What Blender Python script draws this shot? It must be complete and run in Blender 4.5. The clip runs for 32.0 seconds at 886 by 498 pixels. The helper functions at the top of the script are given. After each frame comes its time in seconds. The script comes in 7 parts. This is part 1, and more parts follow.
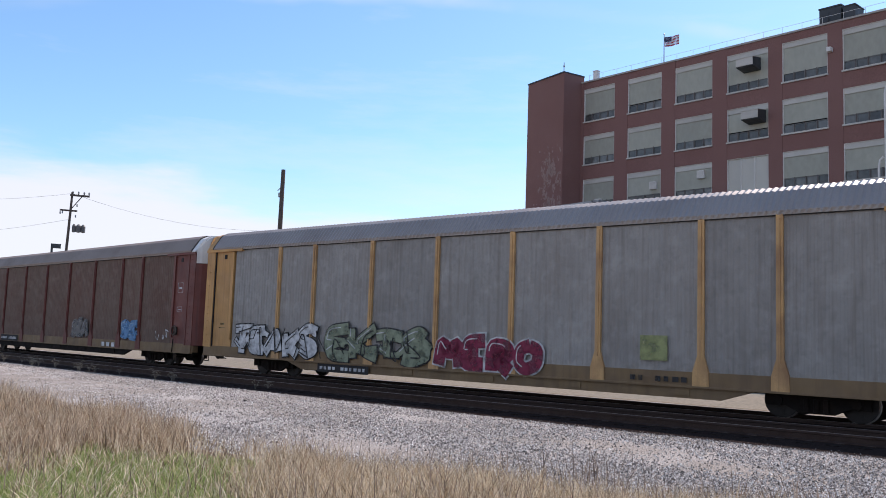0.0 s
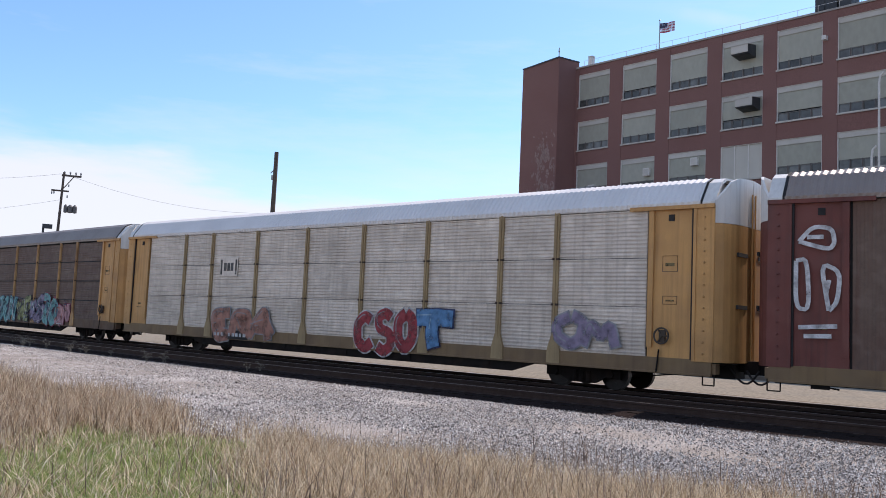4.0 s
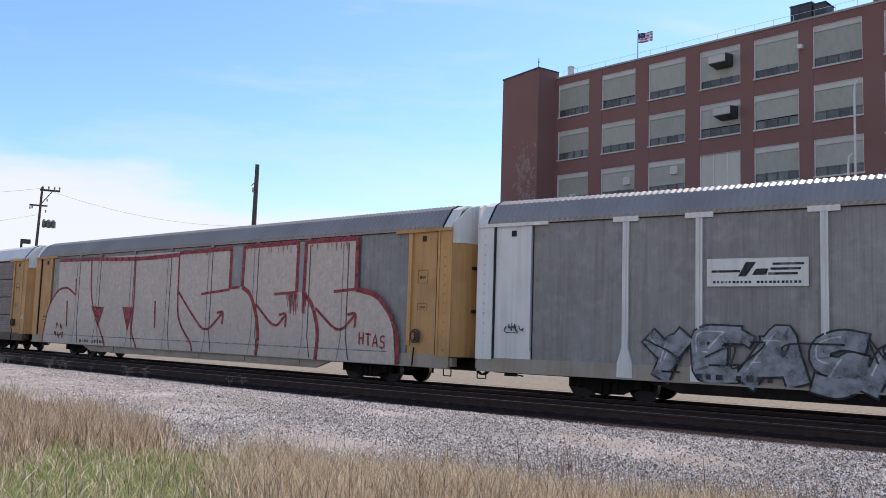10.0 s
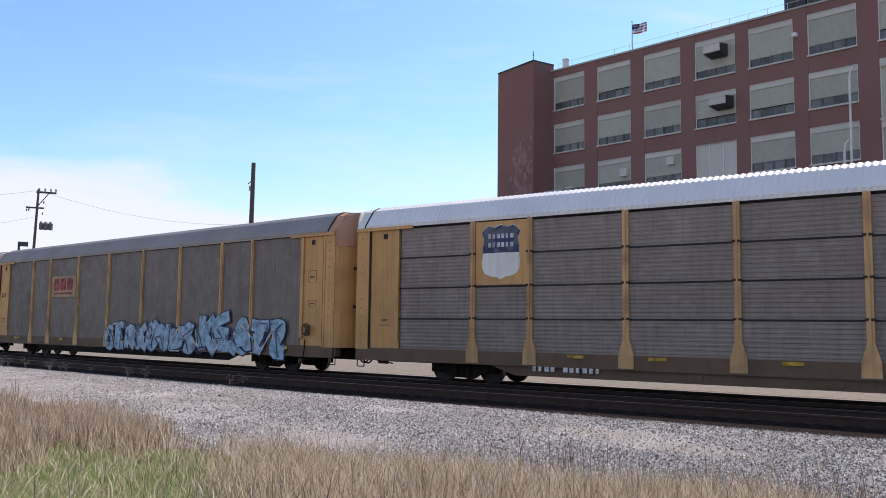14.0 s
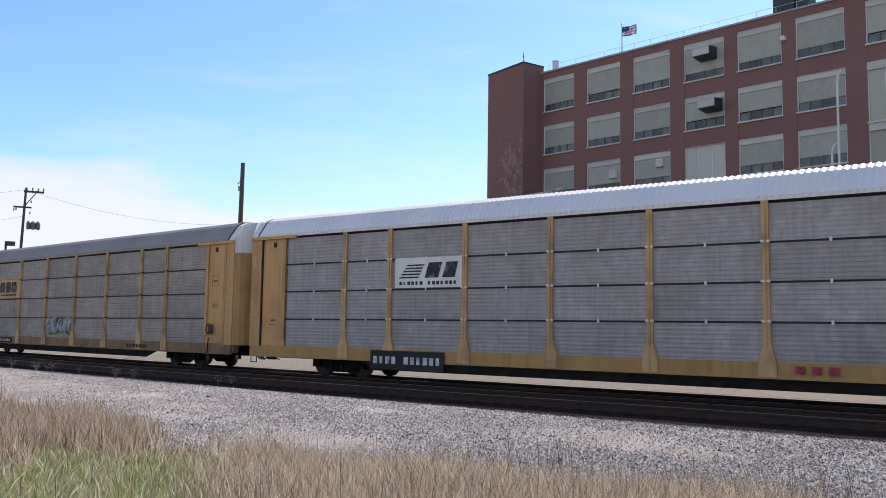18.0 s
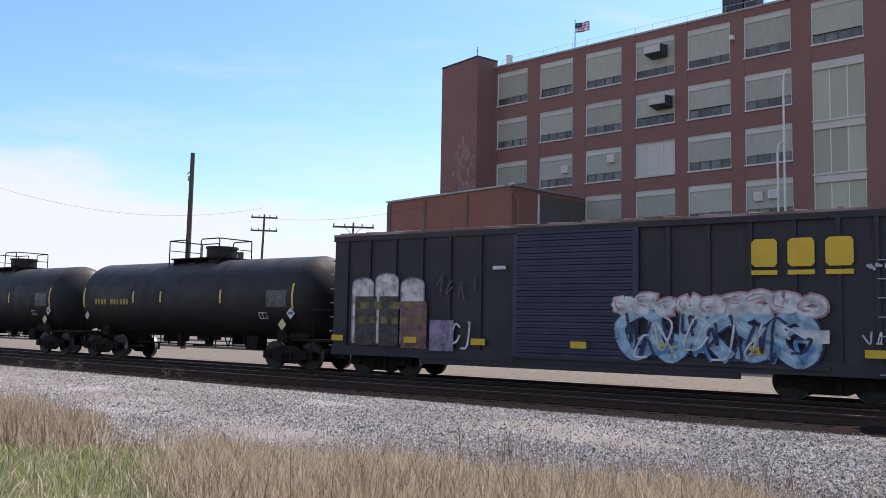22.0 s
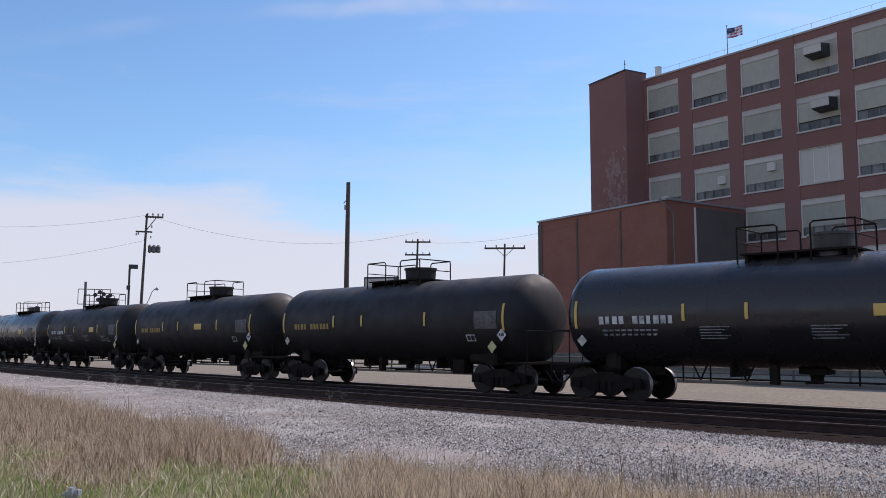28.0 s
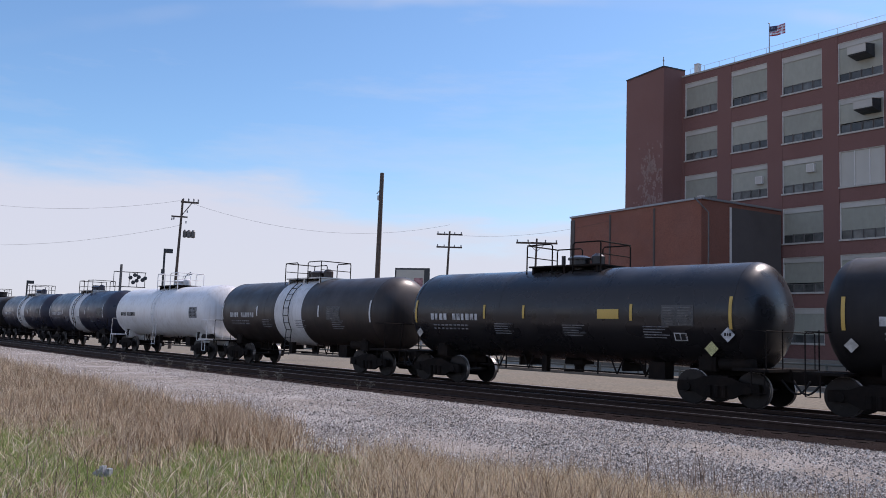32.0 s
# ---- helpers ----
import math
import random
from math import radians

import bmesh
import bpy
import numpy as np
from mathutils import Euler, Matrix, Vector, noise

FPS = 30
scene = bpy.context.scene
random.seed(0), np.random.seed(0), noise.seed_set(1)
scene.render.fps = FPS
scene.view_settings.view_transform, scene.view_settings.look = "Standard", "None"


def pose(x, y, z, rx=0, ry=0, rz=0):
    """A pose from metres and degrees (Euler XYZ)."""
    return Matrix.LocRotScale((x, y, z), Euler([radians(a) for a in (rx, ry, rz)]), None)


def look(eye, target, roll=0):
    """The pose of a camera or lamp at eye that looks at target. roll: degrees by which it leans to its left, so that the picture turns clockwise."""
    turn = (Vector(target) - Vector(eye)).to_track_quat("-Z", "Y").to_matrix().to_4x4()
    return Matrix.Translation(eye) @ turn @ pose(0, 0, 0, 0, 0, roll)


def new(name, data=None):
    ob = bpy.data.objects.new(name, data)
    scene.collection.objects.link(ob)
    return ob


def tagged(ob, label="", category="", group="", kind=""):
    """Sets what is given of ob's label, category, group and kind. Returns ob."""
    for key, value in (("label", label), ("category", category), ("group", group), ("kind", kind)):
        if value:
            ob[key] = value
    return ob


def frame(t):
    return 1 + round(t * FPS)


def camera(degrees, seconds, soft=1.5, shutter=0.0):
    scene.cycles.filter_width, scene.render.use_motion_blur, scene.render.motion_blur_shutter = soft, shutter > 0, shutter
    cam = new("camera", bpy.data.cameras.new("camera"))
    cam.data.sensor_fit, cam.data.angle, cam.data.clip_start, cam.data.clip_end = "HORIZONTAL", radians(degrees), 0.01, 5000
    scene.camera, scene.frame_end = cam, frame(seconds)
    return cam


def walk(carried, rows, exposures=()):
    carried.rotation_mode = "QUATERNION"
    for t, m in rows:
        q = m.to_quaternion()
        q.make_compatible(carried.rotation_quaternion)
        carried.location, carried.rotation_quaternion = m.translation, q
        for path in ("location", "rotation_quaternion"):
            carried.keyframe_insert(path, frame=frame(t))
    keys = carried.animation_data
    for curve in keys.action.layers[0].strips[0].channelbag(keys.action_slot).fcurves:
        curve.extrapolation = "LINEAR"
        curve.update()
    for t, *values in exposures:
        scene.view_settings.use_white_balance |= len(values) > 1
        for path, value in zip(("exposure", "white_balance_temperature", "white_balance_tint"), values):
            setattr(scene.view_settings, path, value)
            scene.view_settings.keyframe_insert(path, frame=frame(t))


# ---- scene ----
# ---------- camera: a viewer with a hand-held camera who stands beside the line and pans ----------
EYE = (0.0, 0.0, 1.82)
cam = camera(54.26, 32.0, soft=0.9)
PATH = [  # seconds, yaw, pitch, roll in degrees
    (0, 39.98, 5.87, -2.00),
    (0.5, 40.03, 5.86, -1.90),
    (1, 39.92, 5.82, -1.73),
    (1.5, 39.60, 5.80, -1.70),
    (2, 39.41, 5.50, -1.71),
    (2.5, 39.46, 5.17, -1.87),
    (3, 39.64, 4.94, -2.21),
    (3.5, 39.59, 4.91, -2.52),
    (5.5, 39.07, 4.68, -2.31),
    (6, 38.93, 4.66, -2.40),
    (6.5, 38.52, 4.90, -2.14),
    (7, 38.56, 4.89, -2.01),
    (7.5, 38.75, 4.91, -2.14),
    (8, 38.57, 4.79, -2.06),
    (8.5, 38.05, 4.93, -2.29),
    (9, 38.08, 5.16, -1.97),
    (9.5, 38.42, 5.47, -1.80),
    (10, 38.34, 5.61, -1.80),
    (10.5, 38.25, 5.48, -1.83),
    (11, 38.22, 5.16, -2.14),
    (11.5, 37.96, 5.02, -1.86),
    (12, 38.12, 5.23, -1.60),
    (12.5, 38.32, 5.47, -1.07),
    (13, 38.34, 5.44, -0.79),
    (13.5, 38.43, 5.26, -0.74),
    (14, 38.31, 5.27, -0.73),
    (14.5, 37.98, 5.23, -1.06),
    (16.5, 38.19, 5.10, -0.91),
    (17, 37.79, 4.93, -1.11),
    (17.5, 37.61, 5.13, -1.16),
    (18, 37.60, 5.35, -0.87),
    (18.5, 37.84, 5.62, -1.03),
    (19, 37.93, 6.00, -1.30),
    (19.5, 38.27, 6.21, -1.30),
    (20, 37.90, 6.13, -1.38),
    (20.5, 37.35, 6.10, -1.19),
    (21, 36.49, 5.75, -1.24),
    (21.5, 35.20, 5.23, -1.31),
    (22, 34.43, 4.95, -1.06),
    (22.5, 33.85, 5.17, -0.89),
    (23, 33.04, 5.73, -0.58),
    (23.5, 34.39, 5.90, -0.22),
    (24, 35.85, 5.84, -0.45),
    (24.5, 36.64, 5.79, -0.47),
    (26.5, 40.39, 6.25, 0.09),
    (27, 42.24, 6.54, 0.11),
    (27.5, 43.76, 6.53, 0.12),
    (28, 44.61, 6.21, -0.08),
    (28.5, 45.25, 5.92, -0.38),
    (29, 45.54, 5.54, -0.81),
    (29.5, 45.69, 5.57, -1.31),
    (30, 45.95, 5.80, -1.70),
    (30.5, 46.26, 5.88, -1.85),
    (31, 46.56, 5.98, -1.92),
    (31.5, 46.48, 5.88, -2.09),
    (32, 46.52, 5.69, -1.92),
]
EXPOSURE = [(0, 0.19, 6560, 19), (20.0, 0.2, 6540, 19), (24.5, 0.17, 6510, 19), (26.5, 0.03, 6440, 21), (28.0, -0.17, 6400, 22), (32.0, -0.2, 6380, 22)]
walk(cam, [(t, pose(*EYE, 90 + pitch, roll, yaw)) for t, yaw, pitch, roll in PATH], EXPOSURE)

# ---------- daylight ----------
SUN_EL, SUN_AZ = 49.0, 10.0     # degrees up, and degrees from +y towards +x
world = bpy.data.worlds.new("sky")
scene.world = world
world.use_nodes = True
wn, wl = world.node_tree.nodes, world.node_tree.links
wn.clear()
sky = wn.new("ShaderNodeTexSky")
sky.sky_type, sky.sun_disc = "NISHITA", False
sky.sun_elevation, sky.sun_rotation = radians(SUN_EL), radians(SUN_AZ)
sky.air_density, sky.dust_density, sky.ozone_density = 1.0, 0.6, 1.5
coord = wn.new("ShaderNodeTexCoord")
stretch = wn.new("ShaderNodeMapping")
stretch.inputs["Scale"].default_value = (1.6, 1.6, 9.0)
stretch.inputs["Rotation"].default_value = (0.0, 0.08, 0.0)
wisps = wn.new("ShaderNodeTexNoise")
wisps.inputs["Scale"].default_value, wisps.inputs["Detail"].default_value = 2.2, 7.0
wisps.inputs["Roughness"].default_value = 0.62
split = wn.new("ShaderNodeSeparateXYZ")
low = wn.new("ShaderNodeMapRange")      # haze and cloud gather towards the horizon
low.inputs["From Min"].default_value, low.inputs["From Max"].default_value = 0.02, 0.34
low.inputs["To Min"].default_value, low.inputs["To Max"].default_value = 0.34, -0.22
add = wn.new("ShaderNodeMath")
amount = wn.new("ShaderNodeMapRange")
amount.inputs["From Min"].default_value, amount.inputs["From Max"].default_value = 0.46, 0.92
mix = wn.new("ShaderNodeMix")
mix.data_type = "RGBA"
mix.inputs["B"].default_value = (5.5, 5.8, 6.15, 1)
back = wn.new("ShaderNodeBackground")
back.inputs["Strength"].default_value = 0.142
wout = wn.new("ShaderNodeOutputWorld")
wl.new(coord.outputs["Generated"], stretch.inputs["Vector"])
wl.new(stretch.outputs["Vector"], wisps.inputs["Vector"])
wl.new(coord.outputs["Generated"], split.inputs["Vector"])
wl.new(split.outputs["Z"], low.inputs["Value"])
wl.new(wisps.outputs["Fac"], add.inputs[0])
wl.new(low.outputs["Result"], add.inputs[1])
towards = wn.new("ShaderNodeVectorMath")      # thin cloud is brighter and denser towards the sun
towards.operation = "DOT_PRODUCT"
towards.inputs[1].default_value = (math.sin(radians(SUN_AZ)) * math.cos(radians(SUN_EL)), math.cos(radians(SUN_AZ)) * math.cos(radians(SUN_EL)), math.sin(radians(SUN_EL)))
glare = wn.new("ShaderNodeMapRange")
glare.inputs["From Min"].default_value, glare.inputs["From Max"].default_value = 0.3, 1.0
glare.inputs["To Min"].default_value, glare.inputs["To Max"].default_value = 0.0, 0.24
both = wn.new("ShaderNodeMath")
wl.new(coord.outputs["Generated"], towards.inputs[0])
wl.new(towards.outputs["Value"], glare.inputs["Value"])
wl.new(add.outputs[0], both.inputs[0])
wl.new(glare.outputs["Result"], both.inputs[1])
wl.new(both.outputs[0], amount.inputs["Value"])


def sky_math(op, a, b=None, c=None):
    """One step of arithmetic on the sky's nodes."""
    n = wn.new("ShaderNodeMath")
    n.operation = op
    for k, v in enumerate((a, b, c)):
        if v is None:
            continue
        if isinstance(v, (int, float)):
            n.inputs[k].default_value = v
        else:
            wl.new(v, n.inputs[k])
    return n.outputs[0]


def sky_range(value, a, b, lo, hi):
    n = wn.new("ShaderNodeMapRange")
    n.interpolation_type = "SMOOTHSTEP"
    for key, v in zip(("From Min", "From Max", "To Min", "To Max"), (a, b, lo, hi)):
        n.inputs[key].default_value = v
    wl.new(value, n.inputs["Value"])
    return n.outputs["Result"]


def sky_noise(scale, size, detail):
    n, m = wn.new("ShaderNodeTexNoise"), wn.new("ShaderNodeMapping")
    m.inputs["Scale"].default_value = scale
    n.inputs["Scale"].default_value, n.inputs["Detail"].default_value = size, detail
    n.inputs["Roughness"].default_value = 0.58
    wl.new(coord.outputs["Generated"], m.inputs["Vector"])
    wl.new(m.outputs["Vector"], n.inputs["Vector"])
    return n.outputs["Fac"]


# a bank of pale cloud along the horizon, and one long thin streak high above it
rise = sky_math("DEGREES", sky_math("ARCSINE", split.outputs["Z"]))
bearing = sky_math("DEGREES", sky_math("ARCTAN2", sky_math("MULTIPLY", split.outputs["X"], -1.0), split.outputs["Y"]))
crest = sky_math("ADD", sky_range(bearing, 49.0, 60.0, 8.3, 10.4), sky_math("MULTIPLY_ADD", sky_noise((1.0, 1.0, 5.0), 4.0, 6.0), 9.0, -4.5))
bank = sky_range(sky_math("SUBTRACT", crest, rise), -1.6, 3.2, 0.0, 0.9)
arch = sky_math("MULTIPLY_ADD", sky_math("POWER", sky_math("ABSOLUTE", sky_math("SUBTRACT", bearing, 43.0)), 2.0), -0.0057, 22.1)
off_arch = sky_math("ABSOLUTE", sky_math("ADD", sky_math("SUBTRACT", rise, arch), sky_math("MULTIPLY_ADD", sky_noise((1.0, 1.0, 3.0), 9.0, 3.0), 1.2, -0.6)))
streak_fac = sky_math("MULTIPLY", sky_range(bearing, 48.0, 60.0, 1.0, 0.25), sky_math("MULTIPLY", sky_range(off_arch, 0.05, 0.75, 1.0, 0.0), sky_range(sky_noise((1.0, 1.0, 1.0), 6.0, 3.0), 0.38, 0.66, 0.05, 0.34)))
fill_veil = sky_range(split.outputs["Y"], -0.7, 0.05, 0.36, 0.0)        # unseen thin cloud added away from the sun, to brighten and whiten the shade
cover = sky_math("MAXIMUM", fill_veil, sky_math("MAXIMUM", sky_math("MAXIMUM", bank, streak_fac), sky_math("MULTIPLY", amount.outputs["Result"], 0.45)))
wl.new(cover, mix.inputs["Factor"])
deep = wn.new("ShaderNodeMix")     # the film leans to a clear cyan blue
deep.data_type, deep.blend_type = "RGBA", "MULTIPLY"
deep.inputs["Factor"].default_value = 1.0
deep.inputs["B"].default_value = (0.87, 1.16, 1.27, 1)
wl.new(sky.outputs["Color"], deep.inputs["A"])
wl.new(deep.outputs["Result"], mix.inputs["A"])
wl.new(mix.outputs["Result"], back.inputs["Color"])
wl.new(back.outputs["Background"], wout.inputs["Surface"])

sun_data = bpy.data.lights.new("sun", "SUN")
sun_data.energy, sun_data.angle, sun_data.color = 4.2, radians(0.53), (1.0, 0.90, 0.80)
sun = new("sun", sun_data)
sun_dir = Vector((math.sin(radians(SUN_AZ)) * math.cos(radians(SUN_EL)),
                  math.cos(radians(SUN_AZ)) * math.cos(radians(SUN_EL)), math.sin(radians(SUN_EL))))
sun.matrix_world = look(sun_dir * 60, (0, 0, 0))

# ---------- the line of the track ----------
RAIL_Z = 0.18


def track_y(x):
    """How far beyond the viewer the middle of the train's track runs, at x along it."""
    u = min(max(x, -61.0), 9.0)
    v = u + 15.0
    y = 22.392 + 1.6381e-3 * v ** 2 + 1.1848e-5 * v ** 3
    return y + (2 * 1.6381e-3 * v + 3 * 1.1848e-5 * v * v) * (x - u)


STEP = 0.5
LINE = [(-900.0 + STEP * i, track_y(-900.0 + STEP * i)) for i in range(3001)]
ALONG = [0.0]
for (xa, ya), (xb, yb) in zip(LINE, LINE[1:]):
    ALONG.append(ALONG[-1] + math.hypot(xb - xa, yb - ya))
ZERO = ALONG[1800]


def at_length(s):
    """The place on the track s metres along it from x = 0."""
    i = int(np.searchsorted(ALONG, s + ZERO)) - 1
    i = min(max(i, 0), len(LINE) - 2)
    f = (s + ZERO - ALONG[i]) / (ALONG[i + 1] - ALONG[i])
    return LINE[i][0] + f * (LINE[i + 1][0] - LINE[i][0]), LINE[i][1] + f * (LINE[i + 1][1] - LINE[i][1])


def beside(x, off):
    """A place off metres beyond the middle of the track."""
    e = 0.05
    g = (track_y(x + e) - track_y(x - e)) / (2 * e)
    n = math.hypot(1, g)
    return x - off * g / n, track_y(x) + off / n


# ---------- mesh helpers ----------
class Mesh:
    def __init__(self):
        self.v, self.f = [], []

    def add(self, verts, faces):
        n = len(self.v)
        self.v += [tuple(p) for p in verts]
        self.f += [tuple(n + i for i in f) for f in faces]
        return self

    def join(self, other):
        return self.add(other.v, other.f)

    def box(self, x0, x1, y0, y1, z0, z1):
        return self.add([(x, y, z) for z in (z0, z1) for y in (y0, y1) for x in (x0, x1)],
                        [(0, 2, 3, 1), (4, 5, 7, 6), (0, 1, 5, 4), (2, 6, 7, 3), (0, 4, 6, 2), (1, 3, 7, 5)])

    def tube(self, a, b, r, n=8, r2=None, caps=True):
        a, b = Vector(a), Vector(b)
        r2 = r if r2 is None else r2
        d = (b - a).normalized()
        u = d.cross(Vector((0, 0, 1)) if abs(d.z) < 0.9 else Vector((1, 0, 0))).normalized()
        w = d.cross(u)
        ring = [u * math.cos(2 * math.pi * i / n) + w * math.sin(2 * math.pi * i / n) for i in range(n)]
        faces = [(i, (i + 1) % n, n + (i + 1) % n, n + i) for i in range(n)]
        if caps:
            faces += [tuple(range(n - 1, -1, -1)), tuple(range(n, 2 * n))]
        return self.add([a + p * r for p in ring] + [b + p * r2 for p in ring], faces)

    def pipe(self, pts, r, n=6):
        """One bent tube through all the points."""
        pts, k, u = [Vector(p) for p in pts], len(self.v), None
        for i, p in enumerate(pts):
            d = (pts[min(i + 1, len(pts) - 1)] - pts[max(i - 1, 0)]).normalized()
            if u is None:
                u = d.cross(Vector((0, 0, 1)) if abs(d.z) < 0.9 else Vector((1, 0, 0)))
            u = (u - d * u.dot(d)).normalized()
            w = d.cross(u)
            self.v += [tuple(p + (u * math.cos(2 * math.pi * j / n) + w * math.sin(2 * math.pi * j / n)) * r) for j in range(n)]
        for i in range(len(pts) - 1):
            self.f += [(k + i * n + j, k + i * n + (j + 1) % n, k + (i + 1) * n + (j + 1) % n, k + (i + 1) * n + j) for j in range(n)]
        last = k + (len(pts) - 1) * n
        self.f += [tuple(k + j for j in range(n - 1, -1, -1)), tuple(last + j for j in range(n))]
        return self

    def prism(self, outline, axis, lo, hi):
        """An outline of (a, b) pairs drawn out along an axis: x keeps (y, z), y keeps (x, z), z keeps (x, y)."""
        def at(p, h):
            return {"x": (h, p[0], p[1]), "y": (p[0], h, p[1]), "z": (p[0], p[1], h)}[axis]
        n = len(outline)
        return self.add([at(p, lo) for p in outline] + [at(p, hi) for p in outline],
                        [(i, (i + 1) % n, n + (i + 1) % n, n + i) for i in range(n)] +
                        [tuple(range(n - 1, -1, -1)), tuple(range(n, 2 * n))])

    def turned(self, rings, n=32, axis="x", at=(0, 0, 0), caps=True):
        """Rings of (place along the axis, radius) turned round it."""
        k = len(self.v)
        for h, r in rings:
            for i in range(n):
                c, s = math.cos(2 * math.pi * i / n) * r, math.sin(2 * math.pi * i / n) * r
                p = {"x": (h, c, s), "y": (c, h, s), "z": (c, s, h)}[axis]
                self.v.append((p[0] + at[0], p[1] + at[1], p[2] + at[2]))
        for j in range(len(rings) - 1):
            for i in range(n):
                a, b = k + j * n + i, k + j * n + (i + 1) % n
                self.f.append((a, b, b + n, a + n))
        if caps:
            self.f.append(tuple(k + i for i in range(n - 1, -1, -1)))
            self.f.append(tuple(k + (len(rings) - 1) * n + i for i in range(n)))
        return self

    def data(self, name, material, smooth=False):
        me = bpy.data.meshes.new(name)
        me.from_pydata(self.v, [], self.f)
        bm = bmesh.new()
        bm.from_mesh(me)
        bmesh.ops.recalc_face_normals(bm, faces=bm.faces)
        bm.to_mesh(me)
        bm.free()
        if smooth:
            me.shade_smooth()
            me.set_sharp_from_angle(angle=radians(35))
        me.materials.append(material)
        return me


def part(name, mesh, material, parent, label="", smooth=False):
    """Links a Mesh, or mesh data made before, as one object under a thing or a part."""
    me = mesh.data(name, material, smooth) if isinstance(mesh, Mesh) else mesh
    ob = new(name, me)
    ob.parent = parent
    return tagged(ob, label) if label else ob


def thing(name, label, category, group="", m=None):
    ob = tagged(new(name), label, category, group)
    if m is not None:
        ob.matrix_basis = m
    return ob


def solid(name, mesh, material, label, category, group="", kind="", smooth=False):
    return tagged(new(name, mesh.data(name, material, smooth)), label, category, group, kind)


def border(x0, x1, z0, z1, t, y):
    """A thin rectangular outline that stands on a sheet."""
    m = Mesh()
    for d in (0, 0.008):
        m.v += [(x0, y + d, z0), (x1, y + d, z0), (x1, y + d, z1), (x0, y + d, z1), (x0 + t, y + d, z0 + t), (x1 - t, y + d, z0 + t), (x1 - t, y + d, z1 - t), (x0 + t, y + d, z1 - t)]
    for i in range(4):
        j = (i + 1) % 4
        m.f += [(i, j, 4 + j, 4 + i), (8 + i, 12 + i, 12 + j, 8 + j), (i, 8 + i, 8 + j, j), (4 + i, 4 + j, 12 + j, 12 + i)]
    return m


# ---------- materials ----------
def paint(name, color, rough=0.6, metal=0.0, grain=0.12, grain_scale=60.0, stain=0.25, stain_scale=0.7, stain_color=None,
          streak=0.0, bump=0.0, bump_scale=80.0, spec=0.5, per_object=0.0, stretch=(1, 1, 1), sunlit_dust=None, scuff=0.0):
    """A painted or natural surface with fine grain, broad stains, and streaks that run down it."""
    m = bpy.data.materials.new(name)
    m.use_nodes = True
    nt = m.node_tree
    N, L = nt.nodes, nt.links
    bsdf = N["Principled BSDF"]
    bsdf.inputs["Roughness"].default_value, bsdf.inputs["Metallic"].default_value = rough, metal
    bsdf.inputs["Specular IOR Level"].default_value = spec
    tc = N.new("ShaderNodeTexCoord")
    mp = N.new("ShaderNodeMapping")
    mp.inputs["Scale"].default_value = stretch
    L.new(tc.outputs["Object"], mp.inputs["Vector"])
    src = mp.outputs["Vector"]
    if per_object:      # each sheet has its own stains
        info = N.new("ShaderNodeObjectInfo")
        jump, shift = N.new("ShaderNodeVectorMath"), N.new("ShaderNodeVectorMath")
        jump.operation, shift.operation = "SCALE", "ADD"
        jump.inputs[0].default_value = (37.0, 11.0, 53.0)
        L.new(info.outputs["Random"], jump.inputs["Scale"])
        L.new(src, shift.inputs[0])
        L.new(jump.outputs["Vector"], shift.inputs[1])
        src = shift.outputs["Vector"]

    def noise_of(scale, detail=4.0, vec=None):
        n = N.new("ShaderNodeTexNoise")
        n.inputs["Scale"].default_value, n.inputs["Detail"].default_value = scale, detail
        L.new(vec or src, n.inputs["Vector"])
        return n.outputs["Fac"]

    def blend(fac, a, b, mode="MIX"):
        x = N.new("ShaderNodeMix")
        x.data_type, x.blend_type = "RGBA", mode
        for key, val in (("Factor", fac), ("A", a), ("B", b)):
            if isinstance(val, (tuple, float, int)):
                x.inputs[key].default_value = val
            else:
                L.new(val, x.inputs[key])
        return x.outputs["Result"]

    def ranged(value, a, b, lo, hi):
        r = N.new("ShaderNodeMapRange")
        for key, val in zip(("From Min", "From Max", "To Min", "To Max"), (a, b, lo, hi)):
            r.inputs[key].default_value = val
        L.new(value, r.inputs["Value"])
        return r.outputs["Result"]

    base = (*color, 1)
    dark = tuple(c * (1 - 2 * grain) for c in color) + (1,)
    light = tuple(min(c * (1 + 1.4 * grain), 1) for c in color) + (1,)
    out = blend(ranged(noise_of(grain_scale, 6), 0.3, 0.7, 0, 1), dark, light)
    if stain:
        sc = (*(stain_color or tuple(c * 0.45 for c in color)), 1)
        out = blend(ranged(noise_of(stain_scale, 5), 0.45, 0.75, 0, stain), out, sc)
    if streak:
        mp2 = N.new("ShaderNodeMapping")
        mp2.inputs["Scale"].default_value = (9, 9, 0.35)
        L.new(src, mp2.inputs["Vector"])
        sc = (*(stain_color or tuple(c * 0.4 for c in color)), 1)
        out = blend(ranged(noise_of(1.0, 5, mp2.outputs["Vector"]), 0.48, 0.72, 0, streak), out, sc)
    if scuff:       # chalky wear in small uneven patches
        pale = tuple(min(c * 1.5 + 0.05, 1) for c in color) + (1,)
        out = blend(ranged(noise_of(2.6, 9), 0.5, 0.74, 0, scuff), out, pale)
        out = blend(ranged(noise_of(5.5, 7), 0.52, 0.7, 0, scuff), out, tuple(c * 0.5 for c in color) + (1,))
    if per_object:
        out = blend(1.0, out, blend(info.outputs["Random"], (1 - per_object,) * 3 + (1,), (1 + per_object,) * 3 + (1,)), "MULTIPLY")
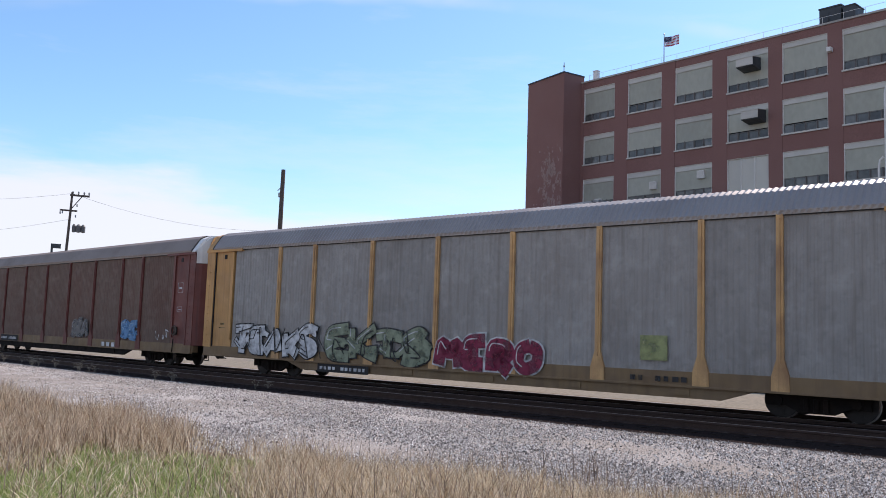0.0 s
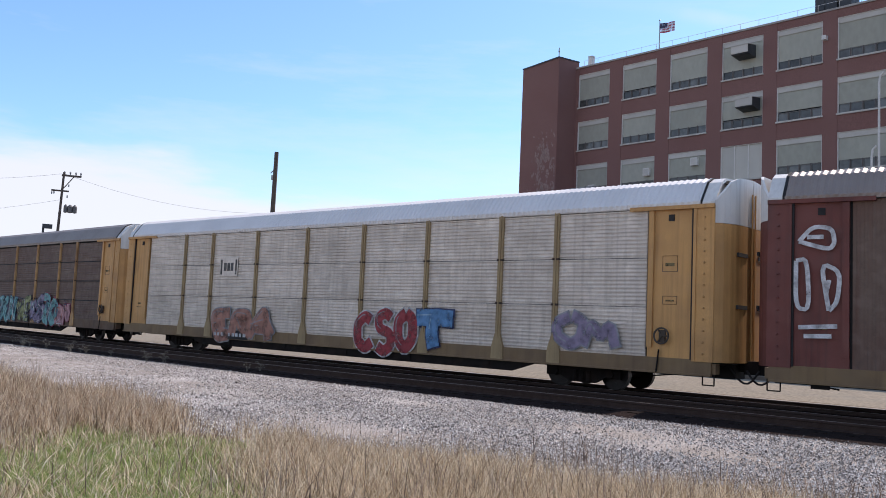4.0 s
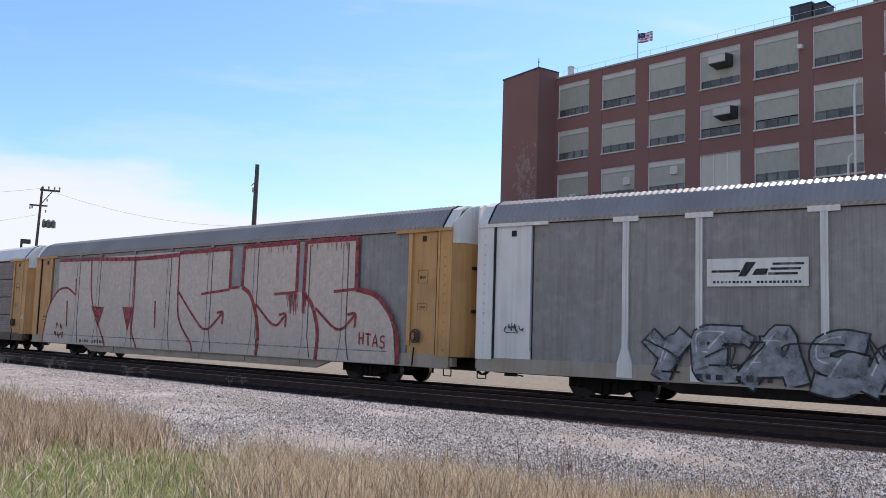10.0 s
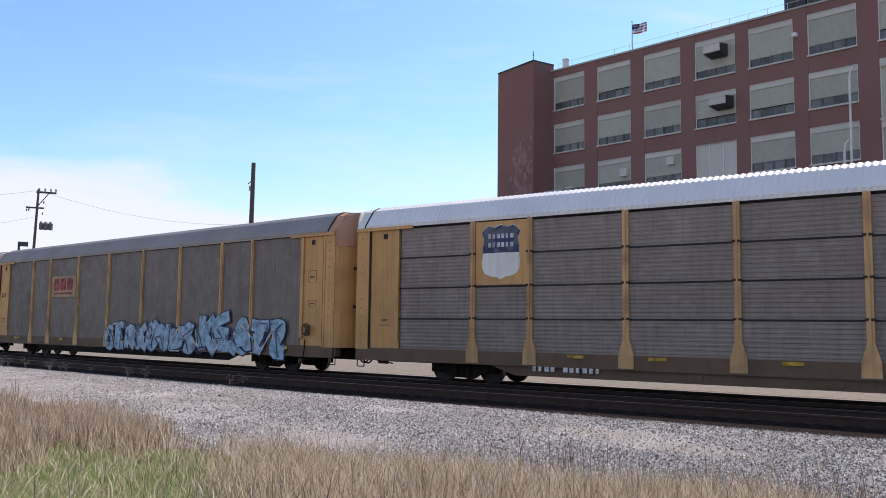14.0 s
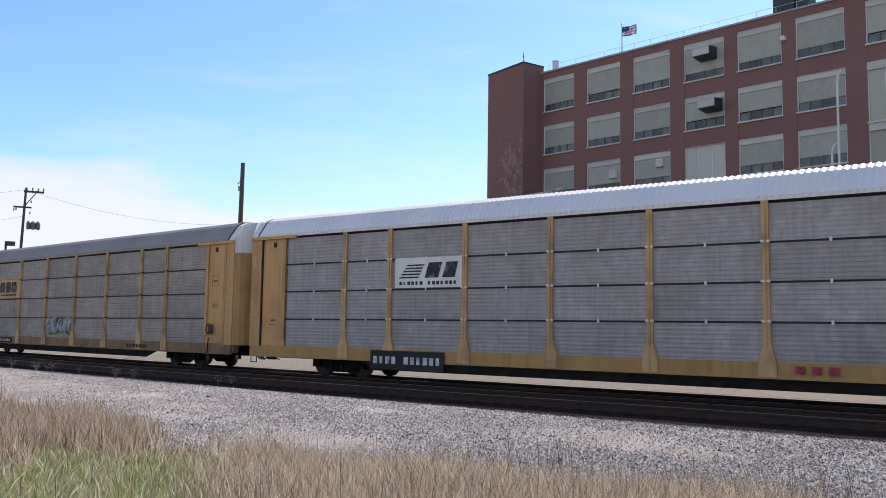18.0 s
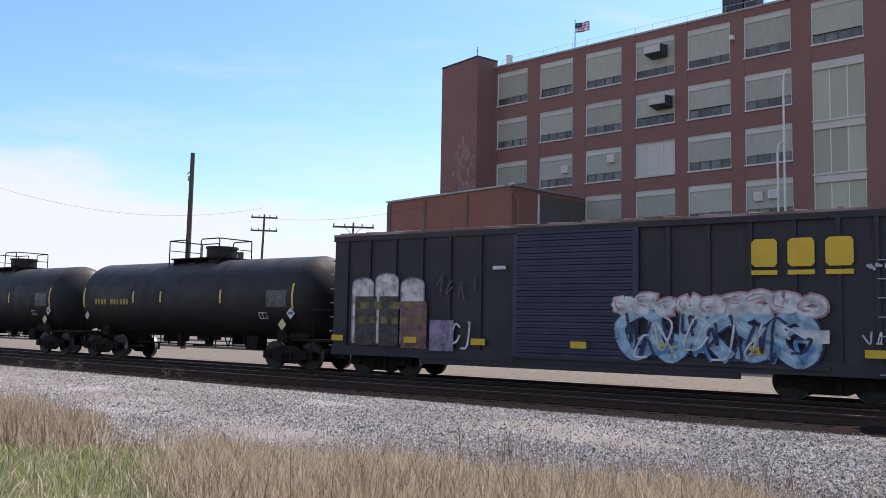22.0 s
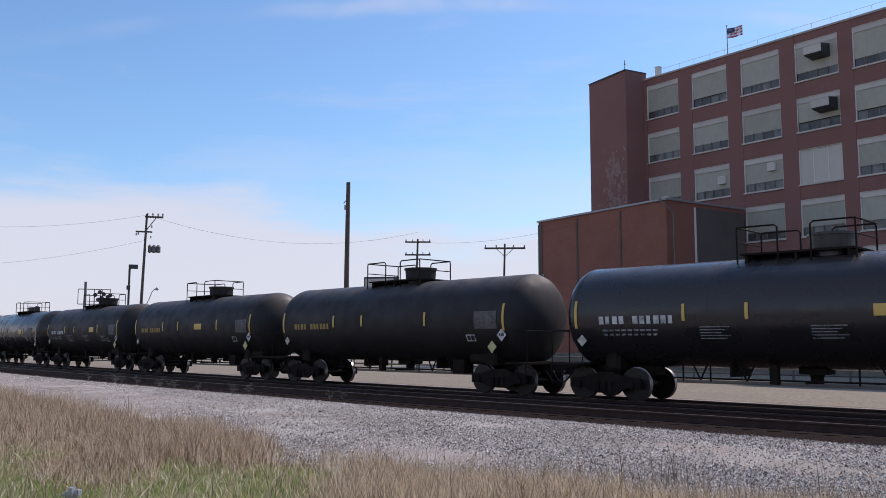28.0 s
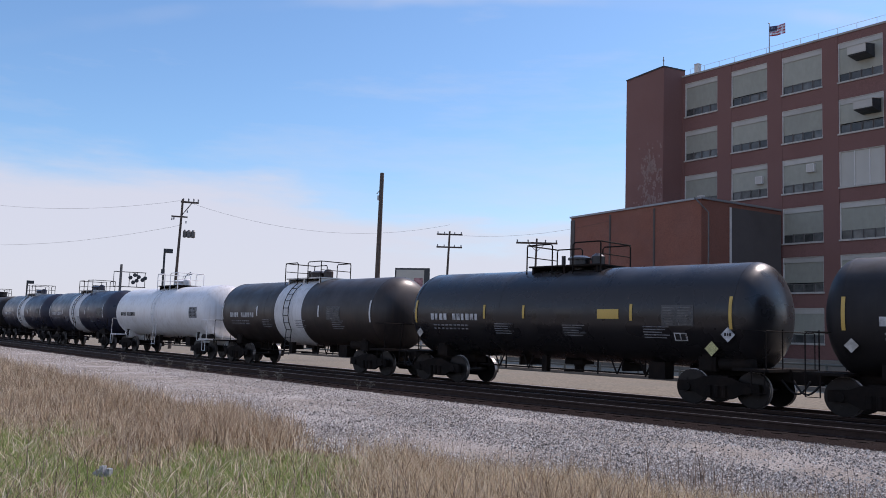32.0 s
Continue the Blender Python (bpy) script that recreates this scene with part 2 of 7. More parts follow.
    if sunlit_dust:        # settled dust on upward faces, painted paler to stand for grazing sun
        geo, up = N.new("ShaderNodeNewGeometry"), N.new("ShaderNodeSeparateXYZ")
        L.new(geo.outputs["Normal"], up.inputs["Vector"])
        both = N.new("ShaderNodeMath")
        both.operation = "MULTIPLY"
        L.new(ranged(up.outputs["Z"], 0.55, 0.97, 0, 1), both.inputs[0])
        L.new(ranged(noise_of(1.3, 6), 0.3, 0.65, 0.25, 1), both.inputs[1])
        out = blend(both.outputs[0], out, (*sunlit_dust, 1))
    L.new(out, bsdf.inputs["Base Color"])
    L.new(ranged(noise_of(stain_scale * 2.3, 3), 0.3, 0.7, max(rough - 0.12, 0.02), min(rough + 0.12, 1)), bsdf.inputs["Roughness"])
    if bump:
        b = N.new("ShaderNodeBump")
        b.inputs["Strength"].default_value, b.inputs["Distance"].default_value = 1.0, bump
        L.new(noise_of(bump_scale, 4), b.inputs["Height"])
        L.new(b.outputs["Normal"], bsdf.inputs["Normal"])
    return m


GRAVEL = paint("gravel", (0.335, 0.297, 0.258), 0.95, spec=0.08, grain=0.42, grain_scale=34, stain=0.95, stain_scale=0.42, stain_color=(0.52, 0.48, 0.445), bump=0.03, bump_scale=24)
# dark brown ballast, its colour deepened to stand for the train's shade
BED = paint("shade_dark_ballast", (0.025, 0.0165, 0.0145), 0.95, spec=0.04, grain=0.35, grain_scale=25, stain=0.5, stain_scale=0.8, stain_color=(0.017, 0.013, 0.012), bump=0.04, bump_scale=22)
LOT = paint("parking_lot", (0.262, 0.228, 0.175), 0.95, spec=0.08, grain=0.2, grain_scale=9, stain=0.6, stain_scale=0.3, stain_color=(0.21, 0.20, 0.165))
STEEL = paint("rail_steel", (0.05, 0.032, 0.026), 0.75, 0.1, spec=0.2, stain=0.4, stain_scale=3)
SHINE = paint("polished_rail_head", (0.22, 0.20, 0.19), 0.4, 1.0, stain=0.2)
BRICK = paint("red_brick", (0.245, 0.132, 0.117), 0.9, spec=0.2, grain=0.1, grain_scale=14, stain=0.4, stain_scale=0.22, stain_color=(0.185, 0.085, 0.07), bump=0.01, bump_scale=30)
YELLOW = paint("yellow_paint", (0.562, 0.305, 0.105), 0.6, grain=0.1, stain=0.45, stain_scale=0.9, stain_color=(0.2, 0.1, 0.04), streak=0.35, per_object=0.08)
BLACK = paint("black_tank_paint", (0.017, 0.0155, 0.0165), 0.62, spec=0.35, sunlit_dust=(0.115, 0.105, 0.1), stain=0.35, stain_scale=0.6, stain_color=(0.03, 0.0255, 0.0235), streak=0.3)
IRON = paint("dusty_iron", (0.0150, 0.0122, 0.0110), 0.85, 0.0, spec=0.12, stain=0.5, stain_scale=2.5, stain_color=(0.036, 0.023, 0.017))


def worn_paint(name, color, rough, grain, stain, stain_scale):
    """Sprayed paint that has flaked and thinned in places, so that the wall shows through."""
    m = paint(name, color, rough, grain=grain, stain=stain, stain_scale=stain_scale)
    N, L = m.node_tree.nodes, m.node_tree.links
    tc, n, r = N.new("ShaderNodeTexCoord"), N.new("ShaderNodeTexNoise"), N.new("ShaderNodeMapRange")
    n.inputs["Scale"].default_value, n.inputs["Detail"].default_value = 3.2, 8.0
    for key, val in zip(("From Min", "From Max", "To Min", "To Max"), (0.42, 0.72, 0.0, 0.85)):
        r.inputs[key].default_value = val
    clear, mixer = N.new("ShaderNodeBsdfTransparent"), N.new("ShaderNodeMixShader")
    L.new(tc.outputs["Object"], n.inputs["Vector"])
    L.new(n.outputs["Fac"], r.inputs["Value"])
    L.new(r.outputs["Result"], mixer.inputs["Fac"])
    L.new(N["Principled BSDF"].outputs["BSDF"], mixer.inputs[1])
    L.new(clear.outputs["BSDF"], mixer.inputs[2])
    L.new(mixer.outputs["Shader"], N["Material Output"].inputs["Surface"])
    return m

INK = {name: worn_paint("sprayed_" + name, rgb, 0.6, grain=0.1, stain=0.3, stain_scale=2.5) for name, rgb in {
    "white": (0.62, 0.63, 0.64), "grey": (0.30, 0.31, 0.33), "black": (0.02, 0.02, 0.022), "red": (0.30, 0.018, 0.032), "wine": (0.22, 0.012, 0.05),
    "green": (0.24, 0.28, 0.19), "blue": (0.10, 0.26, 0.48), "pale_blue": (0.33, 0.50, 0.62), "turquoise": (0.16, 0.40, 0.40), "pink": (0.50, 0.27, 0.29),
    "lilac": (0.27, 0.22, 0.32), "cream": (0.60, 0.57, 0.52), "yellow": (0.55, 0.33, 0.03), "navy": (0.025, 0.035, 0.10), "orange": (0.45, 0.13, 0.05),
    "teal": (0.17, 0.38, 0.46), "soot": (0.05, 0.043, 0.038), "rose": (0.40, 0.19, 0.14), "faint": (0.17, 0.165, 0.16), "smoke": (0.09, 0.085, 0.08), "tarnish": (0.20, 0.15, 0.06), "brick": (0.20, 0.10, 0.09), "dull_red": (0.32, 0.035, 0.045), "lime": (0.30, 0.33, 0.14), "scarlet": (0.46, 0.03, 0.03)}.items()}

# ---------- ground, tracks and lot ----------
DIRT = paint("dry_soil", (0.20, 0.155, 0.11), 0.95, spec=0.1, grain=0.3, grain_scale=14, stain=0.5, stain_scale=0.5, stain_color=(0.11, 0.10, 0.06), bump=0.03, bump_scale=12)
# creosote brown, taken darker still with the shade under the train
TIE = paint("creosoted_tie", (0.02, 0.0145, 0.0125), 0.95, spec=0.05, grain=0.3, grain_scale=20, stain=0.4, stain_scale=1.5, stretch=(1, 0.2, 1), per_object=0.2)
xs = [-2400, -900, -400, -200] + [-120 + 3.0 * i for i in range(56)] + [80, 200, 700, 2400]
ys = [-2400, -300, -60, -20, -8] + [-4 + 1.5 * i for i in range(15)] + [20, 26, 32, 45, 60, 110, 260, 900, 3600]
land = Mesh()
for x in xs:
    for y in ys:
        near = max(0.0, 1 - abs(y - 5) / 9) * (1 if abs(x) < 130 else 0)
        land.v.append((x, y, 0.10 * near * (noise.noise((x * 0.12, y * 0.2, 0)) - 0.25)))
k = len(ys)
land.f = [(i * k + j, (i + 1) * k + j, (i + 1) * k + j + 1, i * k + j + 1) for i in range(len(xs) - 1) for j in range(k - 1)]
solid("ground", land, DIRT, "dry earth with thin spring grass", "ground", kind="structure")


def strip(off_a, off_b, z, cells=3, x0=-420, x1=160, step=4.0, wander=0.0):
    m = Mesh()
    n = int((x1 - x0) / step)
    for i in range(n + 1):
        x = x0 + step * i
        for j in range(cells + 1):
            o = off_a + (off_b - off_a) * j / cells
            if wander and j == 0:
                o += wander * (noise.noise((x * 0.13, 3.1, 0)) + 0.6 * noise.noise((x * 0.5, 1.1, 0))) - 0.4 * min(max((x + 22) / 16, 0), 1)
            p = beside(x, o)
            m.v.append((p[0], p[1], z if 0 < j < cells else z - 0.05))
    w = cells + 1
    m.f = [(i * w + j, (i + 1) * w + j, (i + 1) * w + j + 1, i * w + j + 1) for i in range(n) for j in range(cells)]
    return m


def verge_front(x):
    """Where the gravel runs out under the grass."""
    return 6.9 + 0.135 * min(max(-x - 7, 0), 60)


verge = Mesh()
for i in range(261):
    x = -200 + i
    q = beside(x, 3.2)
    for j in range(9):
        f = j / 8
        verge.v.append((x + (q[0] - x) * f, verge_front(x) + (q[1] - verge_front(x)) * f, (0.035 if j else -0.06) + (0.018 * noise.noise((x * 0.3, j * 0.9, 2)) if 0 < j < 6 else 0)))
verge.f = [(i * 9 + j, (i + 1) * 9 + j, (i + 1) * 9 + j + 1, i * 9 + j + 1) for i in range(260) for j in range(8)]
solid("gravel_verge", verge, GRAVEL, "pale grey gravel beside the tracks", "gravel", kind="structure")
solid("ballast_bed", strip(-5.85, 2.5, 0.096, 18, wander=0.05, step=1.0, x0=-300, x1=80), BED, "dark ballast under both tracks, the train's shade in its colour", "ballast", kind="structure")
solid("parking_lot", strip(3.6, 14.5, 0.045, 3), LOT, "pale sunlit gravel lot beyond the tracks", "parking lot", kind="structure")

RAIL_SEC = [(-0.07, 0), (0.07, 0), (0.07, 0.015), (0.012, 0.035), (0.012, 0.125), (0.036, 0.135), (0.036, 0.168), (0.026, 0.176), (-0.026, 0.176), (-0.036, 0.168), (-0.036, 0.135), (-0.012, 0.125), (-0.012, 0.035), (-0.07, 0.015)]


def rail_line(off, z, sec, x0=-420, x1=160, step=4.0):
    m, n, k = Mesh(), int((x1 - x0) / step), len(sec)
    for i in range(n + 1):
        for a, b in sec:
            p = beside(x0 + step * i, off + a)
            m.v.append((p[0], p[1], z + b))
    m.f = [(i * k + j, (i + 1) * k + j, (i + 1) * k + (j + 1) % k, i * k + (j + 1) % k) for i in range(n) for j in range(k)]
    return m


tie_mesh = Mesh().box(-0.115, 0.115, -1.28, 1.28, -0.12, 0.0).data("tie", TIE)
plate_mesh = Mesh().box(-0.09, 0.09, -0.9, -0.62, 0.0, 0.012).box(-0.09, 0.09, 0.62, 0.9, 0.0, 0.012).data("tie_plate", STEEL)
for name, mid, z in (("near_track", -4.25, 0.10), ("far_track", 0.0, 0.004)):
    t = tagged(new(name), "rusty rails on dark wooden ties", "railway track", kind="structure")
    for off in (-0.745, 0.745):
        r = part("rail", rail_line(mid + off, z, RAIL_SEC), STEEL, t, "rusty steel rail")
        part("rail_head", rail_line(mid + off, z + 0.177, [(-0.024, 0), (0.024, 0), (0.024, 0.003), (-0.024, 0.003)]), SHINE, r, "worn running surface")
    for i in range(150 if mid else 40):
        x = -66 + i * 0.53 if mid else -12 + i * 0.53
        p, q = beside(x, mid), beside(x, mid + 1)
        tie = part("tie", tie_mesh, None, t)
        tie.matrix_basis = Matrix.Translation((p[0], p[1], z)) @ Matrix.Rotation(math.atan2(q[1] - p[1], q[0] - p[0]) - math.pi / 2, 4, "Z")
        if mid:
            part("tie_plate", plate_mesh, None, tie)

# ---------- the factory ----------
SHADE = paint("drawn_blind", (0.385, 0.385, 0.32), 0.75, grain=0.04, grain_scale=3, stain=0.3, stain_scale=0.5, stain_color=(0.29, 0.29, 0.25), per_object=0.12)
HEADER = paint("pale_header", (0.54, 0.515, 0.465), 0.7, grain=0.05, stain=0.25, stain_scale=0.8, per_object=0.08)
MULLION = paint("white_mullion", (0.72, 0.70, 0.66), 0.6, stain=0.3, stain_scale=2)
WHITE_PANEL = paint("white_window_panel", (0.54, 0.52, 0.46), 0.6, grain=0.05, stain=0.2, per_object=0.1)
GLASS = paint("dark_window_glass", (0.095, 0.098, 0.092), 0.15, grain=0.2, grain_scale=2, stain=0.6, stain_scale=0.8, stain_color=(0.16, 0.165, 0.16), per_object=0.5)
CONCRETE = paint("weathered_concrete", (0.42, 0.40, 0.37), 0.85, grain=0.12, stain=0.4, stain_scale=0.6, streak=0.3)
DARK_WALL = paint("grey_painted_brick", (0.105, 0.09, 0.085), 0.85, grain=0.12, stain=0.3, stain_scale=0.4)
LOW_BRICK = paint("warm_red_brick", (0.255, 0.103, 0.072), 0.85, grain=0.14, grain_scale=12, stain=0.4, stain_scale=0.3, stain_color=(0.15, 0.055, 0.042), bump=0.01, bump_scale=30)
HOOD = paint("grimy_hood", (0.14, 0.135, 0.13), 0.6, 0.1, stain=0.4, stain_scale=1.5)
TIN = paint("grey_sheet_metal", (0.33, 0.34, 0.35), 0.5, 0.5, stain=0.3)
DARK_METAL = paint("dark_sheet_metal", (0.05, 0.055, 0.06), 0.5, 0.3, stain=0.3)

FACTORY = Matrix.Translation((-39.7, 65.7, 0)) @ Matrix.Rotation(math.atan2(-0.13, 0.9915), 4, "Z")
factory = thing("factory", "six-storey red brick factory with wide blinded windows", "building", m=FACTORY)
COLS = [0.15, 4.86, 9.5, 14.12, 18.55, 22.95, 27.7]
WIDE = 3.36
ROWS = [(21.4, 24.4), (17.52, 20.12), (13.55, 16.2), (9.68, 12.42), (5.9, 8.6), (2.1, 4.75)]
TOP, DEEP = 25.0, 0.35
PIER_X = [(-0.6, COLS[0])] + [(a + WIDE, b) for a, b in zip(COLS, COLS[1:])] + [(COLS[-1] + WIDE, 44.0)]
for x0, x1 in PIER_X:
    part("pier", Mesh().box(x0, x1, 0, 0.6, 0, TOP), BRICK, factory)
edges = [(ROWS[0][1], TOP)] + [(b[1], a[0]) for a, b in zip(ROWS, ROWS[1:])] + [(0, ROWS[-1][0])]
for i, x in enumerate(COLS):
    for n, (z0, z1) in enumerate(edges):
        if i == 6 and 2 <= n <= 5:
            continue
        part("spandrel", Mesh().box(x, x + WIDE, 0.03, 0.6, z0, z1), BRICK, factory)
part("core", Mesh().box(-0.55, 44.0, 0.62, 24, 0, TOP - 0.35), DARK_METAL, factory, "rooms and rear walls")
part("coping", Mesh().box(-0.7, 44.1, -0.06, 0.66, TOP, TOP + 0.14), CONCRETE, factory)

W_HEAD = Mesh().box(0, WIDE, 0.10, 0.16, 0, 0.42).data("header", HEADER)
SILL_M = Mesh().box(-0.05, WIDE + 0.05, -0.07, 0.2, -0.1, 0.02).data("sill", HEADER)
ring = Mesh()
for y in (0.06, 0.24):
    ring.v += [(0, y, 0), (WIDE, y, 0), (WIDE, y, 1), (0, y, 1), (0.06, y, 0.015), (WIDE - 0.06, y, 0.015), (WIDE - 0.06, y, 0.985), (0.06, y, 0.985)]
for i in range(4):
    j = (i + 1) % 4
    ring.f += [(i, j, 4 + j, 4 + i), (8 + i, 12 + i, 12 + j, 8 + j), (i, 8 + i, 8 + j, j), (4 + i, 4 + j, 12 + j, 12 + i)]
JAMB_M = ring.data("frame", MULLION)
PANE_M = Mesh().box(0.03, WIDE / 4 - 0.03, 0.20, 0.23, 0.02, 0.68).data("pane", GLASS)
SASH_GREY = paint("grey_sash", (0.16, 0.16, 0.15), 0.6, stain=0.3, stain_scale=2)
SASH_M = border(0.035, WIDE / 4 - 0.035, 0.03, 0.66, 0.046, 0.165).data("sash", SASH_GREY)
BLIND_M = Mesh().box(0, WIDE, 0.16, 0.21, 0, 1).data("blind", SHADE)
POST_M = Mesh().box(-0.028, 0.028, 0.14, 0.2, 0, 0.7).data("mullion", DARK_WALL)
TALL_M = Mesh().box(-0.035, 0.035, 0.10, 0.2, 0, 1).data("mullion", MULLION)
STAIR_PANEL = paint("greenish_stair_panel", (0.40, 0.40, 0.31), 0.6, grain=0.05, stain=0.4, stain_scale=0.5, stain_color=(0.27, 0.285, 0.22), per_object=0.16)
STAIR_M = Mesh().box(0.02, WIDE / 3 - 0.02, 0.16, 0.2, 0, 1).data("panel", STAIR_PANEL)
PANEL_M = Mesh().box(0.02, WIDE / 3 - 0.02, 0.16, 0.2, 0, 1).data("panel", WHITE_PANEL)


def window(x, z0, z1, style="blind", jitter=0.0):
    w = part("window", JAMB_M, None, factory)
    w.matrix_basis = Matrix.Translation((x, 0, z0)) @ Matrix.Diagonal((1, 1, z1 - z0, 1))
    undo = 1 / (z1 - z0)

    def put(name, me, px, pz, sz=1.0):
        o = part(name, me, None, w)
        o.matrix_basis = Matrix.Translation((px, 0, pz * undo)) @ Matrix.Diagonal((1, 1, sz * undo, 1))
        return o
    put("sill", SILL_M, 0, 0)
    h = z1 - z0
    if style in ("panels", "stair"):
        for i in range(3):
            put("panel", STAIR_M if style == "stair" else PANEL_M, i * WIDE / 3, 0.02, h - 0.04)
        for i in (1, 2):
            put("mullion", TALL_M, i * WIDE / 3, 0, h)
        return w
    put("header", W_HEAD, 0, h - 0.42)
    put("blind", BLIND_M, 0, 0.69 + jitter, h - 1.09 - jitter)
    for i in range(4):
        put("pane", PANE_M, i * WIDE / 4, 0)
        put("sash", SASH_M, i * WIDE / 4, 0.01)
    for i in (1, 2, 3):
        put("mullion", POST_M, i * WIDE / 4, 0)
    return w


rw = random.Random(3)
for i, x in enumerate(COLS):
    for n, (z0, z1) in enumerate(ROWS):
        if i == 6 and n >= 1:
            continue
        window(x, z0, z1, "panels" if (i, n) == (3, 2) else "blind", rw.choice((0, 0, 0, 0.06, -0.04)))
for z0, z1 in ((16.05, 20.15), (12.4, 16.0), (8.2, 12.35), (4.2, 8.15), (0.6, 4.1)):     # the stair's tall lights
    window(COLS[6], z0, z1, "stair")
    part("transom", Mesh().box(COLS[6], COLS[6] + WIDE, 0.02, 0.2, z1 - 0.55, z1), HEADER, factory)
for x, z in ((15.5, 22.75), (15.9, 18.65)):      # hoods tilting out of the glazing, open underneath; sun painted pale, shade painted dark
    hood = Mesh().add([(x, 0.1, z + 0.95), (x + 1.35, 0.1, z + 0.95), (x + 1.35, -1.15, z + 0.75), (x, -1.15, z + 0.75), (x, 0.1, z), (x + 1.35, 0.1, z), (x + 1.35, -1.1, z + 0.12), (x, -1.1, z + 0.12)],
                      [(4, 7, 6, 5), (3, 2, 6, 7), (0, 3, 7, 4), (1, 5, 6, 2), (0, 4, 5, 1)])
    part("vent_hood", hood, DARK_METAL, factory, "sheet-metal vent hood painted dark for the shade beneath")
    part("hood_top", Mesh().add([(x - 0.03, 0.1, z + 0.96), (x + 1.38, 0.1, z + 0.96), (x + 1.38, -1.2, z + 0.76), (x - 0.03, -1.2, z + 0.76), (x - 0.03, 0.1, z + 1.0), (x + 1.38, 0.1, z + 1.0), (x + 1.38, -1.2, z + 0.80), (x - 0.03, -1.2, z + 0.80)],
                                [(0, 3, 2, 1), (4, 5, 6, 7), (3, 7, 6, 2), (0, 4, 7, 3), (1, 2, 6, 5), (0, 1, 5, 4)]), HEADER, factory, "sheet-metal hood top painted pale for sunlight")
    part("hood_lip", Mesh().box(x, x + 1.35, -1.17, -1.11, z + 0.18, z + 0.76), HEADER, factory, "front sheet painted pale for sunlight")
for x, z in ((23.6, 10.9), (24.6, 11.0), (1.6, 13.7), (7.2, 14.6), (11.6, 15.0)):
    ac = Mesh().box(x, x + 0.6, -0.12, 0.15, z, z + 0.62)
    part("air_conditioner", ac, MULLION, factory, "white box air conditioner in a window")
    part("grille", Mesh().box(x + 0.05, x + 0.55, -0.132, -0.12, z + 0.05, z + 0.57), HEADER, factory)
part("flood_light", Mesh().box(22.0, 22.3, -0.4, 0.0, 22.9, 23.2), MULLION, factory)

# corner tower, roof works
tower = Mesh().add([(-5.5, -1.2, 0), (-0.48, -2.05, 0), (-0.1, 0.3, 0), (-5.1, 2.45, 0), (-5.5, -1.2, 25.65), (-0.48, -2.05, 25.65), (-0.1, 0.3, 25.65), (-5.1, 2.45, 25.65)],
                   [(0, 1, 5, 4), (1, 2, 6, 5), (2, 3, 7, 6), (3, 0, 4, 7), (4, 5, 6, 7)])
tw = part("corner_tower", tower, BRICK, factory, "plain brick stair tower with a peeling white patch")
part("coping", Mesh().add([(-5.55, -1.25, 25.65), (-0.46, -2.12, 25.65), (-0.05, 0.3, 25.65), (-5.1, 2.5, 25.65), (-5.55, -1.25, 25.76), (-0.46, -2.12, 25.76), (-0.05, 0.3, 25.76), (-5.1, 2.5, 25.76)],
                          [(0, 1, 5, 4), (1, 2, 6, 5), (2, 3, 7, 6), (3, 0, 4, 7), (4, 5, 6, 7)]), DARK_METAL, tw)
scab = random.Random(5)
flakes = Mesh()
for i in range(900):     # remains of old white paint: thick round one patch, thin below it
    f = min(max(scab.gauss(0.70, 0.15), 0.06), 0.96)
    z = 16.6 + scab.gauss(0, 1.1) if i % 3 else 13.6 + scab.gauss(0, 1.0)
    if noise.noise((f * 9, z * 0.9, 4.0)) < -0.08:
        continue
    x, y = -5.5 + 5.02 * f, -1.2 - 0.85 * f
    a, h = scab.uniform(0.015, 0.10), scab.uniform(0.04, 0.24)
    k = 0.169
    flakes.add([(x - a, y + a * k - 0.012, z), (x + a, y - a * k - 0.012, z), (x + a * 0.8, y - a * k * 0.8 - 0.012, z + h), (x - a * 0.9, y + a * k * 0.9 - 0.012, z + h * 1.2)], [(0, 1, 2, 3)])
tagged(part("flaked_paint", flakes, paint("old_white_paint", (0.33, 0.225, 0.20), 0.9, grain=0.2, stain=0.5, stain_scale=2), tw), kind="stuff")
part("vent_post", Mesh().tube((-0.9, -1.6, 25.7), (-0.9, -1.6, 26.75), 0.04, 8).turned([(26.3, 0.03), (26.4, 0.09), (26.55, 0.03)], 8, "z", at=(-0.9, -1.6, 0)), TIN, factory)
part("chimney", Mesh().box(0.2, 0.62, 1.2, 1.6, 25, 26.35).box(0.17, 0.65, 1.17, 1.63, 26.35, 26.42), MULLION, factory)
rail = Mesh()
for i in range(19):
    rail.tube((0.4 + i * 1.5, 0.4, 25.1), (0.4 + i * 1.5, 0.4, 25.75), 0.016, 5)
rail.tube((0.4, 0.4, 25.75), (27.4, 0.4, 25.75), 0.014, 5)
part("roof_rail", rail, MULLION, factory)
part("roof_unit", Mesh().box(21.0, 22.55, 0.8, 2.6, 25.0, 26.5).box(20.95, 22.6, 0.75, 2.65, 26.5, 26.6).box(21.2, 21.7, 0.75, 0.8, 25.5, 26.2), DARK_METAL, factory, "dark rooftop air unit")
part("roof_unit", Mesh().box(22.65, 23.5, 0.9, 2.4, 25.0, 26.35).box(22.6, 23.55, 0.85, 2.45, 26.35, 26.42), DARK_METAL, factory, "dark rooftop air unit")
part("penthouse", Mesh().box(27.0, 44.0, 0.2, 9, 24.9, 31.5), BRICK, factory, "brick lift house rising above the roof")
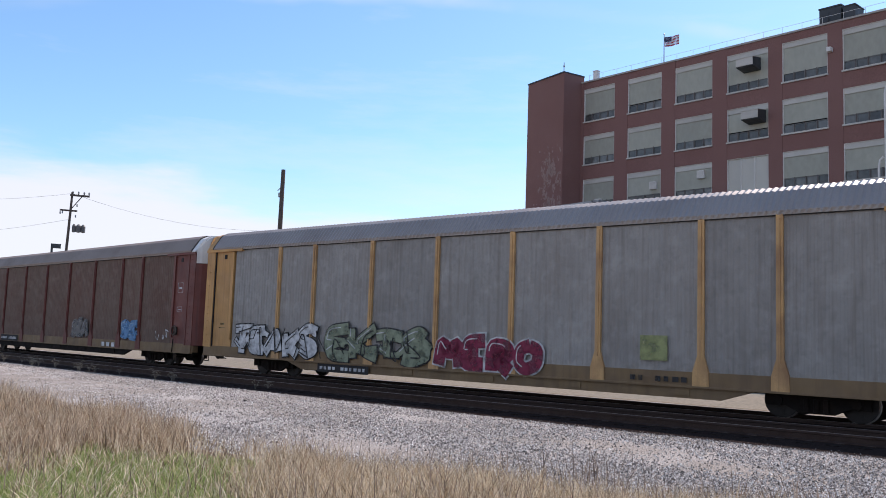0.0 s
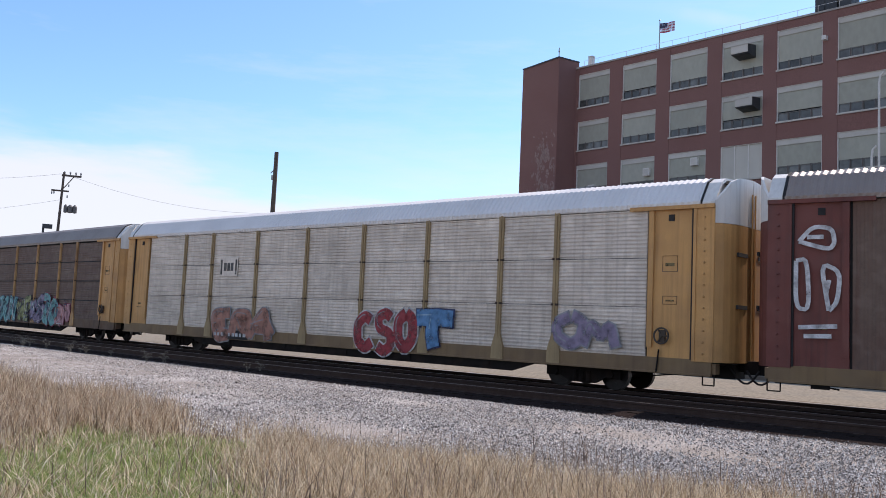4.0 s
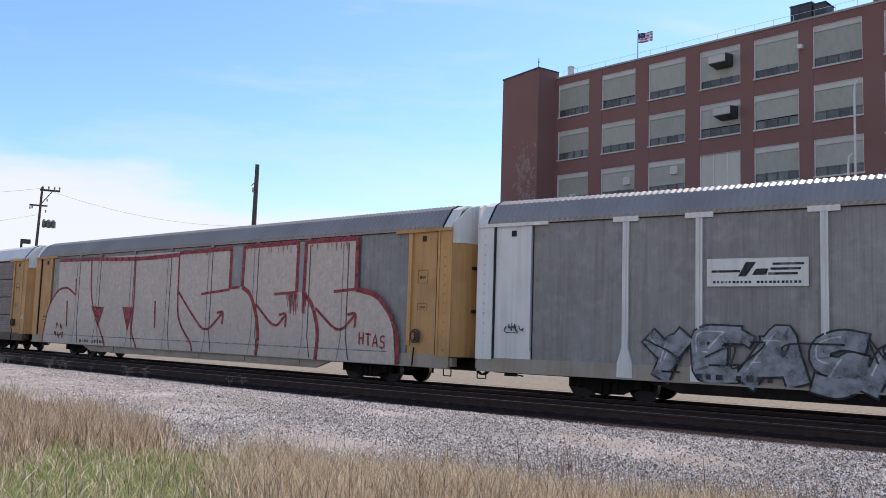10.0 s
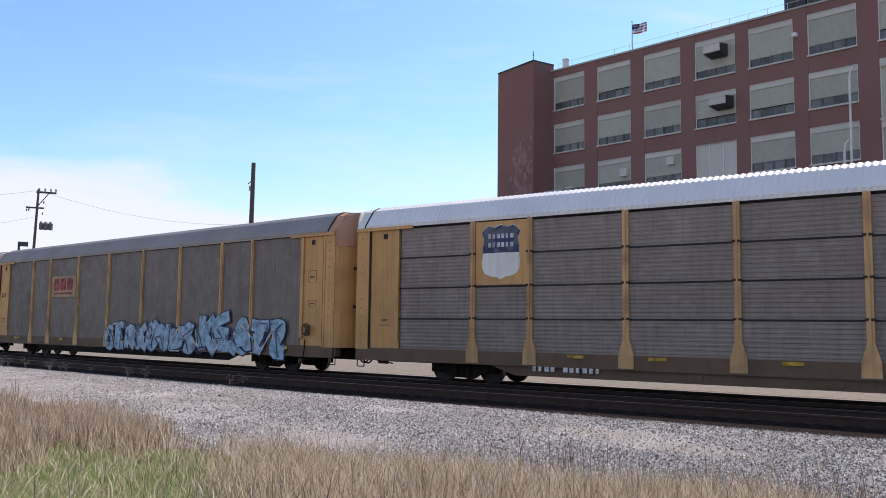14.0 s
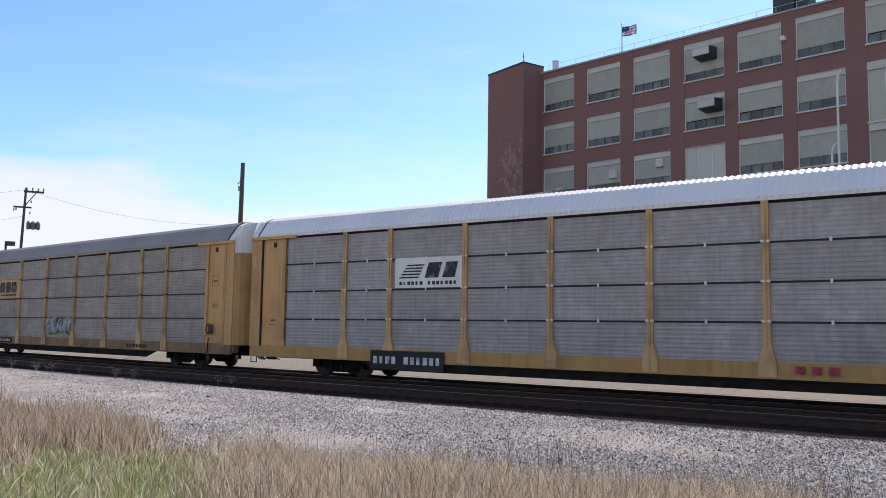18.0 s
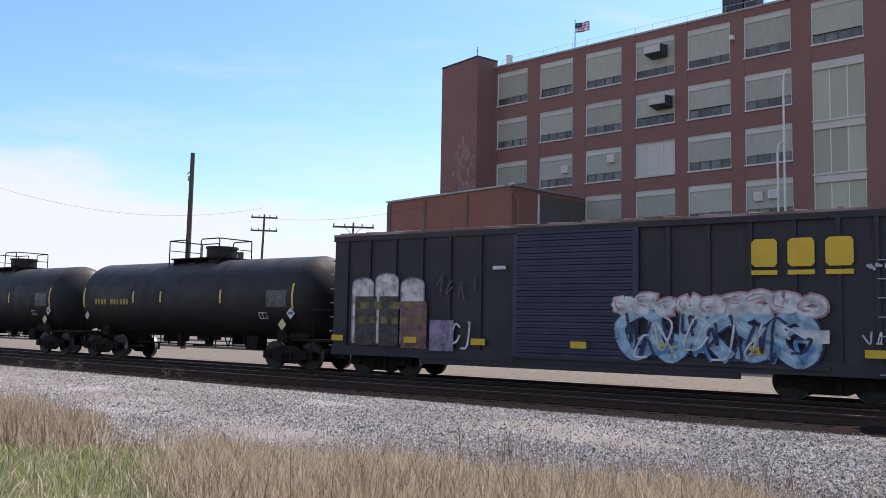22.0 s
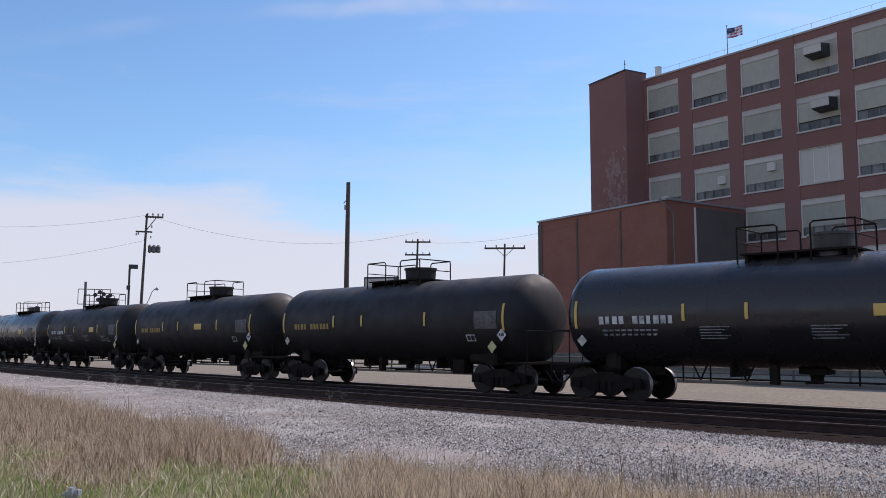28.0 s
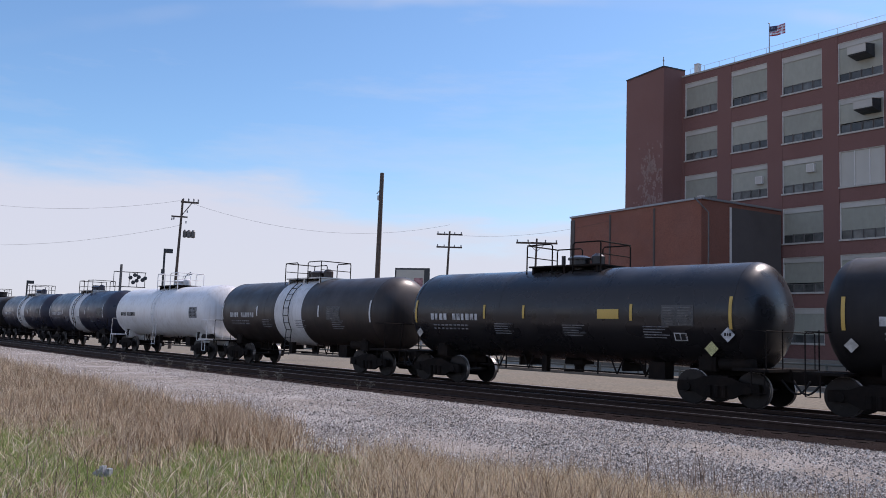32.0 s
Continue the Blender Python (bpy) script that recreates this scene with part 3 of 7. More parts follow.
pole = part("flag_pole", Mesh().tube((8.1, 0.5, 25.0), (8.1, 0.5, 27.75), 0.05, 8, 0.03).turned([(27.7, 0.02), (27.76, 0.08), (27.84, 0.02)], 10, "z", at=(8.1, 0.5, 0)), TIN, factory)
flag_red, flag_white = INK["scarlet"], INK["white"]


def wave(x):
    return 0.12 * math.sin(3.4 * x), -0.10 * x


for i in range(7):
    m = Mesh()
    z0 = 27.5 - 0.118 * (i + 1)
    cells = 8
    for j in range(cells + 1):
        x = 1.45 * j / cells
        y, dz = wave(x)
        for dy in (0, 0.012):
            m.v += [(8.15 + x, 0.5 + y + dy, z0 + dz), (8.15 + x, 0.5 + y + dy, z0 + 0.118 + dz)]
    for j in range(cells):
        a = 4 * j
        m.f += [(a, a + 4, a + 5, a + 1), (a + 2, a + 3, a + 7, a + 6)]
    part("flag_stripe", m, flag_red if i % 2 == 0 else flag_white, pole)
m = Mesh()
for j in range(5):
    x = 0.6 * j / 4
    y, dz = wave(x)
    m.v += [(8.15 + x, 0.47 + y, 27.06 + dz), (8.15 + x, 0.47 + y, 27.51 + dz)]
m.f = [(2 * j, 2 * j + 2, 2 * j + 3, 2 * j + 1) for j in range(4)]
part("flag_canton", m, INK["navy"], pole)

# tall white pipes before the facade
for x, z in ((26.55, 19.2), (26.1, 14.4)):
    p = Mesh().pipe([(x, -2.2, 0), (x, -2.2, z - 0.6), (x + 0.08, -2.2, z - 0.15), (x + 0.3, -2.2, z + 0.05)], 0.075, 10)
    solid("vent_pipe", p, MULLION, "tall white pipe with a bent top before the factory", "pipe", "vent pipes").matrix_basis = FACTORY

# the low wing
LOW = [(-46.3, 58.7), (-32.1, 55.6), (-30.3, 64.2), (-44.9, 67.0)]
wing = thing("low_wing", "low brick wing with a tin roof edge and downpipe", "building")
m = Mesh()
m.v = [(*p, 0) for p in LOW] + [(*p, 12.2) for p in LOW]
m.f = [(0, 1, 5, 4), (1, 2, 6, 5), (2, 3, 7, 6), (3, 0, 4, 7), (4, 5, 6, 7)]
part("wall", m, LOW_BRICK, wing)


def along(a, b, f, out=0.0):
    d = Vector((b[0] - a[0], b[1] - a[1]))
    n = Vector((d.y, -d.x)).normalized()
    p = Vector(a) + d * f + n * out
    return p.x, p.y


def wall_slab(a, b, f0, f1, z0, z1, out0, out1):
    q = [along(a, b, f0, out0), along(a, b, f1, out0), along(a, b, f1, out1), along(a, b, f0, out1)]
    return Mesh().add([(*p, z0) for p in q] + [(*p, z1) for p in q], [(0, 1, 2, 3), (4, 5, 6, 7), (0, 1, 5, 4), (1, 2, 6, 5), (2, 3, 7, 6), (3, 0, 4, 7)])


for f in (0.34, 0.68):
    part("pilaster", wall_slab(LOW[0], LOW[1], f - 0.006, f + 0.006, 0, 12.0, 0, 0.05), DARK_WALL, wing)
part("pilaster", wall_slab(LOW[0], LOW[1], 0.0, 0.035, 0, 12.0, 0, 0.06), DARK_WALL, wing)
part("painted_bay", wall_slab(LOW[1], LOW[2], 0.36, 1.0, 0, 11.9, 0, 0.04), DARK_WALL, wing, "grey painted wall")
part("white_strip", wall_slab(LOW[1], LOW[2], 0.34, 0.36, 0, 11.9, 0, 0.06), MULLION, wing)
part("roof_edge", wall_slab(LOW[0], LOW[1], -0.005, 1.01, 12.2, 12.34, -0.3, 0.14).join(wall_slab(LOW[1], LOW[2], 0, 1.0, 12.2, 12.34, -0.3, 0.14)), TIN, wing)
dx, dy = along(LOW[0], LOW[1], 1.0, 0.2)
part("downpipe", Mesh().pipe([(dx - 0.4, dy, 12.3), (dx, dy, 11.9), (dx + 0.5, dy + 0.4, 11.2), (dx + 0.5, dy + 0.4, 0.3)], 0.055, 10), HOOD, wing, "grey downpipe")
part("lamp_bracket", Mesh().pipe([(*along(LOW[0], LOW[1], 0.01, 0.05), 7.6), (*along(LOW[0], LOW[1], -0.03, 0.6), 7.7), (*along(LOW[0], LOW[1], -0.035, 0.7), 7.5)], 0.05, 6).pipe([(*along(LOW[0], LOW[1], 0.05, 0.1), 6.9), (*along(LOW[0], LOW[1], 0.05, 0.1), 7.7)], 0.08, 6), TIN, wing)

# loading dock and far yard under the facade
dock = Mesh().box(-46, 10, 50.5, 53.0, 0, 1.1)
YARD_STONE = paint("stained_concrete", (0.21, 0.185, 0.155), 0.95, spec=0.1, grain=0.15, stain=0.5, stain_scale=0.6)
solid("loading_dock", dock, YARD_STONE, "low grey loading platform along the factory", "platform", kind="structure")
solid("far_yard", Mesh().box(-300, 120, 37.2, 90, -0.05, 0.03), LOT, "pale yard before the factory", "yard", kind="structure")
solid("kerb", Mesh().box(-90, 30, 37.0, 37.3, 0, 0.16), YARD_STONE, "concrete kerb at the edge of the lot", "kerb", kind="structure")

# pipe fence beyond the lot
FENCE = paint("green_grey_rail", (0.105, 0.11, 0.095), 0.6, stain=0.4, stain_scale=2)
fence = thing("pipe_fence", "weathered pipe fence with two rails along the lot", "fence")
post_m = Mesh().tube((0, 0, 0), (0, 0, 1.12), 0.06, 8).data("post", FENCE)
for i in range(44):
    part("post", post_m, None, fence).location = (-88 + 2.4 * i, 38.2, 0)
for z in (0.45, 0.78, 1.08):
    part("rail", Mesh().tube((-88, 38.2, z), (15.2, 38.2, z), 0.05, 8), FENCE, fence)

# ---------- poles, lamps, sign, wires ----------
WOOD = paint("weathered_pole_wood", (0.11, 0.085, 0.07), 0.9, grain=0.25, grain_scale=20, stain=0.4, stain_scale=1.5, stretch=(3, 3, 0.4))


def place(azimuth, reach):
    return -math.sin(radians(azimuth)) * reach, math.cos(radians(azimuth)) * reach


px, py = place(51.0, 55)
mast = thing("wooden_mast", "tall bare wooden pole beyond the tracks", "pole", m=pose(px, py, 0, 0, 0.3, 0))
part("pole", Mesh().tube((-0.05, 0, 0), (0, 0, 12.05), 0.19, 12, 0.13), WOOD, mast)
part("bracket", Mesh().box(-0.28, -0.1, -0.08, 0.08, 10.3, 10.6).tube((0, 0, 11.0), (-0.45, 0, 10.75), 0.03, 6), TIN, mast)


def utility_pole(azimuth, reach, height, label, gear, turn):
    x, y = place(azimuth, reach)
    u = thing("utility_pole", label, "utility pole", "utility poles", pose(x, y, 0, 0, 0, turn))
    part("pole", Mesh().tube((-0.3, 0, 0), (0, 0, height), 0.15, 10, 0.085), WOOD, u)
    if gear == "street":
        part("crossarm", Mesh().box(-0.15, 1.25, -0.06, 0.06, height - 0.3, height - 0.16), WOOD, u)
        part("brace", Mesh().tube((0, 0, height - 1.3), (0.7, 0, height - 0.3), 0.04, 6), WOOD, u)
        part("crossarm", Mesh().box(-0.8, 0.45, -0.05, 0.05, height - 1.5, height - 1.38), WOOD, u)
        for dx in (0.05, 0.45, 0.85, 1.2):
            part("insulator", Mesh().turned([(height - 0.16, 0.04), (height + 0.02, 0.07), (height + 0.1, 0.03)], 8, "z", at=(dx, 0, 0)), TIN, u)
        for dx, dz in ((-0.75, -1.75), (-0.6, -1.7), (0.4, -1.1), (0.35, -1.95)):
            part("insulator", Mesh().turned([(height + dz, 0.05), (height + dz + 0.2, 0.05)], 8, "z", at=(dx, 0, 0)), TIN, u)
        for dx, w in ((0.3, 0.14), (0.62, 0.2), (0.95, 0.17)):
            part("transformer", Mesh().turned([(height - 3.1, 0.05), (height - 3.05, w), (height - 2.6, w), (height - 2.45, 0.06)], 12, "z", at=(dx, 0.05, 0)), HOOD, u)
        part("lamp_arm", Mesh().pipe([(0, 0, height - 7.6), (0.35, 0, height - 6.9), (0.6, 0, height - 6.2), (0.8, 0, height - 5.95)], 0.035, 6), TIN, u)
        part("lamp_head", Mesh().prism([(0.72, height - 6.0), (0.95, height - 5.82), (1.1, height - 6.0), (1.0, height - 6.08)], "y", -0.13, 0.13), TIN, u)
    elif gear == "double":
        for z in (height - 0.35, height - 1.5):
            part("crossarm", Mesh().box(-1.15, 1.15, -0.06, 0.06, z, z + 0.13), WOOD, u)
            part("insulator", Mesh().box(-1.1, -1.0, -0.05, 0.05, z + 0.13, z + 0.3).box(1.0, 1.1, -0.05, 0.05, z + 0.13, z + 0.3).box(-0.5, -0.42, -0.05, 0.05, z + 0.13, z + 0.3).box(0.42, 0.5, -0.05, 0.05, z + 0.13, z + 0.3), TIN, u)
    else:
        part("crossarm", Mesh().box(-1.9, 1.9, -0.07, 0.07, height - 0.5, height - 0.34), WOOD, u)
        part("brace", Mesh().tube((-0.8, 0.02, height - 0.45), (0, 0.02, height - 1.2), 0.03, 5).tube((0.8, 0.02, height - 0.45), (0, 0.02, height - 1.2), 0.03, 5), TIN, u)
        for dx in (-1.8, -0.8, 0.8, 1.8):
            part("insulator", Mesh().turned([(height - 0.34, 0.05), (height - 0.12, 0.07)], 8, "z", at=(dx, 0, 0)), TIN, u)
    return Vector((x, y, height))


u1 = utility_pole(63.7, 72, 12.0, "wooden utility pole with transformers and a street lamp", "street", 63.7)
u2 = utility_pole(46.3, 77, 11.1, "wooden utility pole with two crossarms", "double", 45)
u3 = utility_pole(40.5, 80, 11.0, "wooden utility pole with one wide crossarm", "single", 41)


def lot_lamp(azimuth, reach, height, label):
    x, y = place(azimuth, reach)
    u = thing("lot_lamp", label, "street lamp", "lot lamps", pose(x, y, 0, 0, 0, azimuth))
    part("pole", Mesh().tube((0, 0, 0), (0, 0, height), 0.1, 8), DARK_METAL, u)
    part("lamp_head", Mesh().box(-0.1, 0.75, -0.3, 0.3, height - 0.1, height + 0.28), DARK_METAL, u)
    part("sensor_box", Mesh().box(-0.22, 0.12, -0.15, 0.15, height - 2.1, height - 1.7), DARK_METAL, u)


lot_lamp(64.6, 87, 8.9, "dark shoebox lamp on a slim pole")
lot_lamp(72.3, 120, 6.6, "distant dark shoebox lamp on a slim pole")
lot_lamp(74.3, 95, 6.9, "dark shoebox lamp beside the street")
lot_lamp(61.8, 110, 6.2, "distant dark lamp on a slim pole")

gx, gy = place(67.1, 100)
gantry = thing("signal_gantry", "cantilever railway crossing signal with dark lamps", "signal", m=pose(gx, gy, 0, 0, 0, 67))
part("mast", Mesh().tube((0, 0, 0), (0, 0, 8.3), 0.14, 10), HOOD, gantry)
arm = Mesh()
for z in (5.9, 7.5):
    arm.tube((-0.7, 0, z), (2.6, 0, z), 0.05, 6)
for i in range(5):
    arm.tube((-0.7 + 0.8 * i, 0, 5.9), (-0.7 + 0.8 * i, 0, 7.5), 0.04, 6)
part("arm", arm, HOOD, gantry)
for dx, dz in ((1.0, 6.9), (1.3, 6.4), (1.45, 7.2), (1.65, 6.6), (1.85, 7.0), (2.25, 6.7), (2.5, 6.9)):
    lampm = Mesh().turned([(-0.3, 0.2), (-0.22, 0.22), (0.1, 0.14), (0.2, 0.05)], 16, "y", at=(dx, 0, dz))
    part("signal_lamp", lampm, DARK_METAL, gantry)

bx, by = place(48.7, 74)
bill = thing("billboard", "small framed roadside billboard on posts", "billboard", m=pose(bx, by, 0, 0, 0, 30))
part("board", Mesh().box(-1.55, 1.55, -0.06, 0.12, 5.3, 7.45), DARK_METAL, bill)
part("poster", Mesh().box(-1.42, 1.1, -0.072, -0.062, 5.42, 7.3), WHITE_PANEL, bill, "pale faded poster")
part("poster_patch", Mesh().box(0.2, 1.0, -0.08, -0.073, 5.5, 6.6).box(-1.2, -0.2, -0.08, -0.073, 5.9, 6.3), INK["pink"], bill)
for dx in (-1.0, 1.0):
    part("leg", Mesh().tube((dx, 0.05, 0), (dx, 0.05, 5.3), 0.12, 8), TIN, bill)


def wire(a, b, sag, r=0.008):
    m, n = Mesh(), 14
    pts = [Vector(a).lerp(Vector(b), i / n) - Vector((0, 0, sag * 4 * (i / n) * (1 - i / n))) for i in range(n + 1)]
    m.pipe([tuple(p) for p in pts], r, 5)
    solid("overhead_wire", m, DARK_METAL, "thin dark overhead wire slung between poles", "wire", "overhead wires")


wire(u1 - Vector((0, 0, 0.1)), (*place(76, 90), 12.6), 0.7)
wire(u1 - Vector((0, 0, 0.1)), u2 + Vector((0, 0, 0.6)), 1.6)
wire(u1 - Vector((0, 0, 2.1)), (*place(76, 90), 8.6), 0.6)
wire(u2 - Vector((0, 0, 0.3)), (*place(33, 70), 12.4), 0.9)
far = Mesh()
rf = random.Random(8)
for i in range(40):     # low roofs along the horizon
    a = 77 - i * 1.35
    x, y = place(a, 190 + rf.uniform(-30, 40))
    w, h = rf.uniform(6, 16), rf.uniform(3, 6.5)
    far.box(x - w, x + w, y, y + 8, 0, h)
solid("backdrop_sheds", far, TIN, "low pale sheds far beyond the yard", "sheds", kind="structure")

# ---------- the train ----------
SPEED = 13.04
SURGE = [1.21, 1.28, 1.2, 1.27, 1.35, 1.45, 1.58, 1.78, 2.07, 2.44, 2.76, 2.98, 3.26, 3.61, 3.97, 4.24, 4.51, 4.78, 5.03, 5.31, 5.58, 5.58] + [5.55] * 11    # metres by which the train runs ahead of its even pace, second by second


def run_of(t):
    """How far the train has come after t seconds."""
    i = min(int(t), 31)
    return SPEED * t + SURGE[i] + (SURGE[i + 1] - SURGE[i]) * (t - i)


CARS, WHEELS = [], []
NEAR = -1.5     # the side of a wagon that faces the viewer, in the wagon's own space
FLEET = "wagons of the train"

SILVER = paint("silver_panel", (0.657, 0.585, 0.512), 0.55, 0.15, grain=0.1, stain=0.5, stain_scale=0.8, stain_color=(0.33, 0.28, 0.23), streak=0.4, per_object=0.10, scuff=0.3)
BLUE_GREY = paint("blue_grey_panel", (0.345, 0.32, 0.305), 0.6, 0.1, grain=0.1, stain=0.5, stain_scale=0.8, stain_color=(0.2, 0.17, 0.145), streak=0.4, per_object=0.10, scuff=0.3)
PLAIN_GREY = paint("weathered_grey_panel", (0.285, 0.273, 0.256), 0.6, 0.1, grain=0.1, stain=0.45, stain_scale=0.5, stain_color=(0.17, 0.145, 0.125), streak=0.55, per_object=0.10, scuff=0.3)
WARM_GREY = paint("dusty_grey_panel", (0.325, 0.287, 0.245), 0.6, 0.1, grain=0.1, stain=0.5, stain_scale=0.6, stain_color=(0.16, 0.125, 0.1), streak=0.45, per_object=0.10, scuff=0.3)
BROWN_PANEL = paint("soot_brown_panel", (0.160, 0.114, 0.092), 0.7, 0.0, spec=0.3, grain=0.12, stain=0.5, stain_scale=0.6, stain_color=(0.105, 0.06, 0.046), streak=0.45, per_object=0.10, scuff=0.3)
RUST_PANEL = paint("rust_stained_panel", (0.155, 0.108, 0.084), 0.7, 0.0, spec=0.25, grain=0.12, stain=0.6, stain_scale=0.5, stain_color=(0.13, 0.062, 0.046), streak=0.55, per_object=0.10, scuff=0.3)
TAN_PANEL = paint("brown_grey_panel", (0.178, 0.15, 0.126), 0.6, 0.15, grain=0.1, stain=0.4, stain_scale=0.6, stain_color=(0.08, 0.06, 0.05), streak=0.35, per_object=0.10, scuff=0.3)
DARK_GREY = paint("dark_grey_panel", (0.225, 0.188, 0.165), 0.6, 0.1, grain=0.1, stain=0.35, stain_scale=0.5, stain_color=(0.13, 0.085, 0.07), streak=0.4, per_object=0.10, scuff=0.3)
POST_YELLOW = paint("faded_yellow_paint", (0.571, 0.340, 0.142), 0.6, grain=0.12, stain=0.75, stain_scale=1.3, stain_color=(0.22, 0.11, 0.055), streak=0.55, per_object=0.1)
OXIDE = paint("oxide_red_paint", (0.16, 0.043, 0.032), 0.6, grain=0.1, stain=0.45, stain_scale=1.0, stain_color=(0.05, 0.02, 0.018), streak=0.4)
TAN = paint("tan_paint", (0.36, 0.26, 0.13), 0.6, grain=0.1, stain=0.5, stain_scale=0.9, stain_color=(0.14, 0.09, 0.05), streak=0.4)
WHITE = paint("white_paint", (0.728, 0.710, 0.670), 0.5, grain=0.05, stain=0.3, stain_scale=0.9, stain_color=(0.36, 0.33, 0.3), streak=0.3)
SILL_GREY = paint("grimy_grey_sill", (0.37, 0.315, 0.245), 0.6, grain=0.1, stain=0.5, stain_scale=1.2, stain_color=(0.2, 0.11, 0.06), streak=0.3)
SILL_TAN = paint("grimy_tan_sill", (0.21, 0.135, 0.065), 0.65, grain=0.1, stain=0.55, stain_scale=1.1, stain_color=(0.09, 0.055, 0.035), streak=0.3)
SILL_BROWN = paint("grimy_brown_sill", (0.135, 0.08, 0.045), 0.7, grain=0.12, stain=0.5, stain_scale=1.1, stain_color=(0.06, 0.04, 0.03), streak=0.3)
SILL_ORANGE = paint("rusty_yellow_sill", (0.43, 0.25, 0.075), 0.65, grain=0.1, stain=0.5, stain_scale=1.1, stain_color=(0.24, 0.11, 0.05), streak=0.4)
SILL_RUST = paint("rusty_brown_sill", (0.24, 0.13, 0.055), 0.65, grain=0.1, stain=0.6, stain_scale=1.1, stain_color=(0.085, 0.05, 0.033), streak=0.4)
BRIGHT_ROOF = paint("bright_zinc_roof", (0.76, 0.735, 0.71), 0.5, 0.1, spec=0.4, stain=0.2, stain_scale=0.6)
DARK_ROOF = paint("dull_zinc_roof", (0.32, 0.288, 0.265), 0.42, 0.35, spec=0.5, stain=0.4, stain_scale=0.6, stain_color=(0.17, 0.135, 0.115))
CREAM = paint("cream_wall_paint", (0.56, 0.465, 0.385), 0.6, grain=0.08, grain_scale=8, stain=0.6, stain_scale=0.45, stain_color=(0.42, 0.35, 0.30), streak=0.5, scuff=0.12)
SEAM = paint("black_seam", (0.018, 0.0165, 0.017), 0.8)
DUSTY_ROOF = paint("dust_brown_roof", (0.30, 0.245, 0.21), 0.5, 0.25, spec=0.4, stain=0.5, stain_scale=0.6, stain_color=(0.17, 0.125, 0.10))
SALMON = paint("salmon_end_cap", (0.50, 0.26, 0.16), 0.6, grain=0.1, stain=0.5, stain_scale=1.2, stain_color=(0.28, 0.13, 0.08), streak=0.3)
BRAKE = paint("grimy_brake_wheel", (0.07, 0.055, 0.042), 0.8, stain=0.4, stain_scale=3)
CHROME = paint("bare_metal", (0.5, 0.5, 0.5), 0.35, 0.8)
SHARED = {}


def shared(key, make):
    if key not in SHARED:
        SHARED[key] = make()
    return SHARED[key]


def plate(x0, x1, z0, z1, y=NEAR - 0.03, t=0.006):
    return Mesh().box(x0, x1, y - t, y, z0, z1)


def blocks(x0, x1, z0, z1, n, y=NEAR - 0.04):
    """A line of marks too small to read: n plain bars, with a gap where a word ends."""
    m, w = Mesh(), (x1 - x0) / n
    for i in range(n):
        if n > 6 and i == n // 2 - 1:
            continue
        wide = (0.62, 0.5, 0.7)[i % 3]
        m.box(x0 + w * (i + 0.15), x0 + w * (i + 0.15 + wide), y - 0.005, y, z0 + 0.08 * (z1 - z0), z1 - 0.08 * (z1 - z0))
    return m


def rounded(pts):
    """A sprayed line never turns sharply: cut the corners twice."""
    for _ in range(2):
        out = [pts[0]]
        for (xa, za), (xb, zb) in zip(pts, pts[1:]):
            out += [(xa * 0.8 + xb * 0.2, za * 0.8 + zb * 0.2), (xa * 0.2 + xb * 0.8, za * 0.2 + zb * 0.8)]
        pts = out + [pts[-1]]
    return pts


def ribbon(pts, w, y):
    """A painted stroke of width w through (x, z) points, one unbroken strip."""
    m, n = Mesh(), len(pts)
    for i, (x, z) in enumerate(pts):
        (xa, za), (xb, zb) = pts[max(i - 1, 0)], pts[min(i + 1, n - 1)]
        d = math.hypot(xb - xa, zb - za) or 1
        nx, nz = -(zb - za) / d * w / 2, (xb - xa) / d * w / 2
        m.v += [(x + nx, y - 0.004, z + nz), (x - nx, y - 0.004, z - nz), (x - nx, y, z - nz), (x + nx, y, z + nz)]
    for i in range(n - 1):
        k = 4 * i
        m.f += [(k + j, k + (j + 1) % 4, k + 4 + (j + 1) % 4, k + 4 + j) for j in range(4)]
    m.f += [(3, 2, 1, 0), (4 * n - 4, 4 * n - 3, 4 * n - 2, 4 * n - 1)]
    return m


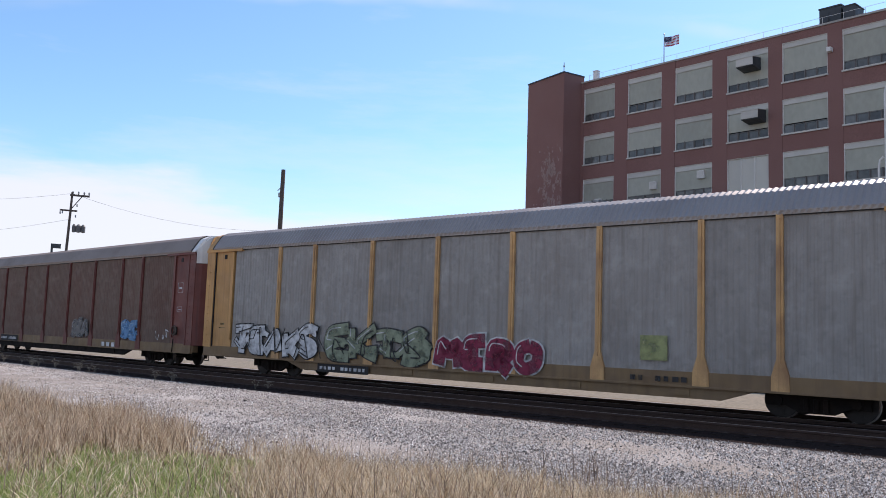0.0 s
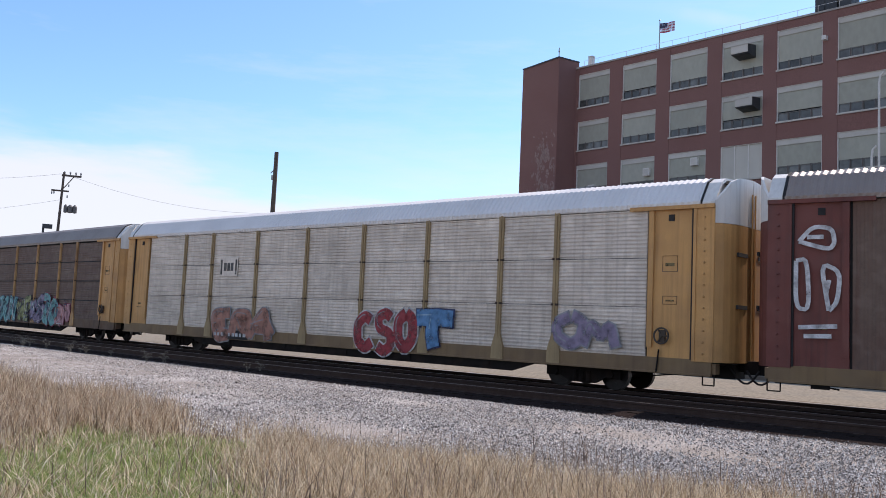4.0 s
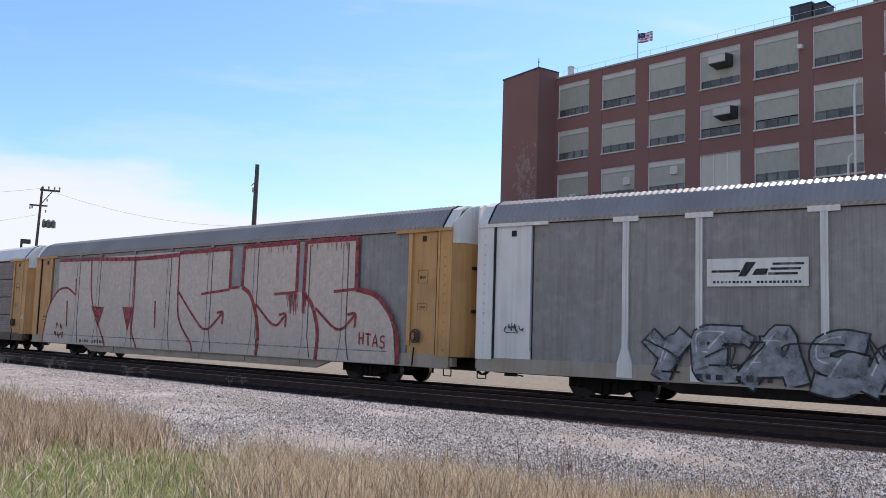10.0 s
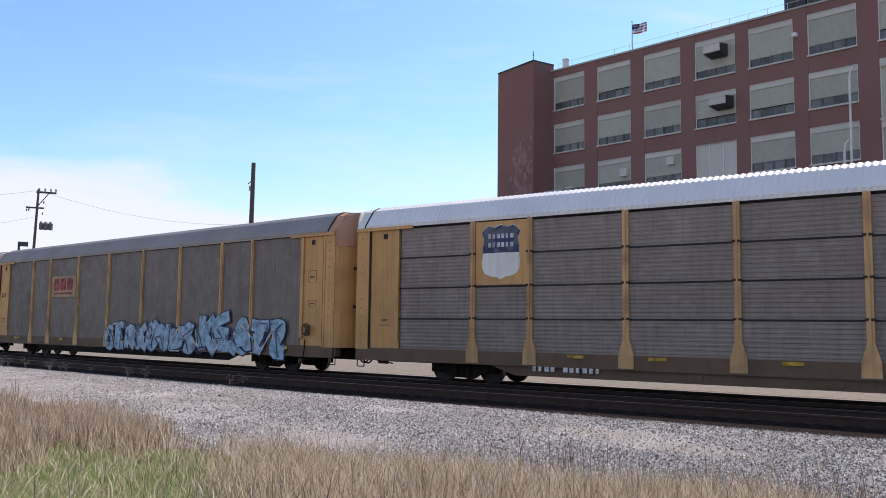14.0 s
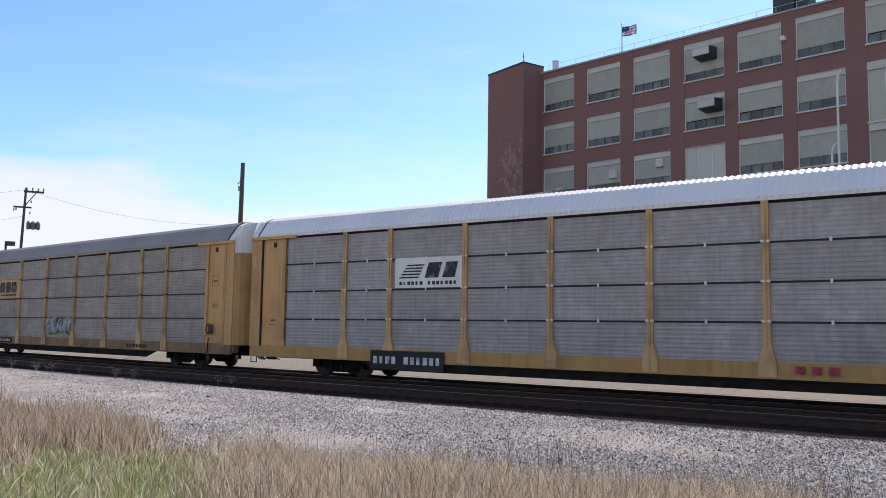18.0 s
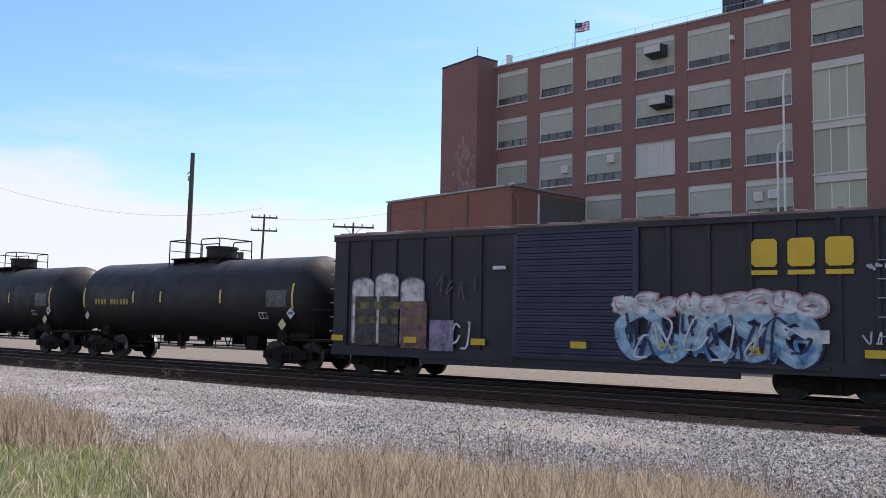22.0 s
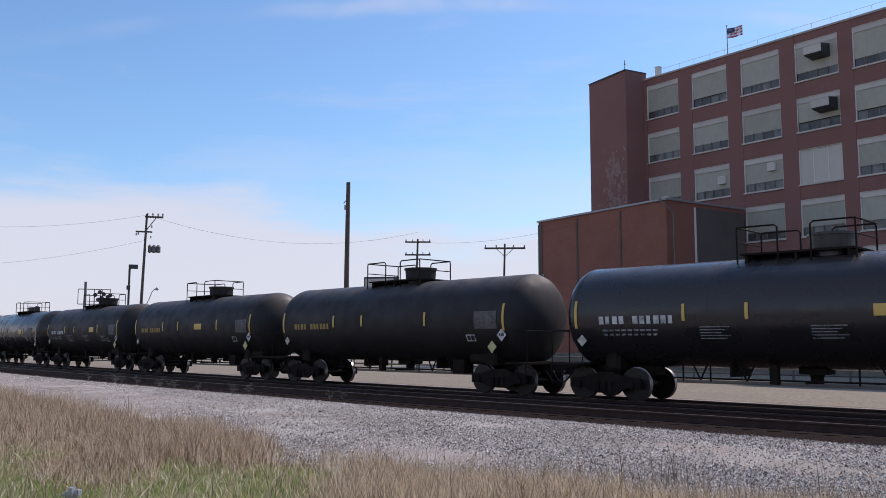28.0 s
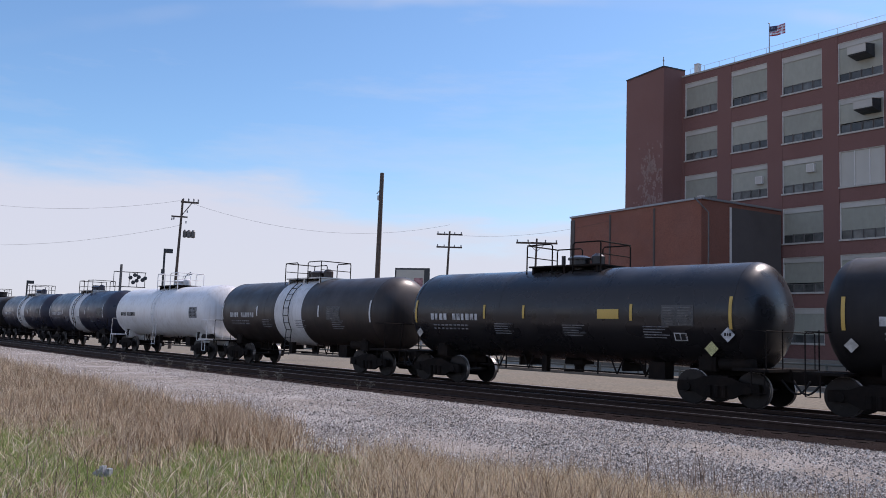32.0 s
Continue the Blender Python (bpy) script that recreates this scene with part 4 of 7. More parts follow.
GLYPHS = {      # fat sprayed letter forms, as strokes in a box one wide and one high
    "E": [[(0.85, 0.93), (0.15, 0.9), (0.12, 0.5), (0.15, 0.08), (0.9, 0.05)], [(0.12, 0.5), (0.7, 0.52)]],
    "A": [[(0.02, 0.02), (0.3, 0.6), (0.52, 0.98), (0.72, 0.6), (0.95, 0.02)], [(0.2, 0.32), (0.8, 0.36)]],
    "S": [[(0.92, 0.85), (0.55, 0.98), (0.12, 0.82), (0.2, 0.55), (0.82, 0.45), (0.9, 0.18), (0.5, 0.02), (0.05, 0.14)]],
    "T": [[(0.0, 0.92), (0.5, 0.95), (1.0, 0.88)], [(0.5, 0.93), (0.46, 0.5), (0.55, 0.02)]],
    "R": [[(0.12, 0.02), (0.14, 0.95), (0.8, 0.88), (0.85, 0.6), (0.2, 0.46), (0.95, 0.02)]],
    "K": [[(0.12, 0.98), (0.15, 0.02)], [(0.95, 0.98), (0.2, 0.5), (0.6, 0.25), (1.0, 0.02)]],
    "W": [[(0.0, 0.98), (0.2, 0.05), (0.5, 0.65), (0.78, 0.05), (1.0, 0.98)]],
    "M": [[(0.02, 0.02), (0.15, 0.95), (0.5, 0.4), (0.85, 0.95), (1.0, 0.02)]],
    "O": [[(0.5, 0.98), (0.1, 0.8), (0.08, 0.25), (0.5, 0.02), (0.92, 0.25), (0.9, 0.8), (0.5, 0.98)]],
    "N": [[(0.1, 0.02), (0.12, 0.96), (0.88, 0.06), (0.9, 0.98)]],
    "Z": [[(0.08, 0.92), (0.92, 0.95), (0.1, 0.08), (0.95, 0.05)]],
    "C": [[(0.9, 0.8), (0.5, 0.98), (0.1, 0.7), (0.1, 0.3), (0.5, 0.02), (0.92, 0.2)]],
    "H": [[(0.12, 0.98), (0.14, 0.02)], [(0.88, 0.98), (0.86, 0.02)], [(0.14, 0.5), (0.86, 0.54)]],
    "U": [[(0.08, 0.98), (0.1, 0.3), (0.5, 0.02), (0.9, 0.3), (0.92, 0.98)]],
    "Y": [[(0.05, 0.98), (0.5, 0.5), (0.95, 0.98)], [(0.5, 0.5), (0.45, 0.02)]],
}


def letters(parent, x0, x1, z0, z1, n, fill, edge, seed, spiky=0.32, gap=-0.1, inner=None, forms="SEAKTRSNEWMOZ", fat=0.30):
    """A sprayed piece: n fat letter forms, each a part with its outline behind it and thin strokes on top."""
    r = random.Random(seed)
    w, tall = (x1 - x0) / n, z1 - z0
    word = fill.replace("_", " ")
    broad = min(fat * tall, 0.44 * w)
    for i in range(n):
        lean, rise = r.uniform(-0.05, 0.16) * tall, r.uniform(-0.05, 0.06) * tall
        big = r.uniform(0.94, 1.06 + 0.3 * spiky)

        def spot(p):
            a, b = p
            a, b = a + r.uniform(-1, 1) * (0.04 + 0.2 * spiky), b + r.uniform(-1, 1) * (0.03 + 0.16 * spiky)
            hw = w * (0.5 - gap) - broad * 0.32
            return x0 + w * (i + 0.5) + (a - 0.5) * 2 * hw * big + lean * (b - 0.5), z0 + rise + broad * 0.45 + b * (tall * big - broad * 0.9)
        body, back, lines = Mesh(), Mesh(), Mesh()
        lift = 0.0012 * i
        extra = [(r.uniform(-0.1, 0.4), r.uniform(0.1, 0.9)), (r.uniform(0.3, 0.7), r.uniform(0.0, 1.0)), (r.uniform(0.6, 1.15), r.uniform(0.1, 0.9))]     # an arm that crosses into the next letter
        for k, stroke in enumerate(GLYPHS[forms[i % len(forms)]] + ([extra] if spiky > 0.15 else [])):
            pts = rounded([spot(p) for p in stroke])
            width = broad * r.uniform(0.85, 1.15) * (0.5 if stroke is extra else 1)
            body.join(ribbon(pts, width, NEAR - 0.058 - lift - 0.0014 * k))
            back.join(ribbon(pts, width + 0.1, NEAR - 0.040 - lift - 0.0014 * k))
            for (px, pz), (qx, qz) in ((pts[0], pts[1]), (pts[-1], pts[-2])):       # blunt ends get their edge too
                d = math.hypot(px - qx, pz - qz) or 1
                ex, ez = (px - qx) / d, (pz - qz) / d
                back.join(ribbon([(px, pz), (px + ex * 0.05, pz + ez * 0.05)], width + 0.1, NEAR - 0.0425 - lift - 0.0014 * k))
            shine = [(x - 0.2 * width, z + 0.16 * width) for x, z in pts[len(pts) // 6:len(pts) // 2]]
            if len(shine) > 1:
                lines.join(ribbon(shine, 0.035, NEAR - 0.068 - lift))
        piece = part("graffiti", body, INK[fill], parent, f"{word} sprayed letter with {edge.replace('_', ' ')} edge")
        tagged(part("outline", back, INK[edge], piece), kind="stuff")
        tagged(part("stroke", lines, INK[inner or edge], piece), kind="stuff")


def scribble(parent, x0, x1, z0, z1, n, ink, seed, width=0.035, proud=0.0):
    """A quick tag: n thin sprayed signs."""
    r = random.Random(seed)
    w = (x1 - x0) / n
    for i in range(n):
        a = x0 + w * i
        pts = [(a + r.uniform(0, w), z0 + r.choice((0.0, 0.5, 1.0, 0.2, 0.8)) * (z1 - z0)) for _ in range(5)]
        part("tag", ribbon(rounded(pts), width, NEAR - 0.05 - proud), INK[ink], parent, ink.replace("_", " ") + " sprayed stroke")


def ribbed(w, h, n, upright, deep=0.03):
    """A sheet panel w by h with n pressed ribs, standing in the plane y = 0, its face towards -y."""
    m = Mesh()
    size = w if upright else h
    prof = []
    for i in range(n):
        a = size * i / n
        s = size / n
        prof += [(a, 0.0), (a + 0.42 * s, 0.0), (a + 0.55 * s, -deep), (a + 0.87 * s, -deep)]
    prof.append((size, 0.0))
    for a, d in prof:
        if upright:
            m.v += [(a, d, 0.0), (a, d, h)]
        else:
            m.v += [(0.0, d, a), (w, d, a)]
    m.f += [(2 * i, 2 * i + 1, 2 * i + 3, 2 * i + 2) for i in range(len(prof) - 1)]
    k = len(m.v)
    m.v += [(0, 0.03, 0), (w, 0.03, 0), (w, 0.03, h), (0, 0.03, h)]
    m.f.append((k, k + 1, k + 2, k + 3))
    return m


def wheelset_mesh(r):
    m = Mesh()
    m.tube((0, -0.95, 0), (0, 0.95, 0), 0.08, 12)
    for s in (-1, 1):
        y = 0.715 * s
        m.turned([(y - 0.07, r * 0.35), (y - 0.07, r * 0.8), (y - 0.065, r), (y + 0.05, r), (y + 0.055, r + (0.025 if s < 0 else 0)),
                  (y + 0.07, r + (0.025 if s < 0 else 0)), (y + 0.07, r * 0.8), (y + 0.05, r * 0.3)], 28, "y", caps=True)
        for i in range(4):
            a = math.pi * i / 2 + 0.3
            m.box(r * 0.55 * math.cos(a) - 0.03, r * 0.55 * math.cos(a) + 0.03, y + 0.071 * s - 0.012, y + 0.071 * s + 0.012, r * 0.55 * math.sin(a) - 0.03, r * 0.55 * math.sin(a) + 0.03)
    return m


WHEEL_RIM = paint("worn_wheel", (0.022, 0.018, 0.0165), 0.5, 0.5, stain=0.5, stain_scale=4, stain_color=(0.02, 0.018, 0.017))


TREAD = paint("polished_wheel_tread", (0.30, 0.28, 0.27), 0.4, 0.8, stain=0.3, stain_scale=6)


def polished(me, r):
    """Gives the running surface of the wheels its bare metal."""
    me.materials.append(TREAD)
    for p in me.polygons:
        if abs(p.center.y) > 0.5 and math.hypot(p.center.x, p.center.z) > 0.93 * r:
            p.material_index = 1
    return me


def truck(parent, x, r=0.44, base=0.89, visible=True):
    """A three-piece truck: two cast side frames, a bolster with springs, and two wheelsets that turn."""
    def frame_mesh():
        m = Mesh()
        outline = [(-base - 0.30, r - 0.12), (-base - 0.30, r + 0.16), (-base + 0.22, r + 0.20), (-0.42, r + 0.30), (0.42, r + 0.30), (base - 0.22, r + 0.20),
                   (base + 0.30, r + 0.16), (base + 0.30, r - 0.12), (base - 0.16, r - 0.10), (0.40, r - 0.26), (-0.40, r - 0.26), (-base + 0.16, r - 0.10)]
        for y in (-1.02,):
            m.prism(outline, "y", y, y + 0.12)
            for s in (-1, 1):
                m.turned([(y - 0.05, 0.02), (y - 0.05, 0.11), (y + 0.14, 0.13), (y + 0.14, 0.02)], 12, "y", at=(s * base, 0, r))
            for i in range(3):
                m.turned([(r - 0.22, 0.07), (r + 0.08, 0.07)], 8, "z", at=(-0.22 + 0.22 * i, y - 0.02, 0))
        return m.data("side_frame", IRON)
    t = part("truck", shared(("frame", r, base), frame_mesh), None, parent)
    t.location = (x, 0, 0)
    part("side_frame", t.data, None, t).matrix_basis = Matrix.Rotation(math.pi, 4, "Z")
    part("bolster", shared(("bolster", r), lambda: Mesh().box(-0.28, 0.28, -0.95, 0.95, r + 0.02, r + 0.34).data("bolster", IRON)), None, t)
    for s in (-1, 1):
        w = part("wheelset", shared(("wheel", r), lambda: polished(wheelset_mesh(r).data("wheelset", WHEEL_RIM, True), r)), None, t)
        w.location = (s * base, 0, r)
        WHEELS.append((w, parent, r, s * base))
    return t


def coupler(parent, x, s):
    m = Mesh().box(min(x, x + s * 0.75), max(x, x + s * 0.75), -0.11, 0.11, 0.72, 0.94)
    m.box(min(x + s * 0.6, x + s * 0.98), max(x + s * 0.6, x + s * 0.98), -0.2, 0.16, 0.66, 1.0)
    part("coupler", m, IRON, parent)
    hose = Mesh()
    pts = [(x + s * (0.1 + 0.75 * i / 8), -0.42, 0.78 - 0.42 * math.sin(math.pi * i / 8) * (0.6 + 0.4 * (i / 8))) for i in range(9)]
    hose.pipe(pts, 0.028, 6)
    part("air_hose", hose, SEAM, parent)


def wagon_roof(half, ripple, material, low=4.92, high=5.72, step=0.085):
    """A pressed sheet roof with a ripple across every sheet."""
    sec = [(-1.53, low - 0.04), (-1.53, low + 0.06), (-1.42, low + 0.22), (-1.14, low + 0.60), (-0.86, high - 0.06), (0, high), (0.86, high - 0.06), (1.14, low + 0.60), (1.42, low + 0.22), (1.53, low - 0.04)]
    m, n = Mesh(), int(2 * half / step)
    for i in range(n + 1):
        d = ripple if (i % 2) else 0.0
        for y, z in sec:
            far = math.hypot(y, z - low + 0.4)
            out = d / far if z > low + 0.03 else 0
            m.v.append((-half + 2 * half * i / n, y * (1 + out), z + (z - low + 0.4) * out))
    k = len(sec)
    for i in range(n):
        m.f += [(i * k + j, i * k + j + 1, (i + 1) * k + j + 1, (i + 1) * k + j) for j in range(k - 1)]
    m.f += [tuple(range(k)), tuple(n * k + j for j in range(k - 1, -1, -1))]
    return m


BAYS = [-12.25, -9.38, -7.4, -4.44, -1.48, 1.48, 4.44, 7.4, 9.38, 12.25]


def rivets(x, door):
    """Rivet heads down a strip."""
    m = Mesh()
    for i in range(13):
        m.turned([(NEAR - 0.062, 0.018), (NEAR - 0.045, 0.03)], 6, "y", at=(x, 0, 1.15 + 0.285 * i))
    return m.data("rivet", door)


def roof_height(y):
    """The underside of the roof's arch, across the wagon."""
    rim = [(0.0, 5.69), (0.86, 5.63), (1.14, 5.49), (1.42, 5.11), (1.53, 4.95), (9.0, 4.95)]
    for (ya, za), (yb, zb) in zip(rim, rim[1:]):
        if abs(y) <= yb:
            return za + (zb - za) * (abs(y) - ya) / (yb - ya)


def bow(y):
    """How far the end doors bulge out, across the wagon."""
    return 14.05 + 0.38 * (1 - (abs(y) / 1.5) ** 4)


def end_sheet(s, side_of, low, high):
    """One bowed leaf of the end doors, from the side of the wagon to its middle, under the roof's arch."""
    m, n = Mesh(), 9
    for i in range(n):
        y = side_of * (1.49 - 1.46 * i / (n - 1))
        top = min(high, roof_height(y) - 0.01)
        for dx in (0.0, -0.06):
            m.v += [(s * (bow(y) + dx), y, min(low, top - 0.01)), (s * (bow(y) + dx), y, top)]
    for i in range(n - 1):
        a, b = 4 * i, 4 * i + 4
        m.f += [(a, b, b + 1, a + 1), (a + 3, b + 3, b + 2, a + 2), (a + 1, b + 1, b + 3, a + 3), (a + 2, b + 2, b, a)]
    m.f += [(0, 1, 3, 2), (4 * n - 4, 4 * n - 2, 4 * n - 1, 4 * n - 3)]
    return m


def arch_band(x0, x1, lift):
    """A strip of the roof's arch, 6 cm thick."""
    rim = [(-1.53, 4.9), (-1.53, 4.98), (-1.42, 5.14), (-1.14, 5.52), (-0.86, 5.66), (0, 5.72), (0.86, 5.66), (1.14, 5.52), (1.42, 5.14), (1.53, 4.98), (1.53, 4.9)]
    return Mesh().prism([(y, z + lift) for y, z in rim] + [(y * 0.95, z - 0.07) for y, z in reversed(rim)], "x", x0, x1)


def autorack(label, centre, panel, post, door, sill, roof, rows, upright, end=None, cap=False, seam=True, end_top=None, joint=0.05, ripple=0.032, bays=BAYS, deep=False):
    """A covered car carrier: sheet panels between posts, end doors, a pressed roof, on two trucks."""
    c = thing("autorack_wagon", label, "railway wagon", FLEET)
    deck = Mesh().box(-14.0, 14.0, -1.38, 1.38, 0.86, 1.0).box(-14.15, 14.15, -0.3, 0.3, 0.52, 0.9).box(-13.2, 13.2, 1.38, 1.5, 0.62, 4.95)
    for z in (2.25, 3.6):
        deck.box(-13.2, 13.2, -1.38, 1.38, z, z + 0.08)
    part("underframe", deck, SEAM, c)
    side = part("side_sill", Mesh().box(-14.0, 14.0, NEAR, NEAR + 0.1, 0.60, 1.0), sill, c)
    part("flange", Mesh().box(-14.0, 14.0, NEAR - 0.05, NEAR, 0.60, 0.65), sill, side)
    belly = Mesh().prism([(-8.75, 0.60), (-7.9, 0.33), (7.9, 0.33), (8.75, 0.60)], "y", NEAR + 0.03, NEAR + 0.14)
    for x in (-6.3, -2.9, 0.4, 3.4, 6.6):
        belly.box(x, x + 0.5, NEAR, NEAR + 0.03, 0.4, 0.57)
    part("skirt", belly, sill if deep else IRON, side, "" if deep else "black underframe girder")
    part("top_rail", Mesh().box(-13.75, 13.75, NEAR - 0.01, NEAR + 0.1, 4.86, 4.96), SEAM if seam else roof, c)
    part("roof", wagon_roof(13.67, ripple, roof), roof, c, "pressed zinc roof sheets", smooth=False)
    zs = [1.0 + (4.86 - 1.0) * i / rows for i in range(rows + 1)]
    for a, b in zip(bays, bays[1:]):
        for z0, z1 in zip(zs, zs[1:]):
            w, h = b - a - 0.12, z1 - z0 - (joint if rows > 1 else 0)
            n = max(int(w / 0.155), 2) if upright else max(int(h / 0.105), 2)
            me = shared(("panel", round(w, 2), round(h, 2), upright, panel.name), lambda: ribbed(w, h, n, upright, 0.010 if upright else {SILVER: 0.022, BLUE_GREY: 0.007}.get(panel, 0.012)).data("side_panel", panel))
            p = part("side_panel", me, None, c)
            p.location = (a + 0.06, NEAR + 0.045, z0)
    if rows > 1:
        for z in zs[1:-1]:
            part("seam", Mesh().box(bays[0], bays[-1], NEAR + 0.03, NEAR + 0.06, z - joint, z), SEAM, c)
    part("inner_skin", Mesh().box(bays[0], bays[-1], NEAR + 0.09, NEAR + 0.11, 1.0, 4.86), SEAM, c)

    def post_mesh():
        m = Mesh().prism([(-0.22, 0.62), (0.22, 0.62), (0.21, 1.02), (0.085, 1.42), (0.085, 4.9), (-0.085, 4.9), (-0.085, 1.42), (-0.21, 1.02)], "y", NEAR - 0.03, NEAR + 0.05)
        m.box(-0.02, 0.02, NEAR - 0.055, NEAR - 0.03, 1.3, 4.8)
        if cap:
            m.box(-0.36, 0.36, NEAR - 0.04, NEAR + 0.05, 4.78, 4.92)
        return m.data("post", post)
    for x in bays[1:-1]:
        p = part("post", shared(("post", post.name, cap), post_mesh), None, c)
        p.location = (x, 0, 0)
        if rows > 1:
            for z in zs[1:-1]:
                part("clip", shared(("clip", panel is BLUE_GREY), lambda: Mesh().box(-0.115, 0.115, NEAR - 0.04, NEAR, -0.03, 0.03).data("clip", CHROME if panel is BLUE_GREY else STEEL)), None, p).location = (0, 0, z)
    if panel is BLUE_GREY:
        for a, b in zip(bays, bays[1:]):
            for z in zs[1:-1]:
                part("clip", shared("mid_clip", lambda: Mesh().box(-0.03, 0.03, NEAR - 0.005, NEAR + 0.03, -0.075, 0.035).data("clip", CHROME)), None, c).location = ((a + b) / 2, 0, z)
    for s in (-1, 1):
        lo, hi = sorted((bays[-1] if s > 0 else bays[0], s * 13.47))
        mid = (lo + hi) / 2
        side = part("side_door", Mesh().box(lo, hi, NEAR + 0.03, NEAR + 0.08, 0.98, 4.86), door, c)
        inner = lo if s > 0 else hi - 0.15
        part("door_frame", Mesh().box(inner, inner + 0.15, NEAR - 0.03, NEAR + 0.04, 1.25, 4.8), door, side)
        part("hood", Mesh().box(*sorted((s * 11.7, s * 14.05)), NEAR - 0.07, NEAR + 0.04, 4.81, 4.91), door, side)
        part("latch", Mesh().box(mid - 0.07, mid + 0.09, NEAR + 0.012, NEAR + 0.03, 4.52, 4.69), SEAM, side)
        part("door_gap", Mesh().box(*sorted((s * 13.45, s * 13.495)), NEAR - 0.02, NEAR + 0.3, 0.98, 4.82), SEAM, side)
        if s > 0:
            for x0, x1, z0, z1 in ((mid - 0.22, mid + 0.2, 3.2, 3.62), (mid - 0.2, mid + 0.2, 2.36, 2.58)):
                part("stencil", border(x0, x1, z0, z1, 0.012, NEAR + 0.022), INK["white"] if door is OXIDE else INK["soot"], side)
                part("stencil_bar", plate(x0 + 0.08, x1 - 0.09, z0 + 0.35 * (z1 - z0), z0 + 0.55 * (z1 - z0), NEAR + 0.029), INK["white"] if door is OXIDE else INK["tarnish"], side)
        else:
            part("stencil_bar", plate(mid - 0.2, mid + 0.2, 1.72, 1.75, NEAR + 0.029).box(mid - 0.12, mid + 0.14, NEAR + 0.023, NEAR + 0.029, 1.86, 1.93), INK["tarnish"], side)
        # rivet strip, then two bowed doors across the end, their heads under the roof's arch in another paint
        strip_part = part("rivet_strip", Mesh().box(*sorted((s * 13.5, s * 14.05)), NEAR - 0.02, NEAR + 0.05, 0.95, 4.82).box(*sorted((s * 13.5, s * 13.58)), NEAR - 0.045, NEAR - 0.02, 0.95, 4.82), door, c)
        tagged(part("rivet", shared(("rivets", s, door.name), lambda: rivets(s * 13.8, door)), None, strip_part), kind="stuff")
        part("corner_foot", Mesh().box(*sorted((s * 13.65, s * 14.1)), NEAR + 0.06, NEAR + 0.3, 0.66, 0.92), sill, c)
        for side_of in (-1, 1):
            leaf = part("end_door", end_sheet(s, side_of, 0.95, 4.42), end or door, c)
            part("door_head", end_sheet(s, side_of, 4.43, 9.0), end_top or end or door, leaf)
            for z in (2.3, 3.62):
                x = s * bow(0.7)
                part("slot", Mesh().box(*sorted((x - 0.02 * s, x + 0.035 * s)), *sorted((side_of * 0.35, side_of * 0.95)), z, z + 0.1), SEAM, leaf)
            part("hinge_rail", Mesh().tube((s * (bow(0.1) + 0.02), side_of * 0.1, 1.0), (s * (bow(0.1) + 0.02), side_of * 0.1, 5.3), 0.018, 6), end or door, leaf)
        part("roof_edge", arch_band(*sorted((s * 13.65, s * 13.72)), 0.02), SEAM, c)
        part("end_cap", arch_band(*sorted((s * 13.72, s * 14.05)), -0.015), end_top or end or door, c)
        coupler(c, s * 13.95, s)
        truck(c, s * 10.05, r=0.42)
        gear = Mesh().tube((mid - 0.3, NEAR - 0.05, 0.62), (mid - 0.24, NEAR - 0.05, 1.2), 0.022, 6) if s > 0 else Mesh().box(mid - 0.2, mid + 0.2, NEAR + 0.0, NEAR + 0.06, 0.5, 0.6)
        gear.tube((s * 13.2, NEAR + 0.02, 0.62), (s * 12.45, NEAR + 0.02, 0.52), 0.022, 6).tube((s * 13.75, NEAR + 0.1, 0.66), (s * 13.75, NEAR + 0.1, 0.38), 0.018, 6).tube((s * 14.05, NEAR + 0.1, 0.66), (s * 14.05, NEAR + 0.1, 0.38), 0.018, 6).tube((s * 13.75, NEAR + 0.1, 0.38), (s * 14.05, NEAR + 0.1, 0.38), 0.018, 6)
        tagged(part("brake_gear", gear, IRON, c), kind="stuff")
    brake = Mesh()
    for i in range(20):
        a, b = 2 * math.pi * i / 20, 2 * math.pi * (i + 1) / 20
        brake.tube((12.7 + 0.2 * math.cos(a), NEAR - 0.09, 1.55 + 0.2 * math.sin(a)), (12.7 + 0.2 * math.cos(b), NEAR - 0.09, 1.55 + 0.2 * math.sin(b)), 0.025, 5)
    for a in (0, 2.1, 4.2):
        brake.tube((12.7, NEAR - 0.07, 1.55), (12.7 + 0.2 * math.cos(a), NEAR - 0.09, 1.55 + 0.2 * math.sin(a)), 0.02, 5)
    brake.box(12.62, 12.78, NEAR - 0.06, NEAR + 0.03, 1.38, 1.7)
    part("hand_brake", brake, BRAKE, c)
    CARS.append((c, centre, 10.05))
    return c


def number_board(c, x0, x1, z0=0.62, z1=0.96, back=SEAM, ink=INK["white"], n=11, board=True):
    if board:
        part("number_board", plate(x0 - 0.1, x1 + 0.1, z0, z1, NEAR - 0.052), back, c)
    tagged(part("number_mark", blocks(x0, x1, z0 + 0.27 * (z1 - z0), z1 - 0.27 * (z1 - z0), n, NEAR - 0.062), ink, c), kind="stuff")


